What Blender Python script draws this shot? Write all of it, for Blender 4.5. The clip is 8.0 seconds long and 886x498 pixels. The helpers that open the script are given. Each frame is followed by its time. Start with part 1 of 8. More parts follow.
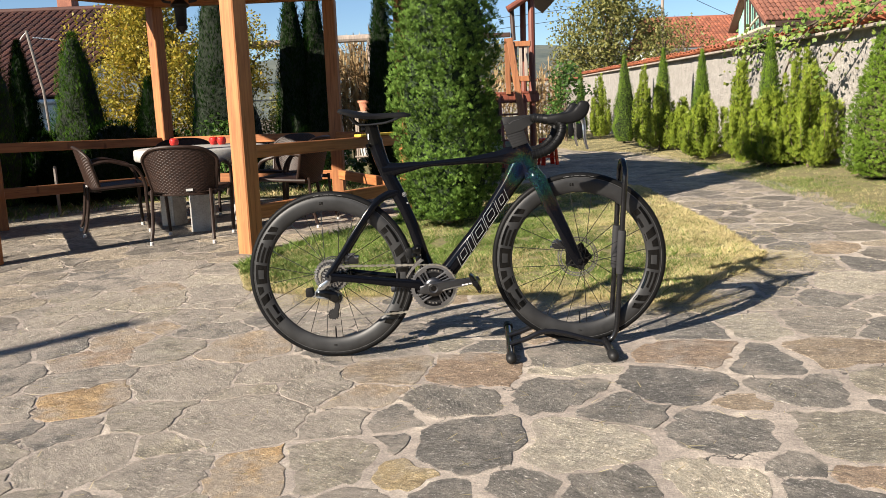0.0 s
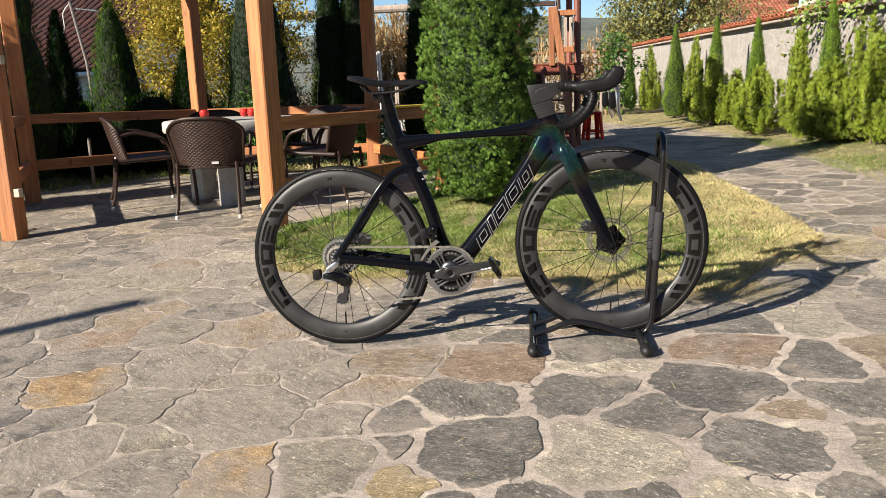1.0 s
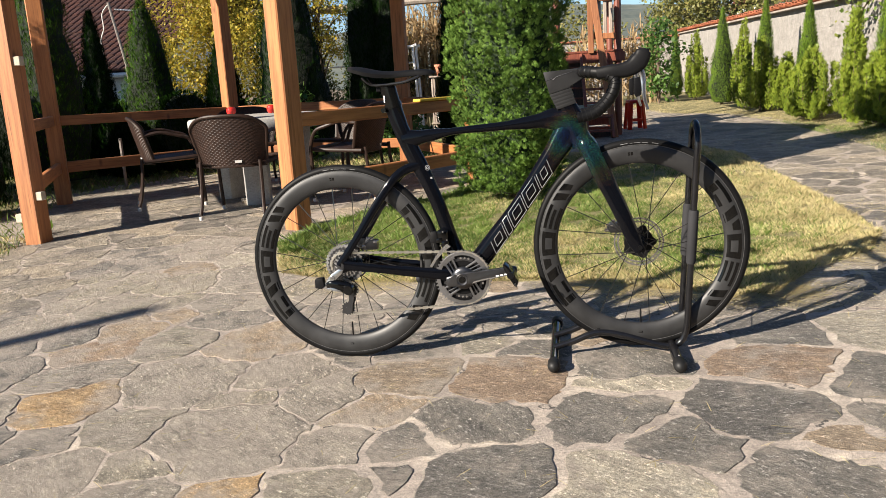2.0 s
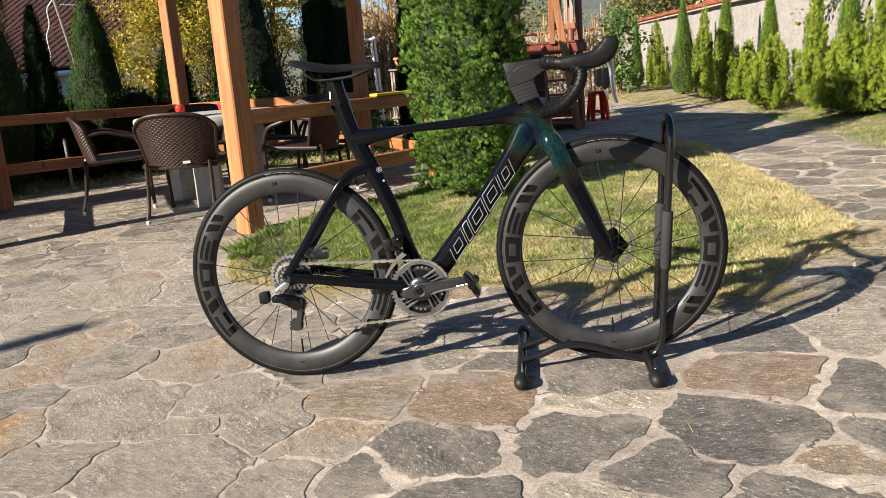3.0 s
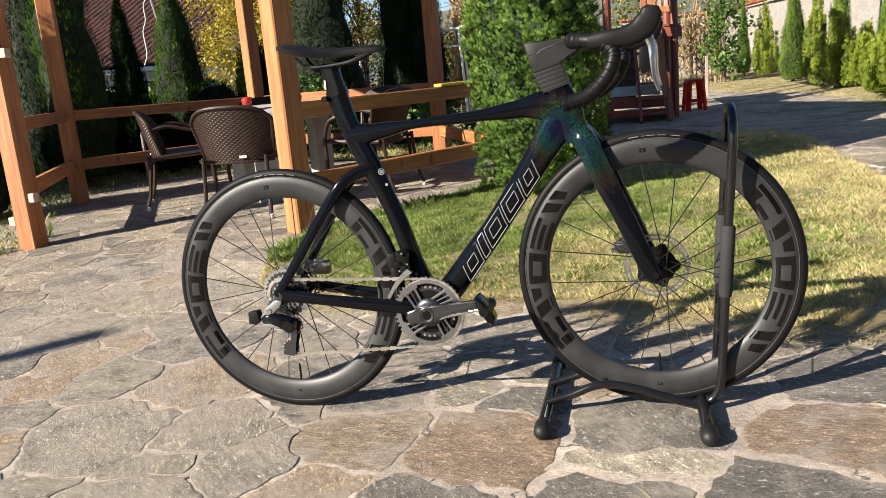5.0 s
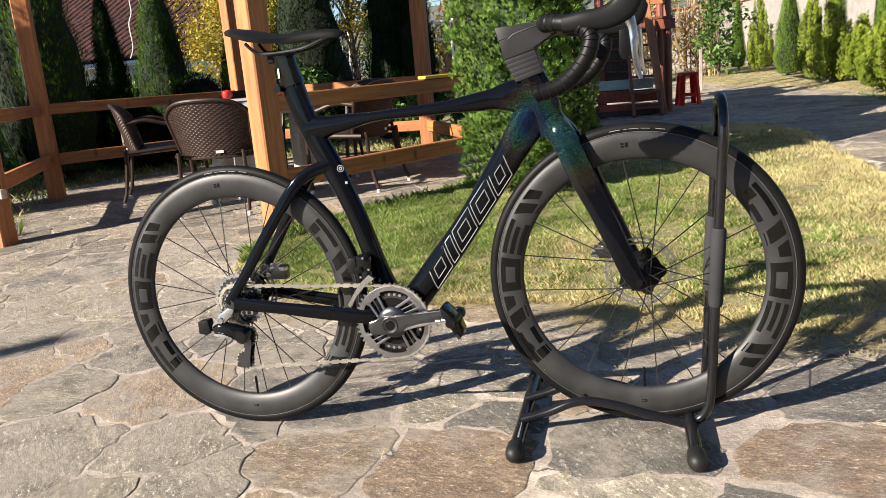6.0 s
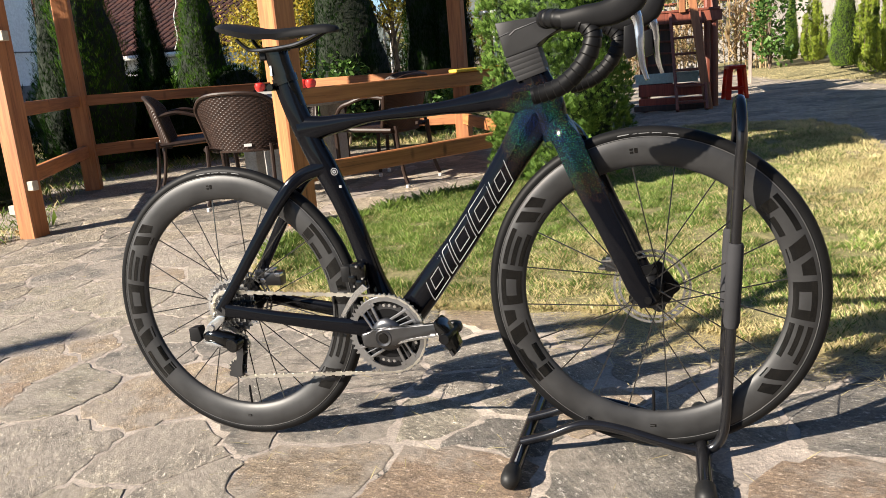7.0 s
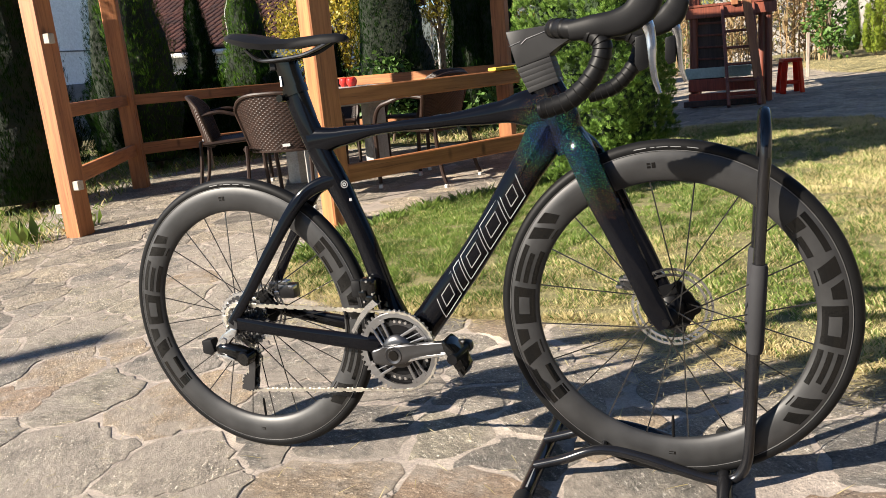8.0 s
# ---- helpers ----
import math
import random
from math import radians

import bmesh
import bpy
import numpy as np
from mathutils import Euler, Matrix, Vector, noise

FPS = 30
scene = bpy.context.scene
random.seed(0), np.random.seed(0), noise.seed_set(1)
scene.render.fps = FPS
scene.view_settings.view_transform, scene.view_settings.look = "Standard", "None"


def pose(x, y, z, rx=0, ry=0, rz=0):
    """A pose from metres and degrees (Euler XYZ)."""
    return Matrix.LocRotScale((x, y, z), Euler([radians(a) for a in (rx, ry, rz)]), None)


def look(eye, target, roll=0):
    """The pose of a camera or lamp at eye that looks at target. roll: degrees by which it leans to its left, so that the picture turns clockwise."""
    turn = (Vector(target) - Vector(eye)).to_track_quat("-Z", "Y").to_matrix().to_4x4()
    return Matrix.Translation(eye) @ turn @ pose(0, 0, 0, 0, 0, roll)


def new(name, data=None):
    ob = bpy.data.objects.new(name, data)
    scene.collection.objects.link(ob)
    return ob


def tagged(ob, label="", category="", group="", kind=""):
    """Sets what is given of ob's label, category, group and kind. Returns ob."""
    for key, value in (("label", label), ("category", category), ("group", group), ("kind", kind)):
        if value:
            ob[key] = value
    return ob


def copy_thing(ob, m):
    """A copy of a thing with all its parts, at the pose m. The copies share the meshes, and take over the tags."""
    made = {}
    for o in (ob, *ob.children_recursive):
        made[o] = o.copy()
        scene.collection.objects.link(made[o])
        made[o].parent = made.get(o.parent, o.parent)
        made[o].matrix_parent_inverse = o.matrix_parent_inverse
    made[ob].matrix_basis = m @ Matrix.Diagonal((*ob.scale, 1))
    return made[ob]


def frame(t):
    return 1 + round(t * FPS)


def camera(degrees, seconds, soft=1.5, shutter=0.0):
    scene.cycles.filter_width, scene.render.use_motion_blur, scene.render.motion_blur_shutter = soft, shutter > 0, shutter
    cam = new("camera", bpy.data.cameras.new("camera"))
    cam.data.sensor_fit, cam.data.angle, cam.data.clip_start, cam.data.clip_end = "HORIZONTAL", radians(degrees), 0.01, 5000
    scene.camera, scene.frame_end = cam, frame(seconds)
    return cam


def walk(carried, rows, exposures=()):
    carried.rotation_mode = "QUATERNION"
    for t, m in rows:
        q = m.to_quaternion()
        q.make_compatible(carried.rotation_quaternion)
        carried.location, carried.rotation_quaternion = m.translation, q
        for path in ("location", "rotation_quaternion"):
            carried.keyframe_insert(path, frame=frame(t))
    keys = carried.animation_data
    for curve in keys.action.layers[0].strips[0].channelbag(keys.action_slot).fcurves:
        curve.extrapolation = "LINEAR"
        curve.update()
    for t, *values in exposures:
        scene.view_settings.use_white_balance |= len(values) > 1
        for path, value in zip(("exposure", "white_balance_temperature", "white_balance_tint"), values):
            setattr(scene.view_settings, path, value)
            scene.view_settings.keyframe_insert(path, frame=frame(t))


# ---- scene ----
cam = camera(58.0, 8.0, soft=0.35)
# seconds, eye, target, roll
PATH = [
    (0, (0.0651, -0.0746, 1.0967), (0.0268, 1.7972, 0.7005), -1.2),
    (0.5, (0.09, 0.0584, 1.0738), (0.0689, 1.9255, 0.6517), -1.1),
    (1, (0.1636, 0.1943, 1.0604), (0.0134, 2.048, 0.6077), -1.2),
    (1.2, (0.2, 0.2593, 1.0604), (-0.0249, 2.1025, 0.5972), -1.3),
    (2.3, (0.2622, 0.5158, 1.0288), (0.0067, 2.3533, 0.5589), -3.0),
    (2.5, (0.2622, 0.5637, 1.024), (0.0354, 2.403, 0.5464), -3.1),
    (3, (0.2651, 0.6709, 1.0297), (0.0842, 2.514, 0.5436), -3.4),
    (3.5, (0.3024, 0.7666, 1.0135), (0.067, 2.6011, 0.5225), -3.9),
    (4, (0.3751, 0.8766, 1.0087), (0.0268, 2.6892, 0.5015), -4.0),
    (4.5, (0.4268, 0.9618, 1.0029), (0.0249, 2.7638, 0.5005), -4.3),
    (4.7, (0.4383, 1.0039, 0.9972), (0.0287, 2.8078, 0.5063), -4.4),
    (5.8, (0.4756, 1.2575, 0.9503), (0.0517, 3.0567, 0.4527), -4.4),
    (6, (0.4833, 1.2671, 0.9541), (0.0785, 3.0681, 0.4507), -4.4),
    (6.5, (0.5292, 1.3455, 0.9446), (0.0967, 3.1418, 0.444), -4.3),
    (7, (0.5608, 1.4049, 0.956), (0.0517, 3.1763, 0.4402), -4.4),
    (7.5, (0.5847, 1.4489, 0.9666), (0.0048, 3.1954, 0.4412), -4.9),
    (8, (0.6259, 1.4939, 0.98), (0.0, 3.226, 0.4584), -5.1),
]
LEVEL = pose(0, 0, 0, 2, 0.9, 0)
walk(cam, [(t, LEVEL @ look(eye, target, roll)) for t, eye, target, roll in PATH], [(0, 1.42), (4, 1.56), (8, 1.76)])

# ---------------------------------------------------------------- light
SUN_TURN, SUN_HEIGHT = radians(38.8), radians(27.7)
world = bpy.data.worlds.new("sky")
scene.world = world
world.use_nodes = True
wn = world.node_tree
sky = wn.nodes.new("ShaderNodeTexSky")
sky.sky_type = "NISHITA"
sky.sun_disc = False
sky.sun_elevation = SUN_HEIGHT
sky.sun_rotation = math.atan2(-math.cos(SUN_TURN), -math.sin(SUN_TURN))
sky.air_density, sky.dust_density, sky.ozone_density = 1.0, 0.0, 4.0
sky.altitude = 1200
wn.links.new(sky.outputs[0], wn.nodes["Background"].inputs[0])
wn.nodes["Background"].inputs[1].default_value = 0.05
sun = new("sun", bpy.data.lights.new("sun", "SUN"))
sun.data.energy, sun.data.angle, sun.data.color = 5.0, radians(0.55), (1.0, 0.90, 0.77)
sun.matrix_world = look((0, 0, 30), (30 * math.cos(SUN_TURN) / math.tan(SUN_HEIGHT), 30 * math.sin(SUN_TURN) / math.tan(SUN_HEIGHT), 0))

# ---------------------------------------------------------------- tools


def ground_z(x, y):
    """Height of the paved yard: it falls to the west, rises towards the gazebo and runs nearly level under it."""
    x = min(max(x, -7.0), 6.0)
    if x < -1.4 and y > 4.8:
        s = min((y - 4.8) / 2.2, 1.0)
        x = -1.4 + (x + 1.4) * (1 - 0.75 * s * s * (3 - 2 * s))
    if y < 4.4:
        f = 0.035 * max(y, -6.0)
    else:
        f = 0.182 - 0.035 * max(6.0 - y, 0.0) ** 2 / 3.2
    return 0.036 * x + 0.017 + f


def mesh_from(name, verts, faces, smooth=False):
    me = bpy.data.meshes.new(name)
    me.from_pydata([tuple(v) for v in verts], [], [tuple(f) for f in faces])
    if smooth:
        for p in me.polygons:
            p.use_smooth = True
    me.update()
    return me


def part(name, bm, material, parent=None, label="", smooth=True, angle=35):
    """Links a bmesh as one mesh object under a thing or a part."""
    bmesh.ops.recalc_face_normals(bm, faces=bm.faces)
    me = bpy.data.meshes.new(name)
    if smooth:
        for f in bm.faces:
            f.smooth = True
        for e in bm.edges:
            if len(e.link_faces) == 2 and e.calc_face_angle(0) > radians(angle):
                e.smooth = False
    bm.to_mesh(me)
    bm.free()
    me.materials.append(material)
    ob = new(name, me)
    if parent is not None:
        ob.parent = parent
    if label:
        ob["label"] = label
    return ob


def thing(name, m, label, category, group="", kind=""):
    ob = new(name)
    ob.empty_display_size = 0.1
    ob.matrix_world = m
    return tagged(ob, label, category, group, kind)


def V(*a):
    return Vector(a)


def box(bm, cx, cy, cz, sx, sy, sz, bevel=0.0, m=None, segs=1):
    g = bmesh.ops.create_cube(bm, size=1.0)
    vs = g["verts"]
    for v in vs:
        v.co = V(cx + v.co.x * sx, cy + v.co.y * sy, cz + v.co.z * sz)
    if bevel:
        es = {e for v in vs for e in v.link_edges}
        r = bmesh.ops.bevel(bm, geom=list(es), offset=bevel, segments=segs, affect="EDGES", profile=0.6)
        vs = list({v for f in r["faces"] for v in f.verts} | {v for v in vs if v.is_valid})
    if m is not None:
        bmesh.ops.transform(bm, matrix=m, verts=vs)
    return vs


def beam(bm, a, b, w, h, bevel=0.006, up=(0, 0, 1)):
    """A squared timber from a to b, w wide and h high."""
    a, b = V(*a), V(*b)
    t = (b - a).normalized()
    side = t.cross(V(*up))
    if side.length < 1e-4:
        side = V(1, 0, 0)
    side.normalize()
    u = side.cross(t)
    m = Matrix((side, t, u)).transposed().to_4x4()
    m.translation = (a + b) / 2
    return box(bm, 0, 0, 0, w, (b - a).length, h, bevel, m)


def ring_faces(bm, rings, closed=True, cap=True, loop=False):
    n = len(rings[0])
    last = len(rings) if loop else len(rings) - 1
    for i in range(last):
        a, b = rings[i], rings[(i + 1) % len(rings)]
        for j in range(n if closed else n - 1):
            k = (j + 1) % n
            bm.faces.new((a[j], a[k], b[k], b[j]))
    if cap and not loop:
        bm.faces.new(list(reversed(rings[0])))
        bm.faces.new(rings[-1])


def smooth_path(pts, k=6):
    """Catmull-Rom through the points."""
    pts = [V(*p) for p in pts]
    out = []
    for i in range(len(pts) - 1):
        p0, p1, p2, p3 = pts[max(i - 1, 0)], pts[i], pts[i + 1], pts[min(i + 2, len(pts) - 1)]
        for j in range(k):
            t = j / k
            out.append(0.5 * (2 * p1 + (p2 - p0) * t + (2 * p0 - 5 * p1 + 4 * p2 - p3) * t * t + (3 * p1 - p0 - 3 * p2 + p3) * t ** 3))
    out.append(pts[-1])
    return out


def tube(bm, pts, radius, n=10, cap=True, taper=None):
    """A round tube along a polyline; taper(i / last) scales the radius."""
    pts = [V(*p) for p in pts]
    rings, nrm = [], None
    for i, p in enumerate(pts):
        t = (pts[min(i + 1, len(pts) - 1)] - pts[max(i - 1, 0)]).normalized()
        if nrm is None:
            nrm = t.orthogonal().normalized()
        nrm = (nrm - t * nrm.dot(t)).normalized()
        b = t.cross(nrm)
        r = radius * (taper(i / (len(pts) - 1)) if taper else 1.0)
        rings.append([bm.verts.new(p + (nrm * math.cos(a) + b * math.sin(a)) * r) for a in [2 * math.pi * j / n for j in range(n)]])
    ring_faces(bm, rings, cap=cap)
    return rings


def sweep(bm, pts, sizes, n=16, power=2.6):
    """A moulded tube in the xz plane: sizes are (half height across the tube, half width along y) at each point; power rounds it."""
    pts = [V(*p) for p in pts]
    rings = []
    for i, p in enumerate(pts):
        t = (pts[min(i + 1, len(pts) - 1)] - pts[max(i - 1, 0)]).normalized()
        lat = V(0, 1, 0)
        lat = (lat - t * lat.dot(t)).normalized()
        nor = lat.cross(t)
        h, w = sizes[i]
        ring = []
        for j in range(n):
            a = 2 * math.pi * j / n
            c, s = math.cos(a), math.sin(a)
            ring.append(bm.verts.new(p + nor * (h * math.copysign(abs(c) ** (2 / power), c)) + lat * (w * math.copysign(abs(s) ** (2 / power), s))))
        rings.append(ring)
    ring_faces(bm, rings)
    return rings


def lerp_sizes(pts, stops):
    """Sizes for a polyline from stops (fraction, a, b)."""
    d = [0.0]
    for a, b in zip(pts, pts[1:]):
        d.append(d[-1] + (V(*b) - V(*a)).length)
    out = []
    for x in d:
        f = x / d[-1]
        for (f0, a0, b0), (f1, a1, b1) in zip(stops, stops[1:]):
            if f <= f1 + 1e-6:
                w = (f - f0) / (f1 - f0)
                w = w * w * (3 - 2 * w)
                out.append((a0 + (a1 - a0) * w, b0 + (b1 - b0) * w))
                break
    return out


def lathe(bm, profile, n=48, closed=False, centre=(0, 0, 0)):
    """Turns a profile of (radius, y) round the y axis."""
    rings = []
    for r, y in profile:
        rings.append([bm.verts.new((centre[0] + r * math.cos(a), centre[1] + y, centre[2] + r * math.sin(a))) for a in [2 * math.pi * j / n for j in range(n)]])
    ring_faces(bm, rings, cap=not closed, loop=closed)
    return rings


def lathe_z(bm, profile, n=32, centre=(0, 0, 0)):
    """Turns a profile of (radius, z) round the z axis."""
    rings = []
    for r, z in profile:
        rings.append([bm.verts.new((centre[0] + r * math.cos(a), centre[1] + r * math.sin(a), centre[2] + z)) for a in [2 * math.pi * j / n for j in range(n)]])
    ring_faces(bm, rings)
    return rings


def gear(bm, centre, r_tip, r_root, r_in, teeth, y0, y1):
    """A toothed ring in the xz plane between y0 and y1."""
    out, inn = [], []
    for i in range(teeth * 2):
        for d, r in ((-0.22, r_root if i % 2 else r_tip), (0.22, r_root if i % 2 else r_tip)):
            a = math.pi * (i + d) / teeth
            out.append((centre[0] + r * math.cos(a), centre[1] + r * math.sin(a)))
            inn.append((centre[0] + r_in * math.cos(a), centre[1] + r_in * math.sin(a)))
    rings = [[bm.verts.new((x, y, z)) for x, z in loop] for loop, y in ((inn, y0), (out, y0), (out, y1), (inn, y1))]
    ring_faces(bm, rings, loop=True)


def scatter(name, template, faces, points, axes, ups, sizes, material, parent=None, label="", spread=0.0):
    """Many copies of a small template (metres) as one mesh: template x runs along axes, z along ups."""
    T = np.array(template, float)
    F = np.array(faces, int)
    P_, X, Z = np.array(points, float), np.array(axes, float), np.array(ups, float)
    X /= np.linalg.norm(X, axis=1)[:, None] + 1e-9
    Y = np.cross(Z, X)
    Y /= np.linalg.norm(Y, axis=1)[:, None] + 1e-9
    Z = np.cross(X, Y)
    S = np.array(sizes, float)[:, None, None]
    co = P_[:, None, :] + S * (T[None, :, 0:1] * X[:, None, :] + T[None, :, 1:2] * Y[:, None, :] + T[None, :, 2:3] * Z[:, None, :])
    n, k = len(P_), len(T)
    idx = (F[None, :, :] + (np.arange(n) * k)[:, None, None]).reshape(-1, F.shape[1])
    me = bpy.data.meshes.new(name)
    me.vertices.add(n * k)
    me.vertices.foreach_set("co", co.reshape(-1))
    nf, fs = len(idx), F.shape[1]
    me.loops.add(nf * fs)
    me.loops.foreach_set("vertex_index", idx.reshape(-1))
    me.polygons.add(nf)
    me.polygons.foreach_set("loop_start", np.arange(nf) * fs)
    me.polygons.foreach_set("loop_total", np.full(nf, fs))
    me.update(calc_edges=True)
    me.validate()
    me.materials.append(material)
    ob = new(name, me)
    if parent is not None:
        ob.parent = parent
    if label:
        ob["label"] = label
    return ob


# ---------------------------------------------------------------- materials
def nodes_of(name):
    m = bpy.data.materials.new(name)
    m.use_nodes = True
    nt = m.node_tree
    return m, nt, nt.nodes["Principled BSDF"]


def noise_node(nt, coord, scale, detail=4.0, rough=0.6, stretch=None):
    if stretch:
        mp = nt.nodes.new("ShaderNodeMapping")
        mp.inputs["Scale"].default_value = stretch
        nt.links.new(coord, mp.inputs["Vector"])
        coord = mp.outputs[0]
    t = nt.nodes.new("ShaderNodeTexNoise")
    t.inputs["Scale"].default_value = scale
    t.inputs["Detail"].default_value = detail
    t.inputs["Roughness"].default_value = rough
    nt.links.new(coord, t.inputs["Vector"])
    return t.outputs["Fac"]


def ramp(nt, fac, stops):
    r = nt.nodes.new("ShaderNodeValToRGB")
    while len(r.color_ramp.elements) < len(stops):
        r.color_ramp.elements.new(0.5)
    for e, (p, c) in zip(r.color_ramp.elements, stops):
        e.position = p
        e.color = (*c, 1) if len(c) == 3 else c
    nt.links.new(fac, r.inputs[0])
    return r.outputs[0]


def mix(nt, fac, a, b, blend="MIX"):
    n = nt.nodes.new("ShaderNodeMix")
    n.data_type, n.blend_type = "RGBA", blend
    for s, v in ((n.inputs[0], fac), (n.inputs[6], a), (n.inputs[7], b)):
        if isinstance(v, bpy.types.NodeSocket):
            nt.links.new(v, s)
        elif isinstance(v, (int, float)):
            s.default_value = v
        else:
            s.default_value = (*v, 1)
    return n.outputs[2]


def bump(nt, bsdf, height, strength, distance=0.01):
    b = nt.nodes.new("ShaderNodeBump")
    b.inputs["Strength"].default_value = strength
    b.inputs["Distance"].default_value = distance
    nt.links.new(height, b.inputs["Height"])
    nt.links.new(b.outputs[0], bsdf.inputs["Normal"])


def coords(nt, kind="Object"):
    return nt.nodes.new("ShaderNodeTexCoord").outputs[kind]


def surface(name, dark, light, scale=8.0, rough=0.6, metal=0.0, grain=60.0, bumps=0.2, depth=0.003, stretch=None, vary=0.0, island=False, spec=0.5, coat=0.0, lo=0.35, hi=0.65):
    """A plain material: two tones on a broad noise, a fine grain, relief, and a random tint for each object or island."""
    m, nt, b = nodes_of(name)
    c = coords(nt)
    big = noise_node(nt, c, scale, 5, 0.6, stretch)
    fine = noise_node(nt, c, grain, 3, 0.7, stretch)
    col = ramp(nt, big, [(lo, dark), (hi, light)])
    col = mix(nt, 0.35, col, ramp(nt, fine, [(0.3, tuple(v * 0.55 for v in dark)), (0.7, tuple(min(v * 1.25, 1) for v in light))]))
    if vary:
        if island:
            r = nt.nodes.new("ShaderNodeNewGeometry").outputs["Random Per Island"]
        else:
            r = nt.nodes.new("ShaderNodeObjectInfo").outputs["Random"]
        col = mix(nt, 1.0, col, ramp(nt, r, [(0.0, (1 - vary,) * 3), (1.0, (1 + 0 * vary,) * 3)]), "MULTIPLY")
    nt.links.new(col, b.inputs["Base Color"])
    b.inputs["Roughness"].default_value = rough
    b.inputs["Metallic"].default_value = metal
    b.inputs["Specular IOR Level"].default_value = spec
    b.inputs["Coat Weight"].default_value = coat
    if bumps:
        bump(nt, b, fine, bumps, depth)
    return m


def stone_mat(name, dark, mid, light, island=False, worn=0.0):
    """Schist flagstone: broad clouds of tone, long thin layers, dense pale flecks, chipped relief."""
    m, nt, b = nodes_of(name)
    c = coords(nt)
    geo = nt.nodes.new("ShaderNodeNewGeometry").outputs["Random Per Island"] if island else nt.nodes.new("ShaderNodeObjectInfo").outputs["Random"]
    add = nt.nodes.new("ShaderNodeVectorMath")
    add.operation = "ADD"
    sc = nt.nodes.new("ShaderNodeVectorMath")
    sc.operation = "SCALE"
    sc.inputs[3].default_value = 37.0
    nt.links.new(geo, sc.inputs[0])
    nt.links.new(c, add.inputs[0])
    nt.links.new(sc.outputs[0], add.inputs[1])
    rot = nt.nodes.new("ShaderNodeVectorRotate")
    rot.rotation_type = "Z_AXIS"
    mul = nt.nodes.new("ShaderNodeMath")
    mul.operation = "MULTIPLY"
    mul.inputs[1].default_value = 1.2
    nt.links.new(geo, mul.inputs[0])
    nt.links.new(add.outputs[0], rot.inputs["Vector"])
    nt.links.new(mul.outputs[0], rot.inputs["Angle"])
    c = rot.outputs[0]
    big = noise_node(nt, c, 6, 8, 0.72, (1, 1.7, 1))
    layer = noise_node(nt, c, 16, 10, 0.82, (0.9, 1.7, 1))
    fleck = noise_node(nt, c, 66, 7, 0.8, (0.75, 1.5, 1))
    grain = noise_node(nt, c, 170, 4, 0.75)
    col = ramp(nt, big, [(0.30, dark), (0.48, mid), (0.72, light)])
    col = mix(nt, 0.85, col, ramp(nt, layer, [(0.30, (0.30, 0.30, 0.30)), (0.46, (0.82, 0.82, 0.82)), (0.60, (1.15, 1.13, 1.08)), (0.70, (1.75, 1.68, 1.52))]), "MULTIPLY")
    col = mix(nt, 0.9, col, ramp(nt, grain, [(0.30, (0.42, 0.42, 0.42)), (0.70, (1.5, 1.48, 1.42))]), "MULTIPLY")
    col = mix(nt, ramp(nt, fleck, [(0.56, (0, 0, 0)), (0.64, (0.9, 0.9, 0.9))]), col, tuple(min(v * 1.6 + 0.14, 1) for v in light))
    col = mix(nt, ramp(nt, fleck, [(0.34, (0.85, 0.85, 0.85)), (0.42, (0, 0, 0))]), col, tuple(v * 0.45 for v in dark))
    col = mix(nt, 1.0, col, ramp(nt, geo, [(0.0, (0.62, 0.62, 0.63)), (0.35, (0.88, 0.87, 0.86)), (0.7, (1.15, 1.12, 1.06)), (1.0, (1.42, 1.33, 1.20))] if island else [(0.0, (1.20, 1.17, 1.13)), (0.5, (1.33, 1.29, 1.23)), (1.0, (1.48, 1.42, 1.33))]), "MULTIPLY")
    # mortar smeared over the stone in patches
    smear = noise_node(nt, c, 4.5, 7, 0.7)
    col = mix(nt, ramp(nt, smear, [(0.53 - worn, (0, 0, 0)), (0.65 - worn, (0.8, 0.8, 0.8))]), col, mix(nt, grain, (0.26, 0.226, 0.194), (0.42, 0.365, 0.305)))
    flaky = noise_node(nt, c, 34, 10, 0.86, (0.55, 1.7, 1))
    col = mix(nt, 0.85, col, ramp(nt, flaky, [(0.36, (0.50, 0.49, 0.48)), (0.45, (0.88, 0.88, 0.87)), (0.54, (1.05, 1.04, 1.03)), (0.63, (1.55, 1.52, 1.45))]), "MULTIPLY")
    nt.links.new(col, b.inputs["Base Color"])
    b.inputs["Roughness"].default_value = 0.66
    b.inputs["Specular IOR Level"].default_value = 0.4
    h = nt.nodes.new("ShaderNodeMath")
    h.operation = "MULTIPLY_ADD"
    h.inputs[1].default_value = 1.6
    nt.links.new(layer, h.inputs[0])
    nt.links.new(flaky, h.inputs[2])
    bump(nt, b, h.outputs[0], 1.0, 0.014)
    return m


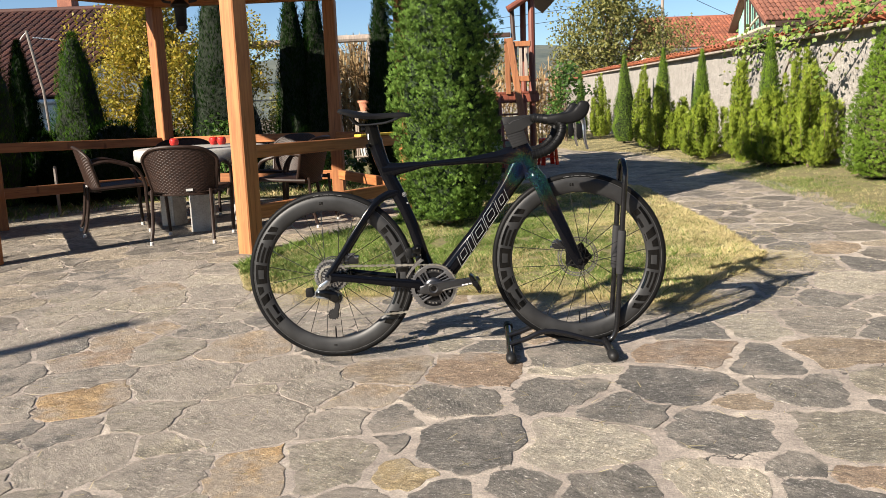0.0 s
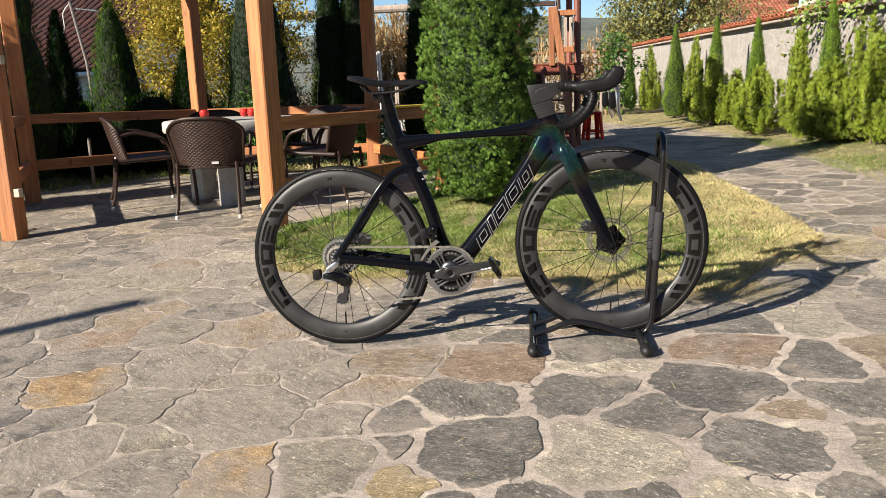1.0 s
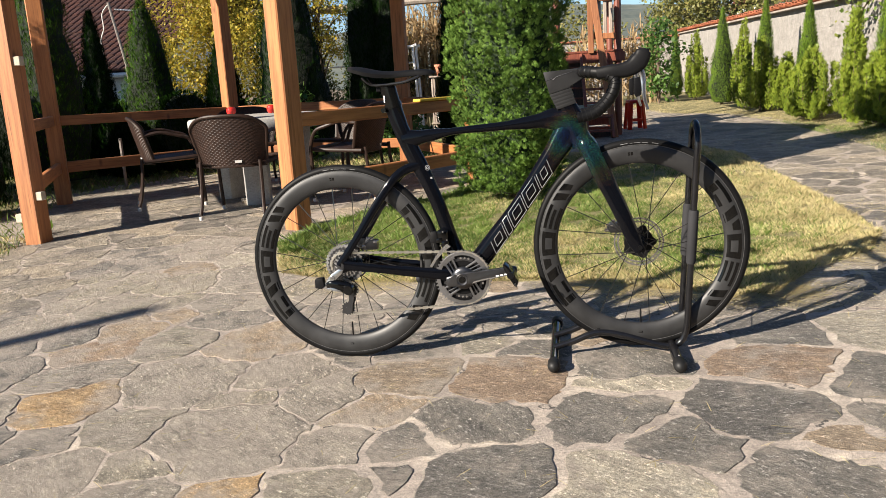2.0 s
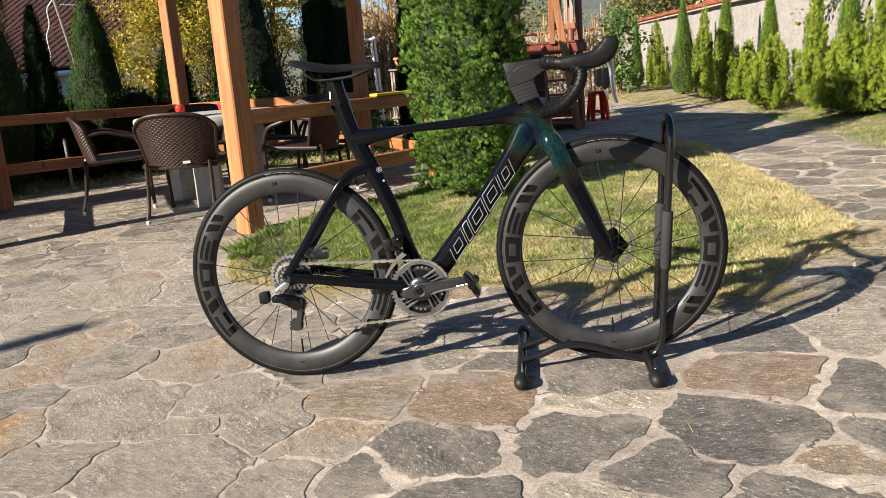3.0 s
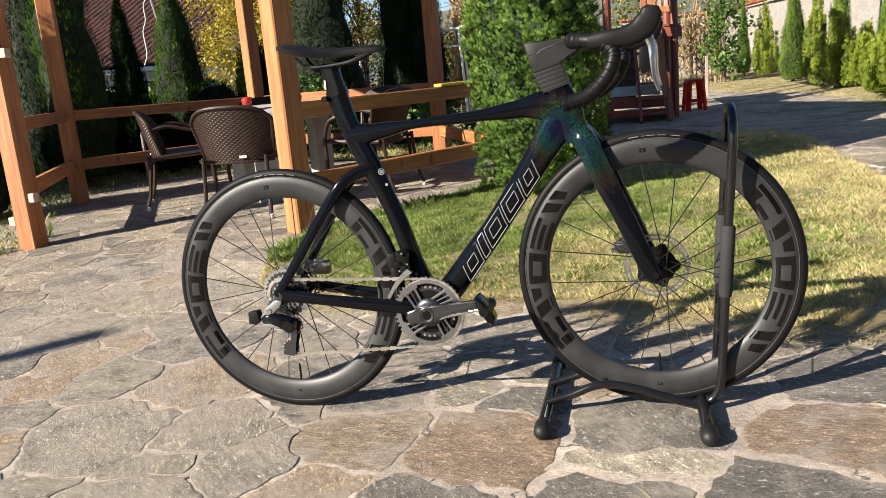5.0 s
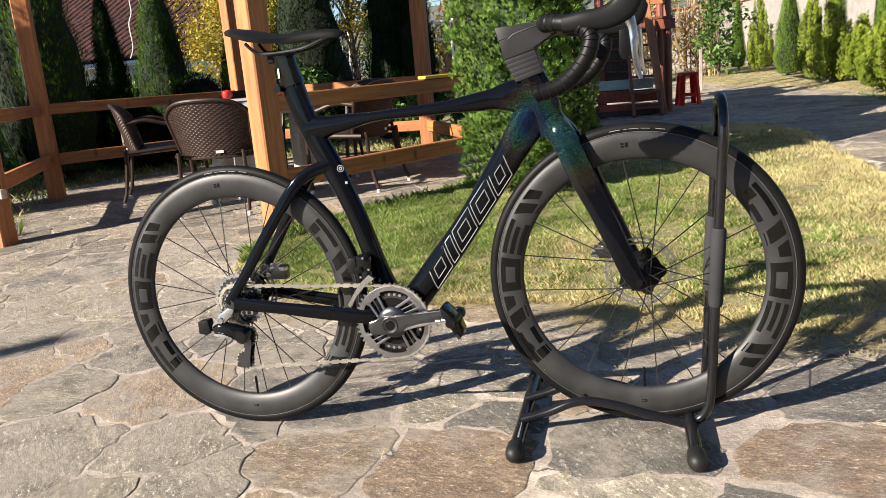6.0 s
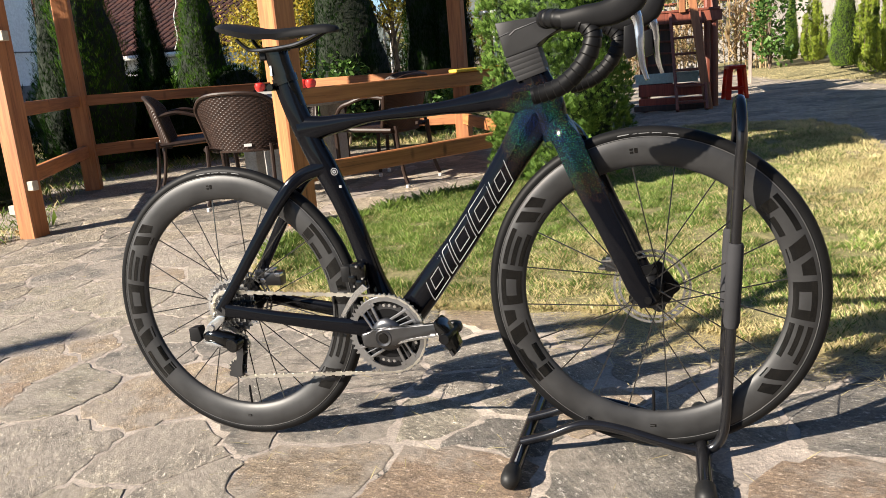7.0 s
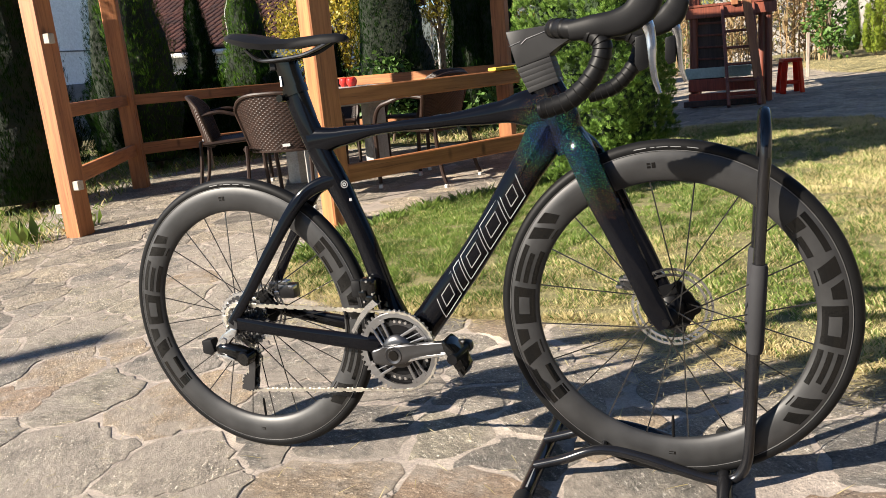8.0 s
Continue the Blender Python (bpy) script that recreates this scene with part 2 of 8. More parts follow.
def mortar_mat():
    """Trowelled mortar flush with the stones: pinkish grey, sandy grain, trowel ripples, fine dark cracks, pale dusty patches."""
    m, nt, b = nodes_of("mortar")
    c = coords(nt)
    big = noise_node(nt, c, 2.6, 6, 0.65)
    mid = noise_node(nt, c, 17, 6, 0.7, (1, 1.6, 1))
    fine = noise_node(nt, c, 150, 4, 0.75)
    col = ramp(nt, big, [(0.36, (0.235, 0.200, 0.172)), (0.50, (0.295, 0.252, 0.216)), (0.59, (0.345, 0.296, 0.250)), (0.66, (0.47, 0.405, 0.335))])
    col = mix(nt, 0.7, col, ramp(nt, mid, [(0.32, (0.62, 0.61, 0.60)), (0.5, (0.95, 0.95, 0.95)), (0.70, (1.35, 1.32, 1.26))]), "MULTIPLY")
    col = mix(nt, 0.85, col, ramp(nt, fine, [(0.3, (0.6, 0.6, 0.6)), (0.7, (1.4, 1.4, 1.37))]), "MULTIPLY")
    warp = nt.nodes.new("ShaderNodeTexNoise")
    warp.inputs["Scale"].default_value = 9.0
    warp.inputs["Detail"].default_value = 5.0
    nt.links.new(c, warp.inputs["Vector"])
    off = nt.nodes.new("ShaderNodeVectorMath")
    off.operation = "MULTIPLY_ADD"
    off.inputs[1].default_value = (0.22, 0.22, 0.22)
    nt.links.new(warp.outputs["Color"], off.inputs[0])
    nt.links.new(c, off.inputs[2])
    vt = nt.nodes.new("ShaderNodeTexVoronoi")
    vt.feature = "DISTANCE_TO_EDGE"
    vt.inputs["Scale"].default_value = 3.1
    nt.links.new(off.outputs[0], vt.inputs["Vector"])
    line = ramp(nt, vt.outputs["Distance"], [(0.004, (1, 1, 1)), (0.016, (0, 0, 0))])
    broken = mix(nt, 1.0, line, ramp(nt, noise_node(nt, c, 4.0, 3, 0.5), [(0.50, (0, 0, 0)), (0.58, (1, 1, 1))]), "MULTIPLY")
    col = mix(nt, broken, col, (0.05, 0.045, 0.04))
    nt.links.new(col, b.inputs["Base Color"])
    b.inputs["Roughness"].default_value = 0.9
    h = nt.nodes.new("ShaderNodeMath")
    h.operation = "MULTIPLY_ADD"
    h.inputs[1].default_value = 2.5
    nt.links.new(noise_node(nt, c, 8, 9, 0.75), h.inputs[0])
    nt.links.new(noise_node(nt, c, 70, 4, 0.7), h.inputs[2])
    bump(nt, b, h.outputs[0], 0.5, 0.008)
    return m


def leaf_mat(name, dark, light, trans=0.25, rough=0.5, third=None, spec=0.3):
    """Foliage: a tint for each spray, some light through the leaf."""
    m, nt, b = nodes_of(name)
    r = nt.nodes.new("ShaderNodeNewGeometry").outputs["Random Per Island"]
    big = noise_node(nt, coords(nt), 3.5, 3, 0.6)
    col = ramp(nt, r, [(0.0, dark), (0.7, light), (1.0, third or light)])
    col = mix(nt, 0.6, col, ramp(nt, big, [(0.35, tuple(v * 0.6 for v in dark)), (0.65, light)]))
    nt.links.new(col, b.inputs["Base Color"])
    b.inputs["Roughness"].default_value = rough
    b.inputs["Specular IOR Level"].default_value = spec
    tr = nt.nodes.new("ShaderNodeBsdfTranslucent")
    nt.links.new(col, tr.inputs[0])
    ms = nt.nodes.new("ShaderNodeMixShader")
    ms.inputs[0].default_value = trans
    nt.links.new(b.outputs[0], ms.inputs[1])
    nt.links.new(tr.outputs[0], ms.inputs[2])
    nt.links.new(ms.outputs[0], nt.nodes["Material Output"].inputs[0])
    return m


def wood_mat(name, dark, light, rough=0.55, knots=True, along=(1, 1, 0.06)):
    """Sawn timber: grain along local z by default, knots, a random tint for each piece."""
    m, nt, b = nodes_of(name)
    c = coords(nt)
    r = nt.nodes.new("ShaderNodeObjectInfo").outputs["Random"]
    add = nt.nodes.new("ShaderNodeVectorMath")
    add.operation = "ADD"
    nt.links.new(c, add.inputs[0])
    nt.links.new(r, add.inputs[1])
    g = noise_node(nt, add.outputs[0], 42, 6, 0.65, along)
    broad = noise_node(nt, add.outputs[0], 7, 3, 0.5, along)
    col = ramp(nt, g, [(0.36, tuple(v * 0.8 for v in dark)), (0.60, light)])
    col = mix(nt, 0.35, col, ramp(nt, broad, [(0.3, tuple(v * 0.75 for v in dark)), (0.7, tuple(min(1, v * 1.1) for v in light))]))
    if knots:
        vt = nt.nodes.new("ShaderNodeTexVoronoi")
        vt.inputs["Scale"].default_value = 3.6
        mp = nt.nodes.new("ShaderNodeMapping")
        mp.inputs["Scale"].default_value = (1.6, 1.6, 0.75)
        nt.links.new(add.outputs[0], mp.inputs["Vector"])
        nt.links.new(mp.outputs[0], vt.inputs["Vector"])
        k = ramp(nt, vt.outputs["Distance"], [(0.05, (0.85, 0.85, 0.85)), (0.14, (0, 0, 0))])
        col = mix(nt, k, col, tuple(v * 0.35 for v in dark))
    check = noise_node(nt, add.outputs[0], 90, 3, 0.6, (along[0], along[1] * 0.35 if along[1] < 1 else along[1], along[2] * 0.35 if along[2] < 1 else along[2]))
    col = mix(nt, ramp(nt, check, [(0.30, (0.7, 0.7, 0.7)), (0.37, (0, 0, 0))]), col, tuple(v * 0.3 for v in dark))
    col = mix(nt, 1.0, col, ramp(nt, r, [(0.0, (0.82, 0.82, 0.82)), (1.0, (1.05, 1.03, 1.0))]), "MULTIPLY")
    nt.links.new(col, b.inputs["Base Color"])
    b.inputs["Roughness"].default_value = rough
    bump(nt, b, g, 0.25, 0.002)
    return m


M_SOIL = surface("soil", (0.10, 0.075, 0.05), (0.22, 0.17, 0.11), 3, 0.95, grain=50, bumps=0.8, depth=0.02)
M_LAWN_SOIL = surface("lawn_soil", (0.09, 0.085, 0.032), (0.24, 0.205, 0.09), 22, 0.95, grain=70, bumps=0.8, depth=0.02)
M_MORTAR = mortar_mat()
SCHIST = [("d", "dark_grey_schist", (0.078, 0.076, 0.074), (0.130, 0.125, 0.120), (0.22, 0.21, 0.197)), ("g", "grey_schist", (0.130, 0.120, 0.111), (0.210, 0.194, 0.177), (0.34, 0.316, 0.284)),
          ("v", "greenish_schist", (0.135, 0.125, 0.108), (0.215, 0.200, 0.171), (0.34, 0.318, 0.272)), ("b", "brown_schist", (0.150, 0.120, 0.090), (0.235, 0.187, 0.142), (0.34, 0.286, 0.22)),
          ("r", "rust_brown_schist", (0.150, 0.112, 0.086), (0.225, 0.168, 0.126), (0.31, 0.245, 0.19)), ("o", "ochre_schist", (0.20, 0.135, 0.070), (0.32, 0.220, 0.120), (0.41, 0.31, 0.19)),
          ("q", "pale_grey_schist", (0.215, 0.200, 0.172), (0.305, 0.284, 0.246), (0.42, 0.394, 0.345)), ("p", "pale_ochre_schist", (0.25, 0.19, 0.11), (0.35, 0.28, 0.17), (0.42, 0.36, 0.25))]
STONES = {letter: stone_mat(title, a, b, c) for letter, title, a, b, c in SCHIST}
# the stones of the west half carry mortar smeared over their faces
STONES_SMEARED = {letter: stone_mat("smeared_" + title, a, b, c, worn=0.10) for letter, title, a, b, c in SCHIST}
M_STONE_FAR = stone_mat("mixed_schist", (0.152, 0.136, 0.118), (0.252, 0.226, 0.194), (0.375, 0.338, 0.285), island=True)
M_TIMBER = wood_mat("honey_stained_pine", (0.26, 0.088, 0.026), (0.45, 0.180, 0.060), 0.6)
M_TIMBER_Y = wood_mat("honey_stained_pine_rail", (0.26, 0.088, 0.026), (0.45, 0.180, 0.060), 0.6, along=(1, 0.06, 1))
M_RED_WOOD = wood_mat("red_brown_painted_wood", (0.10, 0.024, 0.014), (0.20, 0.055, 0.03), 0.5, knots=False)
M_ORANGE_WOOD = wood_mat("orange_brown_wood", (0.22, 0.075, 0.03), (0.36, 0.15, 0.06), 0.55, knots=False)
M_GREY_LOG = surface("weathered_log", (0.20, 0.16, 0.13), (0.36, 0.30, 0.25), 14, 0.85, grain=60, bumps=0.5, stretch=(1, 1, 0.15))
M_WHITE_WALL = surface("rough_white_render", (0.23, 0.212, 0.19), (0.33, 0.308, 0.28), 6, 0.9, grain=26, bumps=1.0, depth=0.03)
M_HOUSE_WALL = surface("white_house_render", (0.66, 0.68, 0.70), (0.76, 0.78, 0.80), 1.5, 0.9, grain=30, bumps=0.3)
M_TILE = surface("red_clay_tile", (0.23, 0.072, 0.040), (0.37, 0.130, 0.070), 2.5, 0.75, grain=20, bumps=0.3, vary=0.45, island=True)
M_TILE_OLD = surface("old_brown_clay_tile", (0.042, 0.012, 0.008), (0.090, 0.028, 0.016), 2.0, 0.8, grain=20, bumps=0.3, vary=0.5, island=True)
M_BARK = surface("bark", (0.06, 0.045, 0.03), (0.14, 0.10, 0.07), 12, 0.9, grain=50, bumps=0.8, stretch=(1, 1, 0.25))
M_THUJA = leaf_mat("thuja_green", (0.022, 0.056, 0.008), (0.13, 0.23, 0.040), 0.16, 0.6, third=(0.29, 0.39, 0.085), spec=0.2)
# thuja green darkened for the shade behind the gazebo: partly, then fully
M_THUJA_SHADE = leaf_mat("half_shaded_thuja_green", (0.006, 0.018, 0.003), (0.040, 0.090, 0.011), 0.06, 0.9, third=(0.15, 0.26, 0.035), spec=0.0)
M_THUJA_FULL_SHADE = leaf_mat("shaded_thuja_green", (0.003, 0.010, 0.002), (0.009, 0.024, 0.004), 0.05, 0.9, third=(0.020, 0.050, 0.008), spec=0.0)
M_THUJA_MID = leaf_mat("light_thuja_green", (0.06, 0.125, 0.012), (0.17, 0.27, 0.030), 0.25, third=(0.28, 0.36, 0.06))
M_THUJA_GOLD = leaf_mat("yellow_green_thuja", (0.07, 0.125, 0.012), (0.24, 0.31, 0.032), 0.26, third=(0.42, 0.41, 0.07))
# the next two are near black: crown-depth shade as a core colour
M_CORE = surface("inner_twig_shade", (0.004, 0.008, 0.003), (0.009, 0.017, 0.005), 10, 0.95, grain=40, bumps=0.8, depth=0.02)
M_CORE_GREEN = surface("inner_spray_shade", (0.008, 0.018, 0.005), (0.020, 0.040, 0.010), 14, 0.95, grain=60, bumps=0.8, depth=0.02)
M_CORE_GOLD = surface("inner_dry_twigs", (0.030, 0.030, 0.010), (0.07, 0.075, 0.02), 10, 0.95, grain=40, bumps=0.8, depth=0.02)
M_YELLOW_LEAF = leaf_mat("yellow_autumn_leaf", (0.19, 0.20, 0.028), (0.46, 0.36, 0.05), 0.36, third=(0.62, 0.32, 0.03))
M_OLIVE_LEAF = leaf_mat("olive_autumn_leaf", (0.10, 0.12, 0.03), (0.24, 0.23, 0.07), 0.3, third=(0.34, 0.26, 0.09))
M_VINE_LEAF = leaf_mat("vine_leaf", (0.09, 0.16, 0.025), (0.20, 0.29, 0.06), 0.3, third=(0.34, 0.27, 0.06))
M_GREEN_LEAF = leaf_mat("shrub_leaf", (0.04, 0.10, 0.02), (0.10, 0.19, 0.04), 0.3, third=(0.16, 0.24, 0.05))
M_DRY_LEAF = leaf_mat("dry_maize_leaf", (0.36, 0.23, 0.11), (0.56, 0.42, 0.24), 0.35, third=(0.30, 0.28, 0.12))
M_GRASS = leaf_mat("green_grass", (0.060, 0.108, 0.018), (0.180, 0.265, 0.052), 0.34, third=(0.44, 0.42, 0.15))
M_STRAW = leaf_mat("dry_grass", (0.47, 0.38, 0.18), (0.68, 0.58, 0.32), 0.4, third=(0.53, 0.50, 0.20))
M_HILL = surface("wooded_hill", (0.040, 0.058, 0.052), (0.115, 0.125, 0.098), 0.055, 0.95, grain=0.35, bumps=0.0)

from mathutils.geometry import tessellate_polygon

# ---------------------------------------------------------------- ground, paving, lawns
def ground_sheet():
    xs = sorted(set([-400, -200, -100, -50, -25, -14, -9] + [round(-7 + i * 0.5, 2) for i in range(27)] + [8, 12, 25, 50, 100, 200, 400]))
    ys = sorted(set([-300, -100, -40, -15, -8] + [round(-6 + i * 0.5, 2) for i in range(61)] + [30, 40, 60, 100, 200, 400, 700]))
    vs = [(x, y, ground_z(x, y) - 0.035) for y in ys for x in xs]
    n = len(xs)
    fs = [(j * n + i, j * n + i + 1, (j + 1) * n + i + 1, (j + 1) * n + i) for j in range(len(ys) - 1) for i in range(n - 1)]
    me = mesh_from("ground", vs, fs, True)
    me.materials.append(M_SOIL)
    return tagged(new("ground", me), "dry earth ground running out to the hills", "ground", kind="structure")


ground_sheet()

# the lawn beside the bicycle and the strip along the wall, as outlines in plan
LAWN_LEFT = [(-1.33, 4.85), (-1.14, 4.25), (-0.65, 3.97), (-0.2, 3.90), (0.3, 3.84), (0.62, 3.66), (0.93, 3.48), (1.08, 3.47), (1.33, 3.78), (1.62, 4.0), (1.78, 4.3),
             (1.80, 5.2), (1.82, 6.4), (1.88, 7.6), (1.72, 8.35), (1.1, 8.75), (0.35, 8.8), (-0.1, 7.3), (-0.5, 6.35), (-0.95, 5.75), (-1.25, 5.3)]
LAWN_RIGHT = [(2.72, -2.2), (2.66, 3.5), (2.67, 4.75), (2.79, 6.46), (2.9, 8.5), (2.98, 10.5), (2.8, 12.6), (2.1, 14.2), (1.75, 17), (1.8, 26), (5.0, 26), (5.0, -2.2)]
LAWN_FAR = [(-3.0, 4.1), (-3.18, 4.75), (-3.32, 5.2), (-3.42, 5.62), (-4.45, 7.5), (-3.35, 9.2), (-1.1, 9.15), (-0.4, 9.6), (-0.3, 26), (-16, 26), (-16, 3.2), (-4.6, 3.2)]


def inside(poly, x, y):
    r = False
    for (x0, y0), (x1, y1) in zip(poly, poly[1:] + poly[:1]):
        if (y0 > y) != (y1 > y) and x < (x1 - x0) * (y - y0) / (y1 - y0) + x0:
            r = not r
    return r


def edge_gap(poly, x, y):
    best = 99.0
    for (x0, y0), (x1, y1) in zip(poly, poly[1:] + poly[:1]):
        dx, dy = x1 - x0, y1 - y0
        t = min(max(((x - x0) * dx + (y - y0) * dy) / (dx * dx + dy * dy), 0), 1)
        best = min(best, math.hypot(x - x0 - t * dx, y - y0 - t * dy))
    return best


def lawn_bed(name, poly, lift, label):
    """A turf bed with an uneven edge, a little proud of the paving."""
    ring = []
    for (x0, y0), (x1, y1) in zip(poly, poly[1:] + poly[:1]):
        n = max(2, int(math.hypot(x1 - x0, y1 - y0) / 0.12))
        n = min(n, 40)
        for i in range(n):
            t = i / n
            x, y = x0 + (x1 - x0) * t, y0 + (y1 - y0) * t
            ring.append((x + 0.05 * noise.noise((x * 3, y * 3, 0)), y + 0.05 * noise.noise((x * 3, y * 3, 5))))
    bm = bmesh.new()
    top = [bm.verts.new((x, y, 0)) for x, y in ring]
    for tri in tessellate_polygon([[V(x, y, 0) for x, y in ring]]):
        bm.faces.new([top[k] for k in tri])
    for _ in range(3):
        long = [e for e in bm.edges if e.calc_length() > 0.7]
        bmesh.ops.subdivide_edges(bm, edges=long, cuts=1)
        bmesh.ops.triangulate(bm, faces=bm.faces)
    border = {v for e in bm.edges if e.is_boundary for v in e.verts}
    for v in bm.verts:
        z = ground_z(v.co.x, v.co.y)
        v.co.z = z - 0.012 if v in border else z + lift + 0.012 * noise.noise((v.co.x * 2, v.co.y * 2, 3))
    return tagged(part(name, bm, M_LAWN_SOIL), label, "lawn", kind="structure")


lawn_bed("lawn", LAWN_LEFT, 0.012, "earth bed of the small lawn beside the paving")
lawn_bed("lawn", LAWN_RIGHT, 0.012, "earth bed of the lawn strip along the wall")
lawn_bed("lawn", LAWN_FAR, 0.012, "earth bed of the garden behind the gazebo")


def blades(name, poly, n, height, material, weight, label, box_):
    """Grass blades over a lawn, thinned by weight(x, y); they lean and grow in tufts."""
    P_, X, Z, S = [], [], [], []
    r = random.Random(name + label)
    x0, x1, y0, y1 = box_
    tries = 0
    while len(P_) < n and tries < n * 12:
        tries += 1
        x, y = r.uniform(x0, x1), r.uniform(y0, y1)
        if not inside(poly, x, y) or r.random() > weight(x, y):
            continue
        tuft = noise.noise((x * 9, y * 9, 2.0))
        if r.random() > 0.97 + 0.35 * tuft:
            continue
        a = r.uniform(0, 6.283)
        tilt = r.uniform(0.0, 0.75)
        P_.append((x, y, ground_z(x, y) + 0.002))
        X.append((math.cos(a), math.sin(a), 0.0))
        Z.append((-math.sin(a) * tilt, math.cos(a) * tilt, 1.0))
        S.append(height * r.uniform(0.5, 1.3) * min(max(0.6, 1.0 + 0.9 * tuft), 1.35))
    t = [(-0.024, 0, 0), (0.024, 0, 0), (0.017, 0.06, 0.52), (0.0, 0.30, 0.95)]
    return tagged(scatter(name, t, [(0, 1, 2), (0, 2, 3)], P_, X, Z, S, material), label, "grass", kind="stuff")


def green_left(x, y):
    """Lush along the gazebo side and in the middle, bleached towards the paving's corner."""
    g = 0.72 + 0.75 * noise.noise((x * 1.3, y * 1.3, 1.0)) + 0.18 * noise.noise((x * 4.5, y * 4.5, 3.0))
    near_edge = min(max(edge_gap(LAWN_LEFT, x, y) - 0.05, 0) / (0.15 + 0.22 * max(x, 0)), 1.0)
    right = min(max((2.2 - x) / 1.7, 0.52), 1.0)
    return min(max((g + 0.25 * (x < -0.3)) * (0.2 + 0.8 * near_edge) * right, 0.05), 1.0) * (1.0 if y < 6.2 else 0.4)


def dry_left(x, y):
    return min(max(1.0 - green_left(x, y), 0.12), 1.0) * (1.0 if y < 6.2 else 0.3)


def fringe(x, y):
    """The unmown edge along the gazebo floor."""
    gap = edge_gap(LAWN_LEFT, x, y)
    return 1.0 if gap < 0.14 and y > 4.6 and x < 0.3 else 0.0


blades("grass", LAWN_LEFT, 165000, 0.029, M_GRASS, green_left, "short green lawn grass beside the paving", (-1.4, 1.95, 3.3, 8.8))
blades("dry_grass", LAWN_LEFT, 170000, 0.026, M_STRAW, dry_left, "sun-bleached dry grass in the small lawn", (-1.4, 1.95, 3.3, 8.8))
blades("grass", LAWN_LEFT, 9000, 0.055, M_GRASS, fringe, "longer unmown grass along the gazebo floor", (-1.4, 0.4, 4.5, 8.8))


def green_right(x, y):
    return min(max(0.45 + 1.0 * noise.noise((x * 0.9, y * 0.6, 4.0)) - max(y - 7.0, 0) * 0.16, 0.02), 1.0)


blades("grass", LAWN_RIGHT, 36000, 0.024, M_GRASS, green_right, "thin green grass along the wall", (2.6, 4.4, 3.4, 12.0))
blades("dry_grass", LAWN_RIGHT, 50000, 0.022, M_STRAW, lambda x, y: 1.0 - 0.6 * green_right(x, y), "dry straw-coloured grass along the wall", (1.7, 4.3, 3.4, 18.0))
blades("grass", LAWN_FAR, 18000, 0.07, M_GRASS, lambda x, y: 0.5 + 0.5 * noise.noise((x, y, 9)), "green grass round the gazebo", (-8.0, -0.3, 3.3, 12.0))
blades("dry_grass", LAWN_FAR, 9000, 0.06, M_STRAW, lambda x, y: 0.5 + 0.5 * noise.noise((x, y, 2)) if y < 5.6 or x > -2.6 else 0.04, "dry grass round the gazebo", (-7.0, -0.3, 3.3, 10.0))


def straw_litter():
    """Dry stalks lying on the paving, thick along the lawn's edge and sparse over the yard."""
    r = random.Random(77)
    P_, X, Z, S = [], [], [], []
    edge = LAWN_LEFT[1:13]
    while len(P_) < 15000:
        if len(P_) < 13500:
            i = r.randrange(len(edge) - 1)
            f = r.random()
            x = edge[i][0] + (edge[i + 1][0] - edge[i][0]) * f + r.gauss(0, 0.09) * (1 + 1.2 * (edge[i][0] > 0.6))
            y = edge[i][1] + (edge[i + 1][1] - edge[i][1]) * f + r.gauss(0, 0.08)
            if noise.noise((x * 2.3, y * 2.3, 6.0)) < r.uniform(-0.35, 0.25):
                continue
        else:
            x, y = r.uniform(-2.5, 2.6), r.uniform(1.4, 5.0)
        a = r.uniform(0, 6.283)
        P_.append((x, y, ground_z(x, y) + r.uniform(0.001, 0.012)))
        X.append((math.cos(a), math.sin(a), r.gauss(0, 0.1)))
        Z.append((-math.sin(a), math.cos(a), r.uniform(0.0, 0.25)))
        S.append(r.uniform(0.02, 0.06))
    t = [(-0.022, 0, 0), (0.022, 0, 0), (0.016, 0.01, 0.6), (-0.016, 0.01, 0.6), (0.0, 0.05, 1.0)]
    tagged(scatter("straw", t, [(0, 1, 2), (0, 2, 3), (3, 2, 4)], P_, X, Z, S, M_STRAW), "dry straw scattered on the paving along the lawn", "straw", kind="stuff")


straw_litter()


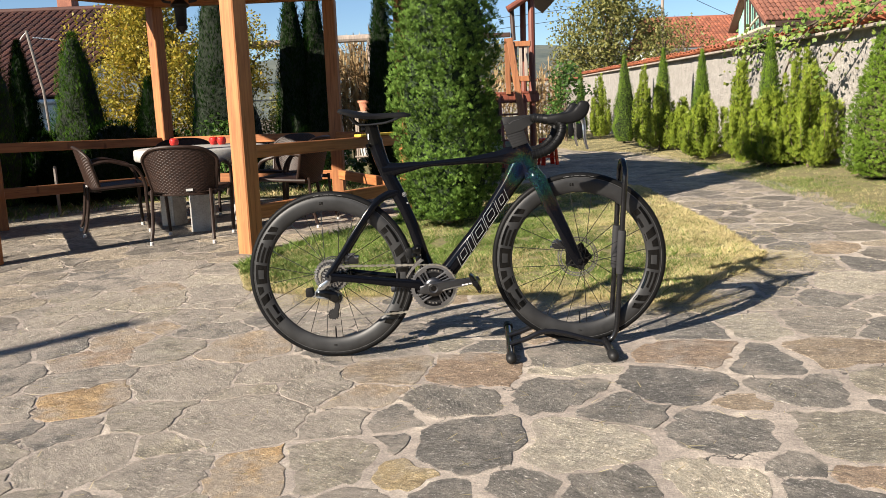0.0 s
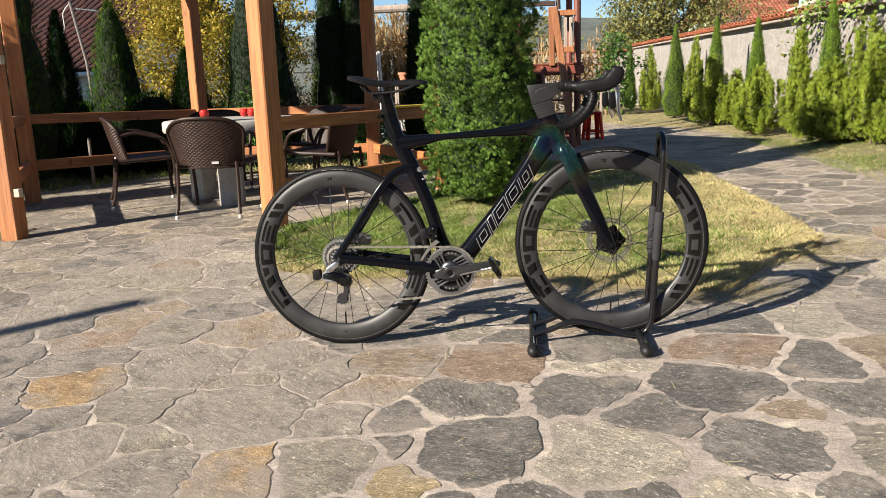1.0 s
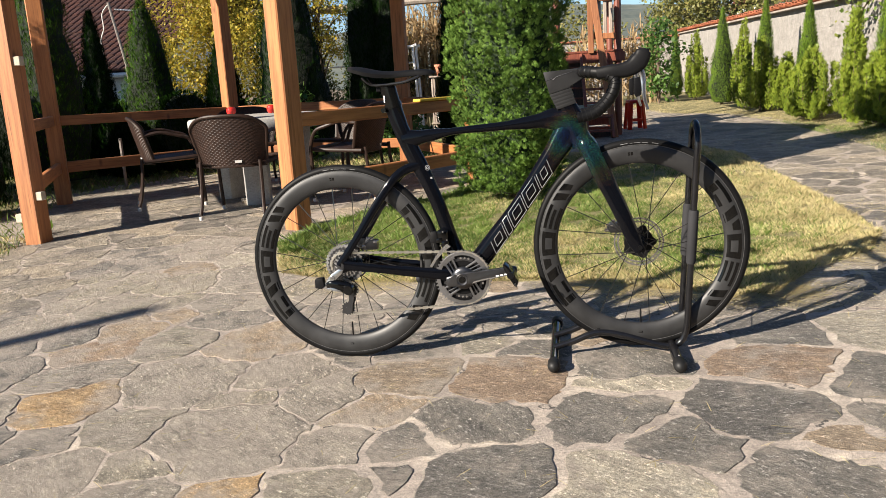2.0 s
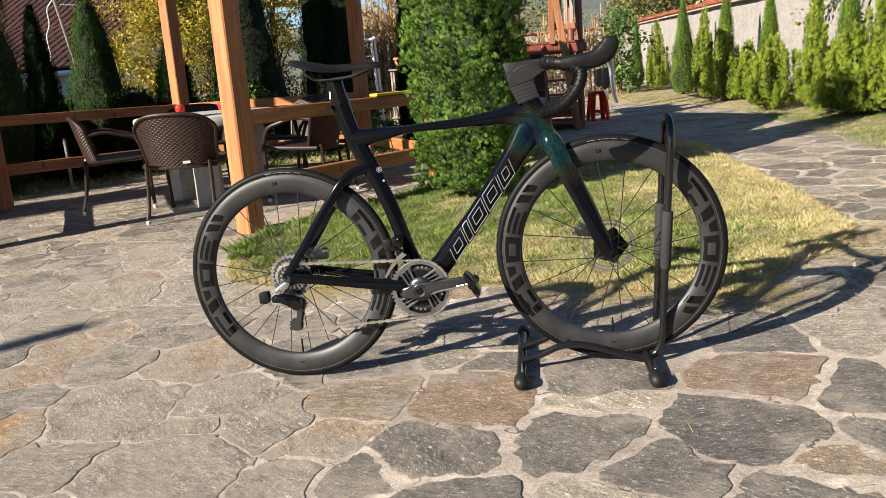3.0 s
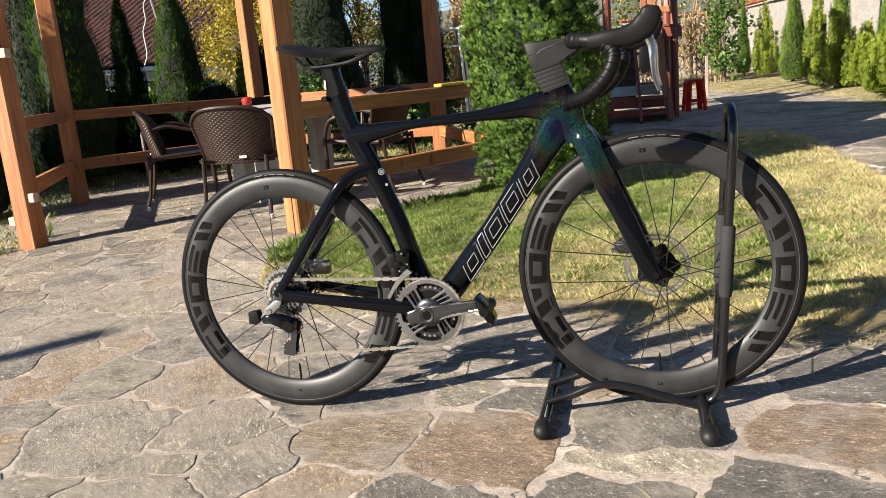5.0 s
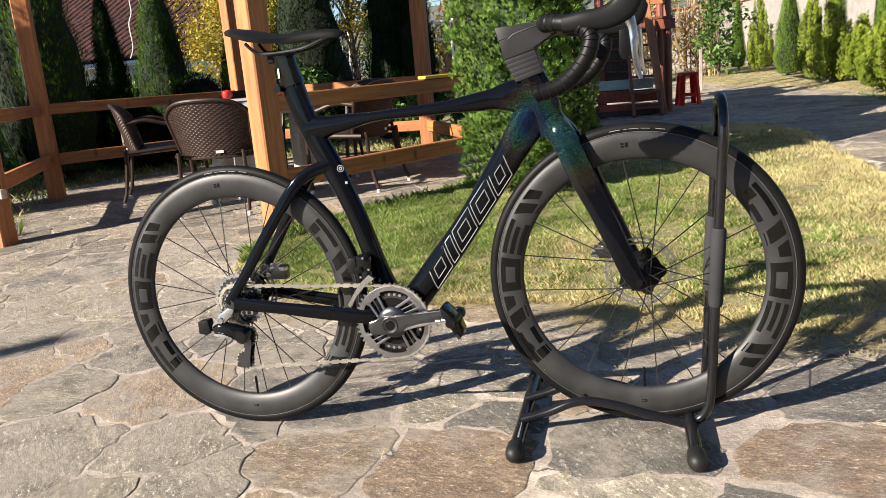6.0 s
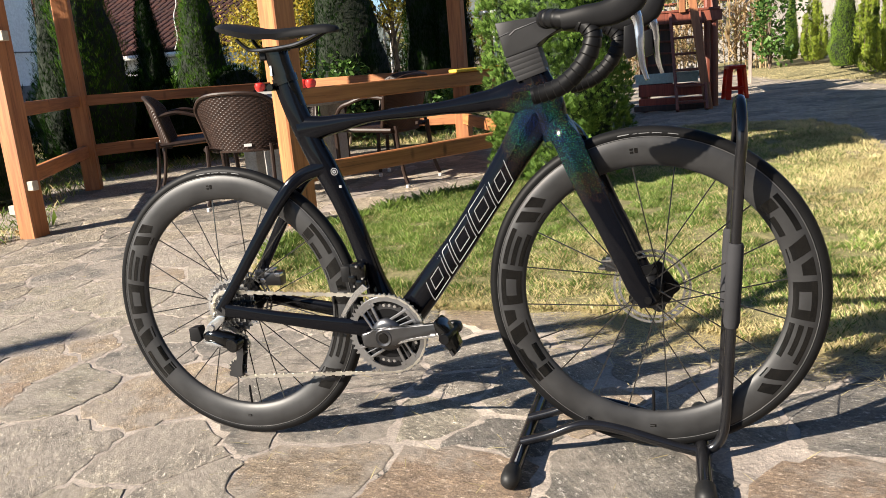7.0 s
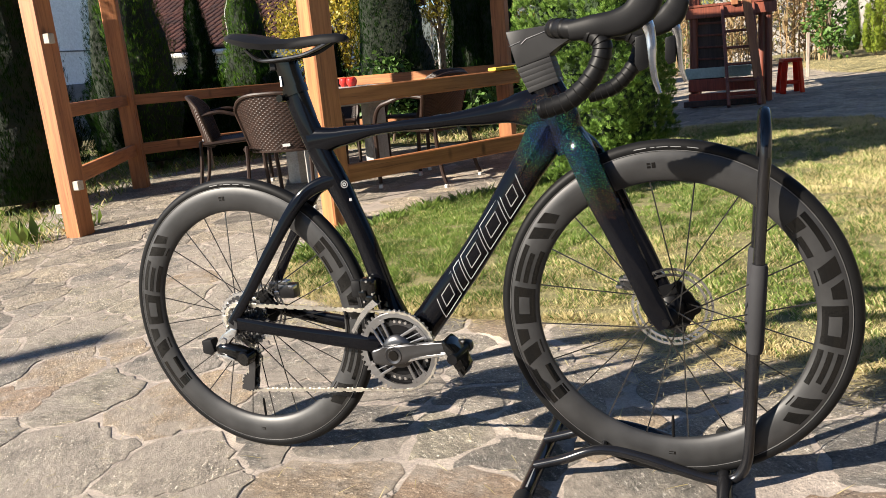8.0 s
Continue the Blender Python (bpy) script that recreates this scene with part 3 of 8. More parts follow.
# ---------------------------------------------------------------- wall along the garden
def garden_wall():
    wall = thing("wall_east", Matrix(), "rough white rendered garden wall with a red tile capping", "wall", kind="structure")
    a, b, t, top = V(4.357, -2.0, 0), V(3.75, 23.5, 0), 0.22, 1.72
    bm = bmesh.new()
    n = 85
    d = (b - a) / n
    side = V(1, 0.024, 0)
    rings = []
    for i in range(n + 1):
        p = a + d * i
        z0 = ground_z(p.x, p.y) - 0.2
        zt = top + 0.010 * max(p.y - 7, 0)
        row = []
        for k in range(8):
            z = z0 + (zt - z0) * k / 7
            row.append(bm.verts.new((p.x + 0.02 * noise.noise((p.y * 2.5, z * 2.5, 1)), p.y, z)))
        row += [bm.verts.new((p.x + t, p.y, zt)), bm.verts.new((p.x + t, p.y, z0))]
        rings.append(row)
    ring_faces(bm, rings)
    part("masonry", bm, M_WHITE_WALL, wall)
    tile_proto = None
    y = -2.0
    i = 0
    while y < 23.4:
        f = (y + 2.0) / 25.5
        x = a.x + (b.x - a.x) * f
        zt = top + 0.010 * max(y - 7, 0)
        if tile_proto is None:
            bm = bmesh.new()
            rings = []
            for s in (-1, 1):
                rings.append([bm.verts.new((s * 0.2, 0.085 * math.cos(q), 0.045 * math.sin(q) + 0.028 * (-s))) for q in [math.pi * j / 6 for j in range(7)]]
                             + [bm.verts.new((s * 0.2, 0.07 * math.cos(q), 0.033 * math.sin(q) + 0.028 * (-s))) for q in [math.pi * j / 6 for j in range(6, -1, -1)]])
            ring_faces(bm, rings)
            tile_proto = part("tile", bm, M_CAP_TILE, wall)
            tile_me = tile_proto.data
            tile_proto.matrix_local = pose(x + 0.10, y, zt + 0.02, 0, 6, 0)
        else:
            t_ = new("tile", tile_me)
            t_.parent = wall
            t_.matrix_local = pose(x + 0.10 + 0.01 * math.sin(i * 7.3), y, zt + 0.02 + 0.006 * math.sin(i * 3.1), 0, 6 + 2 * math.sin(i * 5.7), 2 * math.sin(i * 2.3))
        i += 1
        y += 0.155
    bm = bmesh.new()
    beam(bm, (a.x + 0.1, a.y, top + 0.0), (4.15, 7.0, top + 0.0), 0.3, 0.03, 0.004)
    beam(bm, (4.15, 7.0, top + 0.0), (b.x + 0.1, b.y, top + 0.165), 0.3, 0.03, 0.004)
    part("capping_bed", bm, M_MORTAR, wall)


M_CAP_TILE = surface("clay_capping_tile", (0.34, 0.10, 0.05), (0.52, 0.18, 0.09), 5, 0.75, grain=40, bumps=0.3, vary=0.35)
garden_wall()


# ---------------------------------------------------------------- conifers
# three thin twigs, and a flat fan of scaly fingers
TWIG = [(0, 0, 0), (0.11, 0.02, 0.55), (0, 0, 1.0), (0.04, 0, 0.1), (0.16, 0.02, 0.45), (0.36, 0.06, 0.78), (-0.04, 0, 0.1), (-0.16, 0.02, 0.45), (-0.36, 0.06, 0.78)]
TWIG_F = [(0, 1, 2), (3, 4, 5), (6, 8, 7)]
FROND, FROND_F = [], []
for turn_, long_, root_ in ((0.0, 1.0, 0.0), (0.50, 0.75, 0.15), (-0.50, 0.75, 0.15), (0.85, 0.55, 0.05), (-0.85, 0.55, 0.05)):
    k_ = len(FROND)
    dx_, dz_ = math.sin(turn_), math.cos(turn_)
    for along_, across_ in ((0.0, 0.0), (0.55, 0.070), (1.0, 0.0), (0.55, -0.070)):
        FROND.append((long_ * along_ * dx_ + across_ * dz_, 0.06 * along_ * abs(turn_), root_ + long_ * along_ * dz_ - across_ * dx_))
    FROND_F += [(k_, k_ + 1, k_ + 2), (k_, k_ + 2, k_ + 3)]


def conifer(x, y, height, width, seed, n, size, leaf, core, label, lean=0.0, lobes=1.0, taper=0.8, low=0.03, group="", shape=None, base=None, droop=0.8, tufts=0):
    """A columnar conifer: trunk, inner twigs as a shell coloured dark for shade, and flat upright sprays over a lumpy
    outline.
    """
    r = random.Random(seed)
    z0 = ground_z(x, y) if base is None else base
    tree = thing("thuja_tree", pose(x, y, z0, 0, lean, 0), label, "tree", group)
    bm = bmesh.new()
    tube(bm, [(0, 0, -0.05), (0.01, 0, height * 0.3), (0, 0.01, height * 0.7)], width * 0.06, 7, taper=lambda t: 1 - 0.6 * t)
    part("trunk", bm, M_BARK, tree)

    def radius(f, a):
        if shape:
            w = shape(f)
        else:
            w = min(1.0, (f + 0.10) / 0.28) ** 0.6 * max(1 - f, 0) ** taper * 1.18
        return 0.5 * width * w * (1 + lobes * (0.20 * noise.noise((math.cos(a) * 1.6 + seed, math.sin(a) * 1.6, f * height * 2.2)) + 0.12 * noise.noise((math.cos(a) * 4 + seed, math.sin(a) * 4, f * height * 5))))

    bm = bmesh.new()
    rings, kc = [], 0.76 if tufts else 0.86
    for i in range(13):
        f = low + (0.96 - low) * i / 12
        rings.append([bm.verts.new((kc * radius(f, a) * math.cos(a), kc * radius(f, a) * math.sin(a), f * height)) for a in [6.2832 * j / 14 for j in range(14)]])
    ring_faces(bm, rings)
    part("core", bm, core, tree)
    P_, X, Z, S = [], [], [], []
    # frizzy tufts: short sprays fan out of each tuft's heart
    for i in range(tufts):
        while True:
            f, a = low + (1 - low) * r.random() ** 1.1, r.uniform(0, 6.2832)
            R = radius(f, a)
            if r.random() < R / (0.5 * width * 1.2) + 0.12:
                break
        k = 0.90 + 0.12 * r.random()
        cx, cy, cz = k * R * math.cos(a), k * R * math.sin(a), min(f, 0.985) * height
        q = r.uniform(0.018, 0.036)
        for j in range(int(0.75 * n / tufts)):
            dx, dy, dz = r.gauss(0.9 * math.cos(a), 0.6), r.gauss(0.9 * math.sin(a), 0.6), r.gauss(0.75, 0.5)
            dl = math.sqrt(dx * dx + dy * dy + dz * dz) + 1e-6
            w = q * r.random() ** 0.6 / dl
            P_.append((cx + dx * w, cy + dy * w, cz + dz * w * 1.2))
            b = a + r.gauss(1.57, 0.65)
            X.append((math.cos(b), math.sin(b), r.gauss(0, 0.35)))
            Z.append((dx / dl, dy / dl, dz / dl + 0.45))
            S.append(size * r.uniform(0.6, 1.3))
    while len(P_) < n:
        f = low + (1 - low) * r.random() ** 1.15
        a = r.uniform(0, 6.2832)
        R = radius(f, a)
        if r.random() > R / (0.5 * width * 1.2) + 0.12:
            continue
        k = r.uniform(0.76, 0.96 if tufts else 1.06)
        P_.append((k * R * math.cos(a), k * R * math.sin(a), min(f, 0.985) * height))
        b = a + r.gauss(1.57, 0.4)
        X.append((math.cos(b), math.sin(b), r.gauss(0, 0.3)))
        o = r.uniform(0.15, droop)
        Z.append((math.cos(a) * o, math.sin(a) * o, 1.0))
        S.append(size * r.uniform(0.6, 1.35))
    scatter("crown", FROND if tufts else TWIG, FROND_F if tufts else TWIG_F, P_, X, Z, S, leaf, tree)
    return tree


def big_shape(f):
    return min(1.0, 0.80 + f * 1.1) * (1 - max(f - 0.35, 0) ** 2 * 1.5)


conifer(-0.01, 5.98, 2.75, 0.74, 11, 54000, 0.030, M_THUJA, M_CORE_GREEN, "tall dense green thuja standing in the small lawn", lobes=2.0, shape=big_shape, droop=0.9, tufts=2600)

def plume_bush(x, y, height, width, seed, label, plumes=25, n=6200, size=0.050, leaf=None, group=""):
    """A ragged young conifer: upright plumes of sprays fanning out from a dry, twiggy foot."""
    r = random.Random(seed)
    width *= 1.3
    tree = thing("young_conifer", pose(x, y, ground_z(x, y)), label, "tree", group)
    bm = bmesh.new()
    tube(bm, [(0, 0, -0.05), (0.01, 0, height * 0.8)], 0.018, 7, taper=lambda t: 1 - 0.7 * t)
    lines = []
    for k in range(plumes):
        a = 2.4 * k + r.uniform(-0.5, 0.5)
        f = k / plumes
        top = height * (1.0 - 0.70 * f * r.uniform(0.7, 1.15))
        R = 0.5 * width * (0.10 + 0.95 * f) * r.uniform(0.7, 1.1)
        p = smooth_path([(0.3 * R * math.cos(a), 0.3 * R * math.sin(a), 0.03 + 0.15 * (1 - f) * height), (0.95 * R * math.cos(a), 0.95 * R * math.sin(a), 0.40 * top), (R * math.cos(a), R * math.sin(a), top)], 6)
        tube(bm, p, 0.007, 5, taper=lambda t: 1 - 0.7 * t)
        lines.append((p, r.uniform(0.055, 0.085) * (0.7 + 0.6 * width)))
    part("trunk", bm, M_BARK, tree)
    P_, X, Z, S = [], [], [], []
    for q in range(n):
        p, w = lines[r.randrange(len(lines))]
        f = 0.12 + 0.88 * r.random() ** 0.8
        t = f * (len(p) - 1)
        c = p[int(t)].lerp(p[min(int(t) + 1, len(p) - 1)], t % 1.0)
        a = r.uniform(0, 6.283)
        d = w * (1.12 - f) ** 0.6 * math.sqrt(r.random())
        P_.append((c.x + d * math.cos(a), c.y + d * math.sin(a), c.z + r.uniform(-0.04, 0.02)))
        X.append((math.cos(a + 1.57), math.sin(a + 1.57), r.gauss(0, 0.3)))
        o = r.uniform(0.1, 0.6)
        Z.append((math.cos(a) * o, math.sin(a) * o, 1.0))
        S.append(size * r.uniform(0.5, 1.3))
    scatter("crown", FROND, FROND_F, P_, X, Z, S, leaf or M_THUJA_GOLD, tree)
    return tree


# along the wall
WALL_ROW = [(3.18, 20.2, 1.6, 0.30, 0), (3.2, 17.6, 1.4, 0.46, 1), (3.25, 15.3, 1.66, 0.46, 0), (3.5, 14.8, 1.40, 0.34, 1), (3.37, 12.9, 1.60, 0.36, 0), (3.24, 12.6, 1.05, 0.60, 1), (3.55, 12.4, 0.8, 0.40, 1),
            (3.32, 10.7, 1.42, 0.34, 0), (3.28, 10.4, 0.85, 0.62, 1), (3.58, 9.95, 1.25, 0.34, 1), (3.60, 9.1, 1.46, 0.34, 0), (3.50, 8.8, 0.85, 0.62, 1), (3.93, 9.0, 1.30, 0.62, 1), (3.80, 8.5, 1.05, 0.66, 1), (3.86, 7.0, 1.34, 0.76, 2)]
for i, (x, y, h, w, k) in enumerate(WALL_ROW):
    if k == 0:
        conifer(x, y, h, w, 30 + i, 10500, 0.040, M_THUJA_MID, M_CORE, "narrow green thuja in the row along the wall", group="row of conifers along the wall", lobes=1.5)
    elif k == 1:
        plume_bush(x, y, h, w, 30 + i, "ragged yellow-green young conifer in the row along the wall", group="row of conifers along the wall")
    else:
        conifer(x, y, h, w, 30 + i, 15000, 0.031, M_THUJA_MID, M_CORE_GOLD, "rounded dense light-green conifer beside the wall", group="row of conifers along the wall", lobes=0.9, taper=0.55, tufts=1500)

# behind the gazebo; "dark" trees carry their shade in the leaf colour
# the four west of x = -6.5 are unseen, added to throw shade on the rest
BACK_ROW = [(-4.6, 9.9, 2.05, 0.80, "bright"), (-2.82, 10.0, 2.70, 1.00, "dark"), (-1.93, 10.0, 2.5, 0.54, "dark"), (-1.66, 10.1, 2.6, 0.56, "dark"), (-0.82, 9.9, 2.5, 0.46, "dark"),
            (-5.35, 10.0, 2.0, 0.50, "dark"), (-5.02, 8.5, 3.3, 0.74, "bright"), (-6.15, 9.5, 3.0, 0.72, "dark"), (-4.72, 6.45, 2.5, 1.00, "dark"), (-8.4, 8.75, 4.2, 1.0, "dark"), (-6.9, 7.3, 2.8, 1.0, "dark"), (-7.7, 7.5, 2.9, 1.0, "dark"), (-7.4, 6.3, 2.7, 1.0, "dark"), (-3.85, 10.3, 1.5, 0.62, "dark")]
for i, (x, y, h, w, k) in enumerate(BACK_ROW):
    conifer(x, y, h, w, 60 + i, 8600 if x > -6.5 else 4000, 0.062, M_THUJA_SHADE if k == "bright" else M_THUJA_FULL_SHADE, M_CORE, "tall columnar thuja behind the gazebo" if k == "bright" else "columnar thuja behind the gazebo, shade put into its green", group="row of thujas behind the gazebo", lobes=1.4, taper=0.6, droop=0.5)


def bush_shape(f):
    return min(1.0, 0.72 + f) * math.sqrt(max(1 - f ** 3, 0))


# low bushes closing the gaps under the thujas, their shade put into the green
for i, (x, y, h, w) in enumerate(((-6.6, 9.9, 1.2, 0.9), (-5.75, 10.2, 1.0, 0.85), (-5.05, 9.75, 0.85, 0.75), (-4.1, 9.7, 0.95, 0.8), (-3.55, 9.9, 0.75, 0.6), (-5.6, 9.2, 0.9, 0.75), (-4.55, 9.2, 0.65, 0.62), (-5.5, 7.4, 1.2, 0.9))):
    conifer(x, y, h, w, 90 + i, 7000, 0.060, M_THUJA_FULL_SHADE, M_CORE, "low clipped evergreen bush behind the gazebo, shade put into its green", group="low bushes behind the gazebo", lobes=1.5, shape=bush_shape).name = "evergreen_bush"

# ---------------------------------------------------------------- gazebo
GX, GY, GR, GA = -2.29, 7.14, 1.93, radians(-62.5)
CORNER = [(GX + GR * math.cos(GA - k * math.pi / 3), GY + GR * math.sin(GA - k * math.pi / 3)) for k in range(6)]
RAIL_TOP, RAIL_LOW, BEAM_Z = 0.89, 0.47, 2.29
RAIL_LIFT = [0.0, 0.04, 0.035, 0.0, 0.0, 0.0]


def gazebo():
    g = thing("gazebo", Matrix(), "hexagonal open garden gazebo of honey-stained pine", "gazebo")
    for k, (x, y) in enumerate(CORNER):
        z0 = ground_z(x, y) - 0.02
        bm = bmesh.new()
        box(bm, 0, 0, (BEAM_Z - z0) / 2, 0.13, 0.13, BEAM_Z - z0, 0.008)
        p = part("post", bm, M_TIMBER, g)
        p.matrix_local = pose(x, y, z0, 0, 0, math.degrees(GA - k * math.pi / 3) + 30)
    for k in range(6):
        a, b = V(*CORNER[k], 0), V(*CORNER[(k + 1) % 6], 0)
        t = (b - a).normalized()
        L = (b - a).length
        m = Matrix((V(t.y, -t.x, 0), t, V(0, 0, 1))).transposed().to_4x4()
        m.translation = (a + b) / 2
        for name, z, w, h, l, on in (("rail", RAIL_TOP - 0.045, 0.045, 0.09, L - 0.11, k != 0), ("rail", RAIL_LOW - 0.05, 0.045, 0.10, L - 0.11, k != 0), ("top_beam", BEAM_Z + 0.07, 0.10, 0.14, L + 0.06, True)):
            if on:
                bm = bmesh.new()
                box(bm, 0, 0, 0, w, l, h, 0.006)
                p = part(name, bm, M_TIMBER_Y, g)
                lift = 0.0 if name == "top_beam" else 1.0
                za, zb = RAIL_LIFT[k] * lift, RAIL_LIFT[(k + 1) % 6] * lift
                mm = m.copy()
                mm.translation.z = z + (za + zb) / 2
                p.matrix_local = mm @ pose(0, 0, 0, math.degrees(math.atan2(zb - za, L)), 0, 0)
    # rafters, lining and the roof skin
    top = V(GX, GY, BEAM_Z + 1.05)
    for k in range(12):
        a = GA - k * math.pi / 6
        rr = GR * (1 if k % 2 == 0 else 0.866) + 0.24
        e = V(GX + rr * math.cos(a), GY + rr * math.sin(a), BEAM_Z + 0.14)
        bm = bmesh.new()
        beam(bm, e, top, 0.07, 0.10, 0.005)
        part("rafter", bm, M_TIMBER, g)
    ro = GR + 0.30
    for name, mat, z, label in (("lining", M_TIMBER, 0.19, "pine boards under the roof"), ("roof", M_TILE, 0.24, "brown roof skin")):
        bm = bmesh.new()
        low = [bm.verts.new((GX + ro * math.cos(GA - k * math.pi / 3), GY + ro * math.sin(GA - k * math.pi / 3), BEAM_Z + z)) for k in range(6)]
        up = [bm.verts.new((v.co.x, v.co.y, v.co.z + 0.03)) for v in low]
        pk, pk2 = bm.verts.new(top + V(0, 0, z - 0.06)), bm.verts.new(top + V(0, 0, z - 0.03))
        for k in range(6):
            j = (k + 1) % 6
            bm.faces.new((low[k], low[j], pk))
            bm.faces.new((up[k], up[j], pk2))
            bm.faces.new((low[k], low[j], up[j], up[k]))
        part(name, bm, mat, g, label, smooth=False)
    # pale blocks nailed under the rails at the entrance post
    x, y = CORNER[1]
    for z, dx in ((RAIL_LOW - 0.05, 0.085), (1.33, 0.085), (0.27, -0.09)):
        bm = bmesh.new()
        box(bm, x + dx, y - 0.03, z, 0.05, 0.05, 0.06, 0.004)
        part("block", bm, M_PALE_WOOD, g, "pale raw wood block")
    return g


def yellow_board():
    a, b = V(*CORNER[5], 0), V(*CORNER[0], 0)
    b_ = thing("yellow_board", Matrix(), "thin yellow board lying on the gazebo rail", "board")
    timber_m = surface("yellow_paint", (0.50, 0.33, 0.02), (0.66, 0.46, 0.05), 8, 0.6, grain=60)
    p, q = a.lerp(b, 0.06), a.lerp(b, 0.36)
    bm = bmesh.new()
    beam(bm, (p.x, p.y, RAIL_TOP + 0.012), (q.x, q.y, RAIL_TOP + 0.012), 0.075, 0.020, 0.004)
    part("plank", bm, timber_m, b_)


M_PALE_WOOD = surface("raw_pale_wood", (0.38, 0.32, 0.24), (0.50, 0.43, 0.33), 12, 0.8, grain=60)
gazebo()
yellow_board()

# ---------------------------------------------------------------- bicycle
def gloss(name, colour, rough=0.3, metal=0.0, coat=0.0, grain=90, spec=0.5, amount=0.25):
    """Paint, plastic, rubber or metal with a faint grain and smudges."""
    m, nt, b = nodes_of(name)
    c = coords(nt)
    f = noise_node(nt, c, 14, 4, 0.6)
    g = noise_node(nt, c, grain * 4, 2, 0.5)
    col = mix(nt, amount, colour, ramp(nt, f, [(0.3, tuple(v * 0.5 for v in colour)), (0.7, tuple(min(v * 1.6 + 0.004, 1) for v in colour))]))
    nt.links.new(col, b.inputs["Base Color"])
    rr = nt.nodes.new("ShaderNodeMapRange")
    rr.inputs["To Min"].default_value = max(rough - 0.08, 0.02)
    rr.inputs["To Max"].default_value = rough + 0.10
    nt.links.new(f, rr.inputs["Value"])
    nt.links.new(rr.outputs[0], b.inputs["Roughness"])
    b.inputs["Metallic"].default_value = metal
    b.inputs["Specular IOR Level"].default_value = spec
    b.inputs["Coat Weight"].default_value = coat
    b.inputs["Coat Roughness"].default_value = 0.08
    bump(nt, b, g, 0.06, 0.0005)
    return m


def flake_paint():
    """Black carbon lacquer that turns to blue, with rainbow flake round the head tube and fork crown."""
    m, nt, b = nodes_of("flake_lacquer")
    c = coords(nt)
    flat = nt.nodes.new("ShaderNodeVectorMath")
    flat.operation = "MULTIPLY"
    flat.inputs[1].default_value = (1, 0, 1)
    nt.links.new(c, flat.inputs[0])

    def calc(op, x, y):
        n = nt.nodes.new("ShaderNodeMath")
        n.operation = op
        for k, v in enumerate((x, y)):
            if isinstance(v, (int, float)):
                n.inputs[k].default_value = v
            else:
                nt.links.new(v, n.inputs[k])
        return n.outputs[0]

    def dist(px, pz):
        d = nt.nodes.new("ShaderNodeVectorMath")
        d.operation = "DISTANCE"
        d.inputs[1].default_value = (px, 0, pz)
        nt.links.new(flat.outputs[0], d.inputs[0])
        return d.outputs["Value"]

    # distance from the blue heart of each burst, bent by a slow noise
    away = calc("MINIMUM", dist(0.326, 0.732), calc("MULTIPLY_ADD", dist(0.386, 0.690), 0.42))
    away.node.inputs[1].links[0].from_node.inputs[2].default_value = 0.030
    away = calc("ADD", away, calc("MULTIPLY", calc("SUBTRACT", noise_node(nt, c, 22, 2, 0.5), 0.5), 0.045))
    mask = ramp(nt, away, [(0.0, (0.45, 0.45, 0.45)), (0.036, (0.85, 0.85, 0.85)), (0.055, (0.6, 0.6, 0.6)), (0.090, (0, 0, 0))])
    vt = nt.nodes.new("ShaderNodeTexVoronoi")
    vt.inputs["Scale"].default_value = 1250
    nt.links.new(c, vt.inputs["Vector"])
    wn_ = nt.nodes.new("ShaderNodeTexWhiteNoise")
    nt.links.new(vt.outputs["Color"], wn_.inputs["Vector"])
    split = nt.nodes.new("ShaderNodeSeparateColor")
    nt.links.new(wn_.outputs["Color"], split.inputs[0])
    tone = calc("ADD", away, calc("MULTIPLY", calc("SUBTRACT", split.outputs[0], 0.5), 0.034))
    hues = ramp(nt, tone, [(0.024, (0.02, 0.06, 0.34)), (0.036, (0.03, 0.24, 0.46)), (0.047, (0.05, 0.60, 0.24)), (0.060, (0.20, 0.62, 0.06)), (0.068, (0.60, 0.42, 0.06)), (0.080, (0.62, 0.20, 0.06)), (0.095, (0.30, 0.07, 0.06))])
    dots = ramp(nt, split.outputs[1], [(0.85, (0, 0, 0)), (0.88, (0.10, 0.10, 0.10)), (0.99, (0.52, 0.52, 0.52))])
    fac = mix(nt, 1.0, mask, dots, "MULTIPLY")
    base = mix(nt, noise_node(nt, c, 5, 2, 0.5), (0.0015, 0.0016, 0.0022), (0.0028, 0.0032, 0.005))
    base = mix(nt, mix(nt, 1.0, mask, (0.5, 0.5, 0.5), "MULTIPLY"), base, (0.002, 0.0035, 0.008))
    col = mix(nt, fac, base, hues)
    nt.links.new(col, b.inputs["Base Color"])
    nt.links.new(fac, b.inputs["Metallic"])
    b.inputs["Roughness"].default_value = 0.14
    b.inputs["Coat Weight"].default_value = 0.24
    b.inputs["Specular IOR Level"].default_value = 0.05
    b.inputs["Coat Roughness"].default_value = 0.04
    return m


M_FRAME = flake_paint()
M_MATTE = gloss("matte_black_carbon", (0.004, 0.004, 0.0045), 0.36, spec=0.11)
M_RIM = gloss("satin_carbon_rim", (0.015, 0.015, 0.0155), 0.46, spec=0.38, amount=0.5)
M_DECAL = gloss("gloss_black_decal", (0.002, 0.002, 0.002), 0.10, spec=0.3)
M_TYRE = gloss("tyre_rubber", (0.0045, 0.0045, 0.0047), 0.5, spec=0.11)
M_TAPE = gloss("bar_tape", (0.004, 0.004, 0.0043), 0.46, spec=0.14)
M_HOOD = gloss("hood_rubber", (0.006, 0.006, 0.0065), 0.5, spec=0.12)
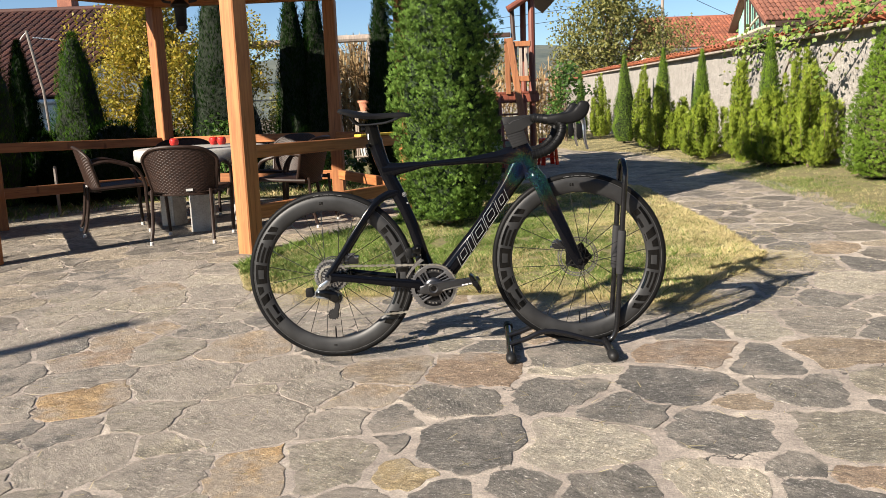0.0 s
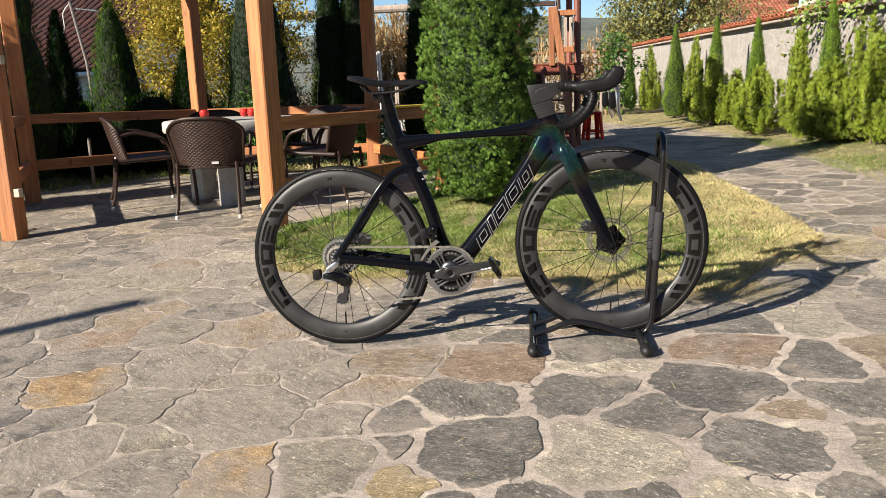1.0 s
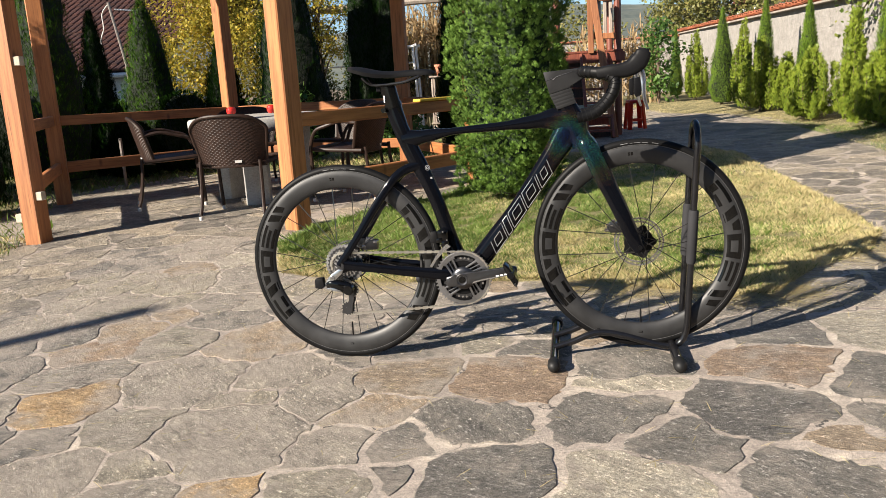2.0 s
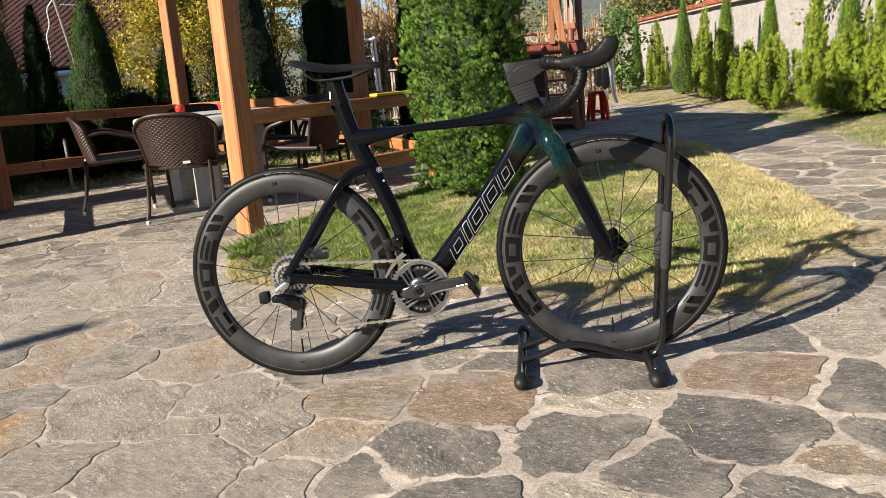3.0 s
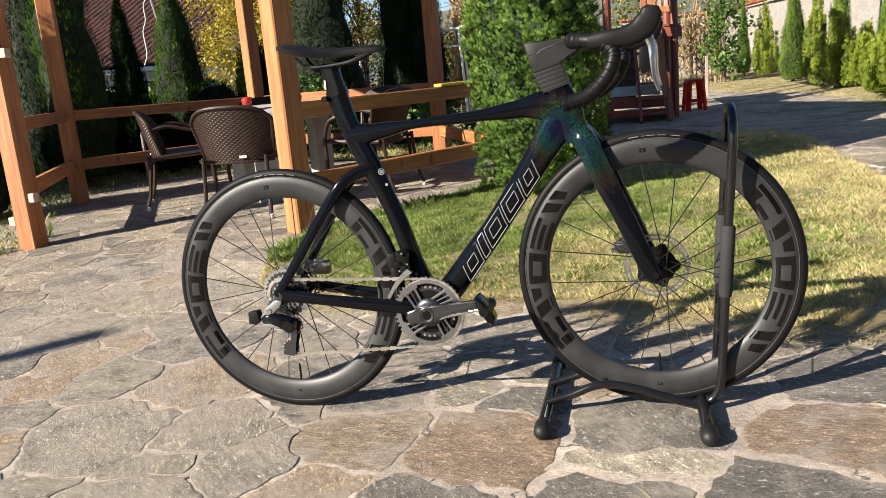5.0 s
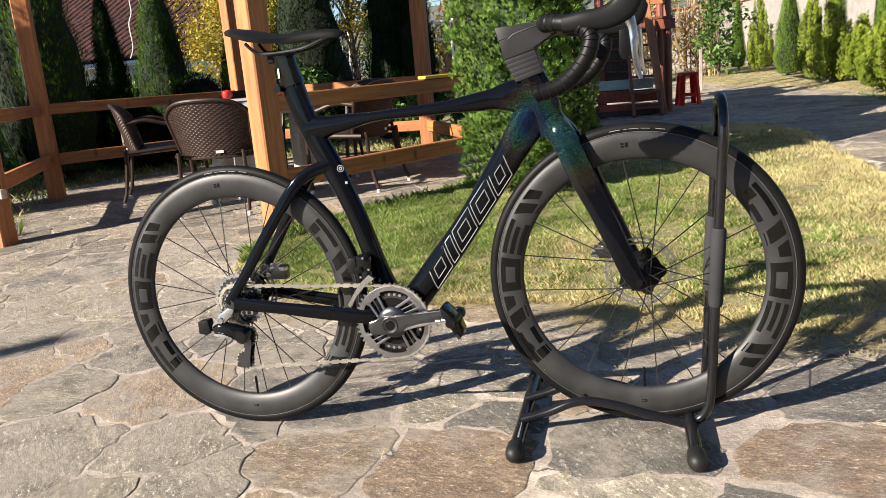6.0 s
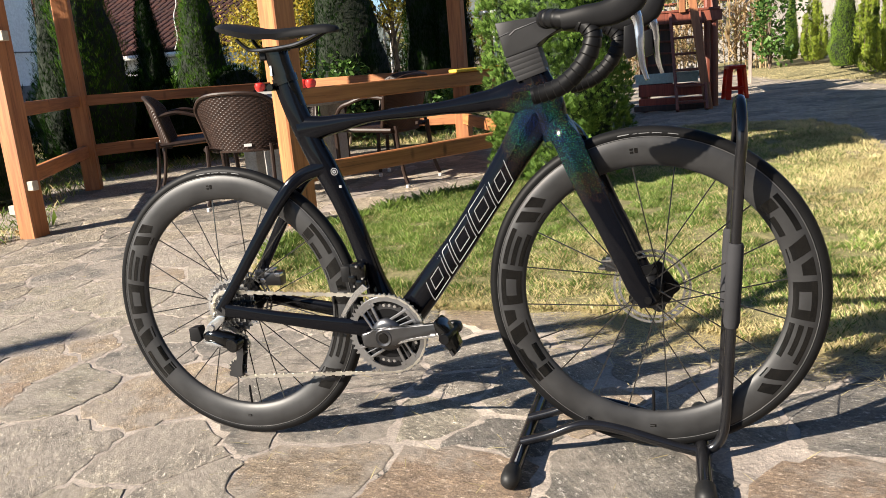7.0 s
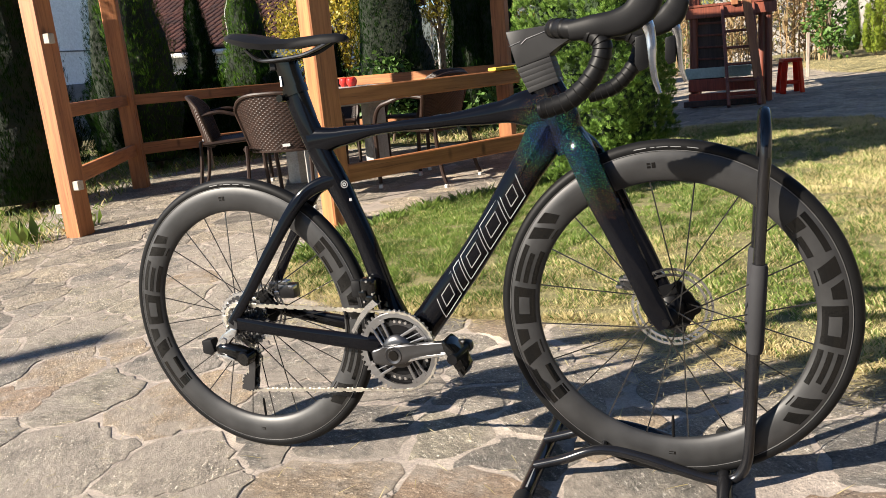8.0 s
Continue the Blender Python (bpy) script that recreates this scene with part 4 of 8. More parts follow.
M_STEEL = gloss("bright_steel", (0.46, 0.46, 0.46), 0.24, 1.0)
M_ALLOY_FACE = gloss("satin_silver_alloy", (0.27, 0.27, 0.275), 0.30, 1.0)
M_CHAIN = gloss("chain_steel", (0.56, 0.53, 0.47), 0.30, 1.0)
M_GREY_ALLOY = gloss("dark_grey_alloy", (0.065, 0.065, 0.068), 0.30, 0.9)
M_CRANK = gloss("grey_metallic_crank", (0.068, 0.068, 0.071), 0.28, 0.9)
M_LEVER = gloss("polished_grey_lever", (0.34, 0.34, 0.35), 0.20, 0.95)
M_STEM = gloss("matt_grey_black_stem", (0.010, 0.010, 0.0105), 0.5, spec=0.22)
M_EDGE = gloss("machined_rim_edge", (0.14, 0.14, 0.14), 0.3, 0.6)
M_SPOKE = gloss("bladed_spoke", (0.07, 0.07, 0.07), 0.22, 0.9)
M_LINE = gloss("silver_print", (0.28, 0.28, 0.28), 0.4, 0.4)
M_WHITE = gloss("white_print", (0.80, 0.80, 0.80), 0.5)
M_TYRE_PRINT = gloss("grey_tyre_print", (0.11, 0.11, 0.11), 0.6)
M_BLACK_STEEL = gloss("black_enamelled_tube", (0.006, 0.006, 0.007), 0.18, coat=0.25, spec=0.3)
M_FOAM = gloss("grey_foam_sleeve", (0.022, 0.022, 0.024), 0.8, spec=0.2)
M_RUBBER = gloss("black_rubber", (0.009, 0.009, 0.009), 0.5, spec=0.25)

TILT = pose(0, 0, 0, 2, 0, 0)
BIKE = thing("road_bicycle", TILT @ pose(0.0063, 3.0154, 0.0054, 0, 0, -3.31) @ pose(0, 0, 0, -2.99) @ pose(0, 0, 0, 0, -0.70), "black carbon road racing bicycle held upright by a floor stand", "bicycle")
REAR, FRONT, BB = V(-0.446, 0, 0.342), V(0.541, 0, 0.379), V(-0.031, 0, 0.290)
RIM_PROFILE = [(0.319, 0.0118), (0.316, 0.0140), (0.300, 0.0150), (0.285, 0.0140), (0.272, 0.0105), (0.264, 0.0060), (0.2605, 0.0022)]


def rim_y(r):
    for (r0, y0), (r1, y1) in zip(RIM_PROFILE, RIM_PROFILE[1:]):
        if r1 <= r <= r0:
            return y0 + (y1 - y0) * (r0 - r) / (r0 - r1)
    return RIM_PROFILE[0][1]


def rim_patch(bm, c, a0, a1, r0, r1, quad, n=8):
    """A printed shape on the near rim face; quad gives its four corners as (part of the angle, part of the depth)."""
    grid = []
    for i in range(n + 1):
        u = i / n
        row = []
        for j in range(4):
            v = j / 3
            x = (quad[0][0] * (1 - u) + quad[1][0] * u) * (1 - v) + (quad[3][0] * (1 - u) + quad[2][0] * u) * v
            y = (quad[0][1] * (1 - u) + quad[1][1] * u) * (1 - v) + (quad[3][1] * (1 - u) + quad[2][1] * u) * v
            a, r = a0 + (a1 - a0) * x, r0 + (r1 - r0) * y
            row.append(bm.verts.new((c.x + r * math.cos(a), c.y - rim_y(r) - 0.0006, c.z + r * math.sin(a))))
        grid.append(row)
    ring_faces(bm, grid, closed=False, cap=False)


def bar_shape(u0, v0, u1, v1):
    return ((u0, v0), (u1, v0), (u1, v1), (u0, v1))


FRAME_SHAPE = [bar_shape(0, 0, 1, 0.24), bar_shape(0, 0.76, 1, 1), bar_shape(0, 0.24, 0.26, 0.76), bar_shape(0.74, 0.24, 1, 0.76)]
WEDGE_SHAPE = [((0.0, 0.0), (0.40, 0.0), (0.62, 1.0), (0.22, 1.0)), ((0.55, 0.0), (1.0, 0.0), (0.98, 0.55), (0.70, 0.55))]
BARS_SHAPE = [bar_shape(0, 0, 1, 0.22), bar_shape(0, 0.39, 0.85, 0.61), bar_shape(0, 0.78, 1.0, 1)]
SLANT_SHAPE = [((0.0, 0.0), (0.34, 0.0), (0.66, 1.0), (0.32, 1.0)), ((0.46, 0.0), (0.80, 0.0), (1.0, 0.60), (0.74, 0.70))]
OPEN_SHAPE = [bar_shape(0, 0, 1, 0.26), bar_shape(0, 0.34, 0.30, 1), bar_shape(0.42, 0.74, 1, 1)]


def prism(bm, poly, y0, y1, bevel=0.003):
    a = [bm.verts.new((x, y0, z)) for x, z in poly]
    b = [bm.verts.new((x, y1, z)) for x, z in poly]
    n = len(poly)
    fs = [bm.faces.new(a), bm.faces.new(list(reversed(b)))]
    for i in range(n):
        fs.append(bm.faces.new((a[i], a[(i + 1) % n], b[(i + 1) % n], b[i])))
    if bevel:
        es = {e for f in fs for e in f.edges}
        bmesh.ops.bevel(bm, geom=list(es), offset=bevel, segments=2, affect="EDGES", profile=0.6)


def wheel(name, c, spokes, rear, label):
    w = new(name)
    w.parent = BIKE
    w["label"] = label
    w.location = c
    o = V(0, 0, 0)
    bm = bmesh.new()
    lathe(bm, [(0.3255 + 0.0135 * math.cos(a), 0.0135 * math.sin(a)) for a in [2 * math.pi * j / 14 for j in range(14)]], 96, True)
    tyre = part("tyre", bm, M_TYRE, w)
    bm = bmesh.new()
    prof = RIM_PROFILE + [(r, -y) for r, y in reversed(RIM_PROFILE)]
    lathe(bm, prof, 96, True)
    rim = part("rim", bm, M_RIM, w, angle=50)
    for s in (-1, 1):
        bm = bmesh.new()
        lathe(bm, [(0.3188 + 0.0008 * math.cos(a), s * 0.0133 + 0.0008 * math.sin(a)) for a in [2 * math.pi * j / 6 for j in range(6)]], 96, True)
        part("rim_edge", bm, M_EDGE, rim)
    # gloss shapes along the rim, two runs of five
    for start, turn in ((radians(40), -1), (radians(220), -1)):
        for k, shape in enumerate((OPEN_SHAPE, WEDGE_SHAPE, FRAME_SHAPE, BARS_SHAPE, SLANT_SHAPE)):
            a0 = start + turn * radians(17.4) * k
            bm = bmesh.new()
            for q in shape:
                rim_patch(bm, o, a0, a0 + turn * radians(15.2), 0.311, 0.268, q)
            part("decal", bm, M_DECAL, rim)
    bm = bmesh.new()
    for q in (bar_shape(0, 0, 0.42, 0.4), bar_shape(0, 0.6, 0.42, 1), bar_shape(0.58, 0, 1, 1)):
        rim_patch(bm, o, radians(96), radians(93), 0.298, 0.288, q)
    part("decal", bm, M_DECAL, rim)
    bm = bmesh.new()
    for q in FRAME_SHAPE[:3]:
        rim_patch(bm, o, radians(-89), radians(-91.5), 0.292, 0.286, q, 3)
    part("decal", bm, M_DECAL, rim)
    # white print on the tyre wall
    for a0, a1, h in ((99.5, 95.5, 1), (94.2, 92.8, 0.6), (92.2, 88.6, 0.7), (87.8, 84.5, 0.6), (82.5, 79, 0.8)):
        bm = bmesh.new()
        rows = []
        for i in range(9):
            a = radians(a0 + (a1 - a0) * i / 8)
            rows.append([bm.verts.new((r * math.cos(a), -y, r * math.sin(a))) for r, y in ((0.3250, 0.0139), (0.3250 + 0.0016 * h, 0.0136))])
        ring_faces(bm, rows, closed=False, cap=False)
        part("print", bm, M_TYRE_PRINT, tyre)
    # hub
    bm = bmesh.new()
    if rear:
        lathe(bm, [(0.008, -0.066), (0.012, -0.05), (0.022, -0.028), (0.024, -0.022), (0.012, -0.012), (0.012, 0.018), (0.024, 0.030), (0.024, 0.036), (0.012, 0.046), (0.009, 0.066)], 28)
    else:
        lathe(bm, [(0.009, -0.048), (0.014, -0.042), (0.021, -0.034), (0.021, -0.029), (0.010, -0.018), (0.011, 0.016), (0.026, 0.026), (0.028, 0.034), (0.016, 0.044), (0.009, 0.048)], 28)
    part("hub", bm, M_MATTE, w)
    half = spokes // 2
    for k in range(spokes):
        near = k % 2 == 0
        a = 2 * math.pi * (k // 2) / half + (0 if near else math.pi / half) + 0.11
        swing = radians(62) * (1 if (k // 2) % 2 else -1)
        y = (-0.031 if near else 0.030) if not rear else (-0.025 if near else 0.033)
        p0 = V(0.022 * math.cos(a + swing), y, 0.022 * math.sin(a + swing))
        p1 = V(0.262 * math.cos(a), 0.3 * math.copysign(0.004, y), 0.262 * math.sin(a))
        bm = bmesh.new()
        beam(bm, p0, p1, 0.0026, 0.0011, 0, up=(0, 1, 0))
        part("spoke", bm, M_SPOKE, w, smooth=False)
    bm = bmesh.new()
    tube(bm, [(0, 0, -0.262), (0, 0, -0.232), (0, 0, -0.2315), (0, 0, -0.214)], 0.003, 8, taper=lambda t: 1.0 if t < 0.5 else 1.25 if t < 0.9 else 0.7)
    part("valve", bm, M_MATTE, w)
    # disc rotor on the far side
    R = 0.080 if not rear else 0.070
    y = 0.040 if not rear else 0.045
    bm = bmesh.new()
    for r0, r1 in ((R - 0.005, R), (R - 0.016, R - 0.011)):
        rings = [[bm.verts.new((r * math.cos(a), yy, r * math.sin(a))) for a in [2 * math.pi * j / 64 for j in range(64)]] for r, yy in ((r0, y), (r1, y), (r1, y + 0.0018), (r0, y + 0.0018))]
        ring_faces(bm, rings, loop=True)
    for j in range(36):
        a = 2 * math.pi * j / 36
        beam(bm, ((R - 0.012) * math.cos(a), y + 0.0009, (R - 0.012) * math.sin(a)), ((R - 0.004) * math.cos(a + 0.09), y + 0.0009, (R - 0.004) * math.sin(a + 0.09)), 0.0016, 0.0040, 0, up=(0, 1, 0))
    rotor = part("brake_rotor", bm, M_STEEL, w)
    bm = bmesh.new()
    lobe = [(0.047 + 0.010 * max(0.0, math.cos(5 * a)), a) for a in [2 * math.pi * j / 72 for j in range(72)]]
    prism(bm, [(q * math.cos(a), q * math.sin(a)) for q, a in lobe], y - 0.003, y + 0.004, 0)
    part("carrier", bm, M_MATTE, rotor, "black rotor carrier")
    return w


wheel("rear_wheel", REAR, 24, True, "deep-section black carbon rear wheel with gloss black print")
wheel("front_wheel", FRONT, 20, False, "deep-section black carbon front wheel with gloss black print")


def frame_part():
    bm = bmesh.new()

    def limb(pts, stops, k=6):
        p = smooth_path(pts, k)
        sweep(bm, p, lerp_sizes(p, stops))

    # seat tube, top tube, down tube, head tube
    limb([(-0.243, 0, 0.868), (-0.222, 0, 0.80), (-0.192, 0, 0.725), (-0.155, 0, 0.645), (-0.112, 0, 0.54), (-0.084, 0, 0.45), (-0.058, 0, 0.36), (-0.034, 0, 0.29)],
         [(0, 0.0265, 0.012), (0.18, 0.027, 0.015), (0.33, 0.028, 0.018), (0.5, 0.0235, 0.017), (0.75, 0.0240, 0.018), (1, 0.036, 0.034)])
    limb([(-0.215, 0, 0.750), (-0.14, 0, 0.760), (-0.03, 0, 0.772), (0.10, 0, 0.778), (0.20, 0, 0.785), (0.275, 0, 0.792), (0.336, 0, 0.788)],
         [(0, 0.034, 0.016), (0.15, 0.021, 0.018), (0.32, 0.0115, 0.020), (0.6, 0.014, 0.020), (0.8, 0.022, 0.021), (0.92, 0.036, 0.023), (1, 0.052, 0.023)])
    limb([(0.330, 0, 0.757), (0.277, 0, 0.678), (0.158, 0, 0.510), (0.09, 0, 0.425), (0.028, 0, 0.349), (-0.030, 0, 0.285)],
         [(0, 0.042, 0.022), (0.2, 0.034, 0.026), (0.45, 0.0305, 0.028), (0.8, 0.0335, 0.032), (1, 0.036, 0.036)])
    limb([(0.324, 0, 0.835), (0.337, 0, 0.800), (0.355, 0, 0.745), (0.369, 0, 0.705)], [(0, 0.031, 0.0215), (0.5, 0.038, 0.0235), (1, 0.030, 0.024)])
    # bottom bracket shell
    lathe(bm, [(0.012, -0.043), (0.030, -0.043), (0.033, -0.038), (0.033, 0.038), (0.030, 0.043), (0.012, 0.043)], 28, centre=BB)
    for s in (-1, 1):
        limb([(-0.050, 0.034 * s, 0.294), (-0.11, 0.044 * s, 0.304), (-0.22, 0.052 * s, 0.317), (-0.34, 0.060 * s, 0.333), (-0.435, 0.066 * s, 0.345)],
             [(0, 0.024, 0.010), (0.3, 0.018, 0.008), (0.7, 0.015, 0.008), (1, 0.016, 0.006)])
        limb([(-0.160, 0.010 * s, 0.668), (-0.215, 0.018 * s, 0.652), (-0.258, 0.030 * s, 0.616), (-0.325, 0.044 * s, 0.525), (-0.40, 0.058 * s, 0.415), (-0.452, 0.066 * s, 0.345)],
             [(0, 0.016, 0.008), (0.2, 0.015, 0.008), (0.5, 0.014, 0.007), (1, 0.012, 0.006)])
        prism(bm, [(-0.462, 0.352), (-0.440, 0.368), (-0.412, 0.352), (-0.415, 0.326), (-0.440, 0.318), (-0.460, 0.330)], 0.060 * s - 0.004, 0.060 * s + 0.006, 0.002)
    return part("frame", bm, M_FRAME, BIKE, "black carbon frame with rainbow flake at the head tube")


F_FRAME = frame_part()


def fork():
    bm = bmesh.new()
    for s in (-1, 1):
        p = smooth_path([(0.372, 0.012 * s, 0.728), (0.393, 0.030 * s, 0.695), (0.434, 0.041 * s, 0.603), (0.481, 0.049 * s, 0.500), (0.520, 0.053 * s, 0.408), (0.541, 0.054 * s, 0.368)], 6)
        sweep(bm, p, lerp_sizes(p, [(0, 0.024, 0.014), (0.12, 0.029, 0.012), (0.3, 0.0290, 0.010), (0.55, 0.0245, 0.009), (0.88, 0.0225, 0.008), (1, 0.018, 0.007)]), 14)
    p = [(0.364, 0, 0.742), (0.379, 0, 0.712), (0.396, 0, 0.676)]
    sweep(bm, p, [(0.026, 0.024), (0.029, 0.034), (0.027, 0.036)], 16)
    f = part("fork", bm, M_FRAME, BIKE, "black carbon fork with rainbow flake")
    for s in (-1, 1):
        bm = bmesh.new()
        lathe(bm, [(0.003, s * 0.062), (0.0075, s * 0.062), (0.0075, s * 0.045), (0.003, s * 0.045)], 16, centre=FRONT)
        part("axle_cap", bm, M_MATTE, f)
    bm = bmesh.new()
    box(bm, 0.478, 0.052, 0.428, 0.062, 0.034, 0.034, 0.006, None, 2)
    box(bm, 0.452, 0.050, 0.424, 0.024, 0.022, 0.020, 0.004)
    caliper = part("brake_caliper", bm, M_GREY_ALLOY, f, "grey alloy disc brake caliper")
    for dx, dz, w in ((0.450, 0.436, 0.022), (0.440, 0.420, 0.016), (0.462, 0.448, 0.012)):
        bm = bmesh.new()
        box(bm, dx, 0.044, dz, w, 0.022, 0.008, 0.002)
        part("cooling_fin", bm, M_STEEL, caliper, "bright cooling fin")


fork()


def cockpit():
    bm = bmesh.new()
    prism(bm, [(0.256, 0.939), (0.300, 0.941), (0.384, 0.946), (0.399, 0.933), (0.389, 0.914), (0.354, 0.905), (0.341, 0.8865), (0.274, 0.8690)], -0.022, 0.022, 0.004)
    stem = part("stem", bm, M_STEM, BIKE, "angular matt black stem")
    bm = bmesh.new()
    tube(bm, [(0.262, -0.0226, 0.911), (0.284, -0.0226, 0.918), (0.286, -0.0226, 0.913), (0.297, -0.0226, 0.922), (0.348, -0.0226, 0.936)], 0.0008, 5)
    part("joint_line", bm, M_GREY_ALLOY, stem)
    a0, a1, b0, b1 = V(0.274, 0, 0.8685), V(0.341, 0, 0.8860), V(0.296, 0, 0.8210), V(0.355, 0, 0.8380)
    n = 5
    for k in range(n):
        f0, f1 = (k + 0.006) / n, (k + 0.994) / n
        q = [a0.lerp(b0, f0), a1.lerp(b1, f0), a1.lerp(b1, f1), a0.lerp(b0, f1)]
        bm = bmesh.new()
        prism(bm, [(v.x, v.z) for v in q], -0.0225, 0.0225, 0.0003)
        part("spacer", bm, M_STEM, stem)
    bm = bmesh.new()
    tube(bm, [(0.378, 0.09, 0.931), (0.380, 0.05, 0.931), (0.381, 0, 0.931), (0.380, -0.05, 0.931), (0.378, -0.09, 0.931)], 0.0150, 14)
    bar = part("handlebar", bm, M_MATTE, BIKE, "black drop handlebar wrapped in black tape")
    for s in (-1, 1):
        path = smooth_path([(0.378, 0.080 * s, 0.931), (0.380, 0.125 * s, 0.931), (0.388, 0.160 * s, 0.930), (0.412, 0.184 * s, 0.927), (0.446, 0.193 * s, 0.920), (0.469, 0.196 * s, 0.905),
                            (0.474, 0.197 * s, 0.888), (0.464, 0.198 * s, 0.859), (0.443, 0.199 * s, 0.832), (0.417, 0.200 * s, 0.812), (0.390, 0.200 * s, 0.803), (0.369, 0.200 * s, 0.799)], 14)
        bm = bmesh.new()
        last = len(path) - 1
        tube(bm, path, 0.0163, 14, taper=lambda t: 1.0 + 0.13 * (((t * last / 7.0) % 1.0) - 0.5))
        tape = part("bar_tape", bm, M_TAPE, bar, "ridged black bar tape")
        bm = bmesh.new()
        tube(bm, [(0.3695, 0.200 * s, 0.799), (0.364, 0.200 * s, 0.798)], 0.0162, 14)
        part("end_plug", bm, M_MATTE, tape)
        # hood, lever, paddle
        h = smooth_path([(0.424, 0.190 * s, 0.922), (0.464, 0.196 * s, 0.925), (0.502, 0.197 * s, 0.927), (0.530, 0.197 * s, 0.938), (0.547, 0.197 * s, 0.957), (0.554, 0.197 * s, 0.976), (0.556, 0.197 * s, 0.983)], 5)
        bm = bmesh.new()
        sweep(bm, h, lerp_sizes(h, [(0, 0.017, 0.0165), (0.3, 0.0195, 0.017), (0.55, 0.0225, 0.0165), (0.75, 0.026, 0.016), (0.93, 0.022, 0.014), (1, 0.013, 0.010)]), 16, 3.0)
        hood = part("hood", bm, M_HOOD, bar, "black rubber brake hood")
        lv = smooth_path([(0.541, 0.196 * s, 0.930), (0.549, 0.196 * s, 0.910), (0.552, 0.198 * s, 0.885), (0.553, 0.200 * s, 0.858), (0.556, 0.202 * s, 0.834), (0.563, 0.204 * s, 0.811)], 4)
        bm = bmesh.new()
        sweep(bm, lv, lerp_sizes(lv, [(0, 0.011, 0.009), (0.3, 0.008, 0.008), (0.7, 0.006, 0.008), (1, 0.004, 0.006)]), 10)
        part("brake_lever", bm, M_LEVER, hood, "polished alloy brake lever")
        bm = bmesh.new()
        prism(bm, [(0.526, 0.902), (0.546, 0.906), (0.546, 0.853), (0.531, 0.847), (0.524, 0.860)], 0.194 * s - 0.006, 0.194 * s + 0.006, 0.003)
        part("shift_paddle", bm, M_MATTE, hood, "black shift paddle")


cockpit()


def saddle():
    s = new("saddle")
    s.parent = BIKE
    s["label"] = "slim black racing saddle"
    s.matrix_basis = pose(0.006, 0, 0)
    st = [(-0.385, 0.022, 0.994, 0.008), (-0.379, 0.046, 1.000, 0.016), (-0.354, 0.062, 1.000, 0.024), (-0.315, 0.063, 0.991, 0.028), (-0.28, 0.053, 0.982, 0.026), (-0.24, 0.038, 0.978, 0.024), (-0.20, 0.027, 0.978, 0.022),
          (-0.16, 0.021, 0.979, 0.022), (-0.125, 0.018, 0.976, 0.019), (-0.105, 0.012, 0.970, 0.012), (-0.100, 0.004, 0.966, 0.005)]
    bm = bmesh.new()
    rings = []
    for x, w, zt, d in st:
        ring = []
        for j in range(9):
            u = -1 + j / 4
            groove = 0.004 * math.exp(-(u * 3.2) ** 2) * (1 if -0.36 < x < -0.13 else 0)
            ring.append(bm.verts.new((x, w * u, zt - d * 0.55 * abs(u) ** 2.6 - groove)))
        for j in range(9):
            u = 1 - j / 4
            ring.append(bm.verts.new((x, w * u * 0.94, zt - d * 0.75 - d * 0.25 * abs(u) ** 2)))
        rings.append(ring)
    ring_faces(bm, rings)
    part("shell", bm, M_HOOD, s, angle=60)
    for k in (-1, 1):
        bm = bmesh.new()
        tube(bm, smooth_path([(-0.335, 0.034 * k, 0.962), (-0.318, 0.028 * k, 0.943), (-0.295, 0.023 * k, 0.935), (-0.22, 0.021 * k, 0.937), (-0.18, 0.020 * k, 0.944), (-0.135, 0.010 * k, 0.962)], 5), 0.0042, 8)
        part("rail", bm, M_GREY_ALLOY if k < 0 else M_MATTE, s)
    bm = bmesh.new()
    box(bm, -0.262, 0, 0.934, 0.062, 0.040, 0.012, 0.003)
    box(bm, -0.288, 0, 0.922, 0.018, 0.022, 0.020, 0.003)
    part("clamp", bm, M_MATTE, s)
    bm = bmesh.new()
    p = [(-0.254, 0, 0.932), (-0.247, 0, 0.90), (-0.236, 0, 0.858), (-0.22, 0, 0.80)]
    sweep(bm, p, [(0.028, 0.012), (0.027, 0.012), (0.0265, 0.0115), (0.0265, 0.0115)], 14, 3)
    post = part("seatpost", bm, M_DECAL, BIKE, "gloss black aero seatpost")
    bm = bmesh.new()
    for z in (0.866,):
        sweep(bm, [(-0.2405, 0, z + 0.008), (-0.2365, 0, z - 0.008)], [(0.0295, 0.0150), (0.0295, 0.0150)], 14, 3)
    lathe(bm, [(0.002, -0.022), (0.008, -0.022), (0.008, 0.022), (0.002, 0.022)], 14, centre=(-0.268, 0, 0.852))
    part("seat_clamp", bm, M_DECAL, post)
    bm = bmesh.new()
    box(bm, -0.264, -0.0125, 0.888, 0.004, 0.002, 0.022, 0, pose(0, 0, 0))
    part("print", bm, M_WHITE, post)


saddle()


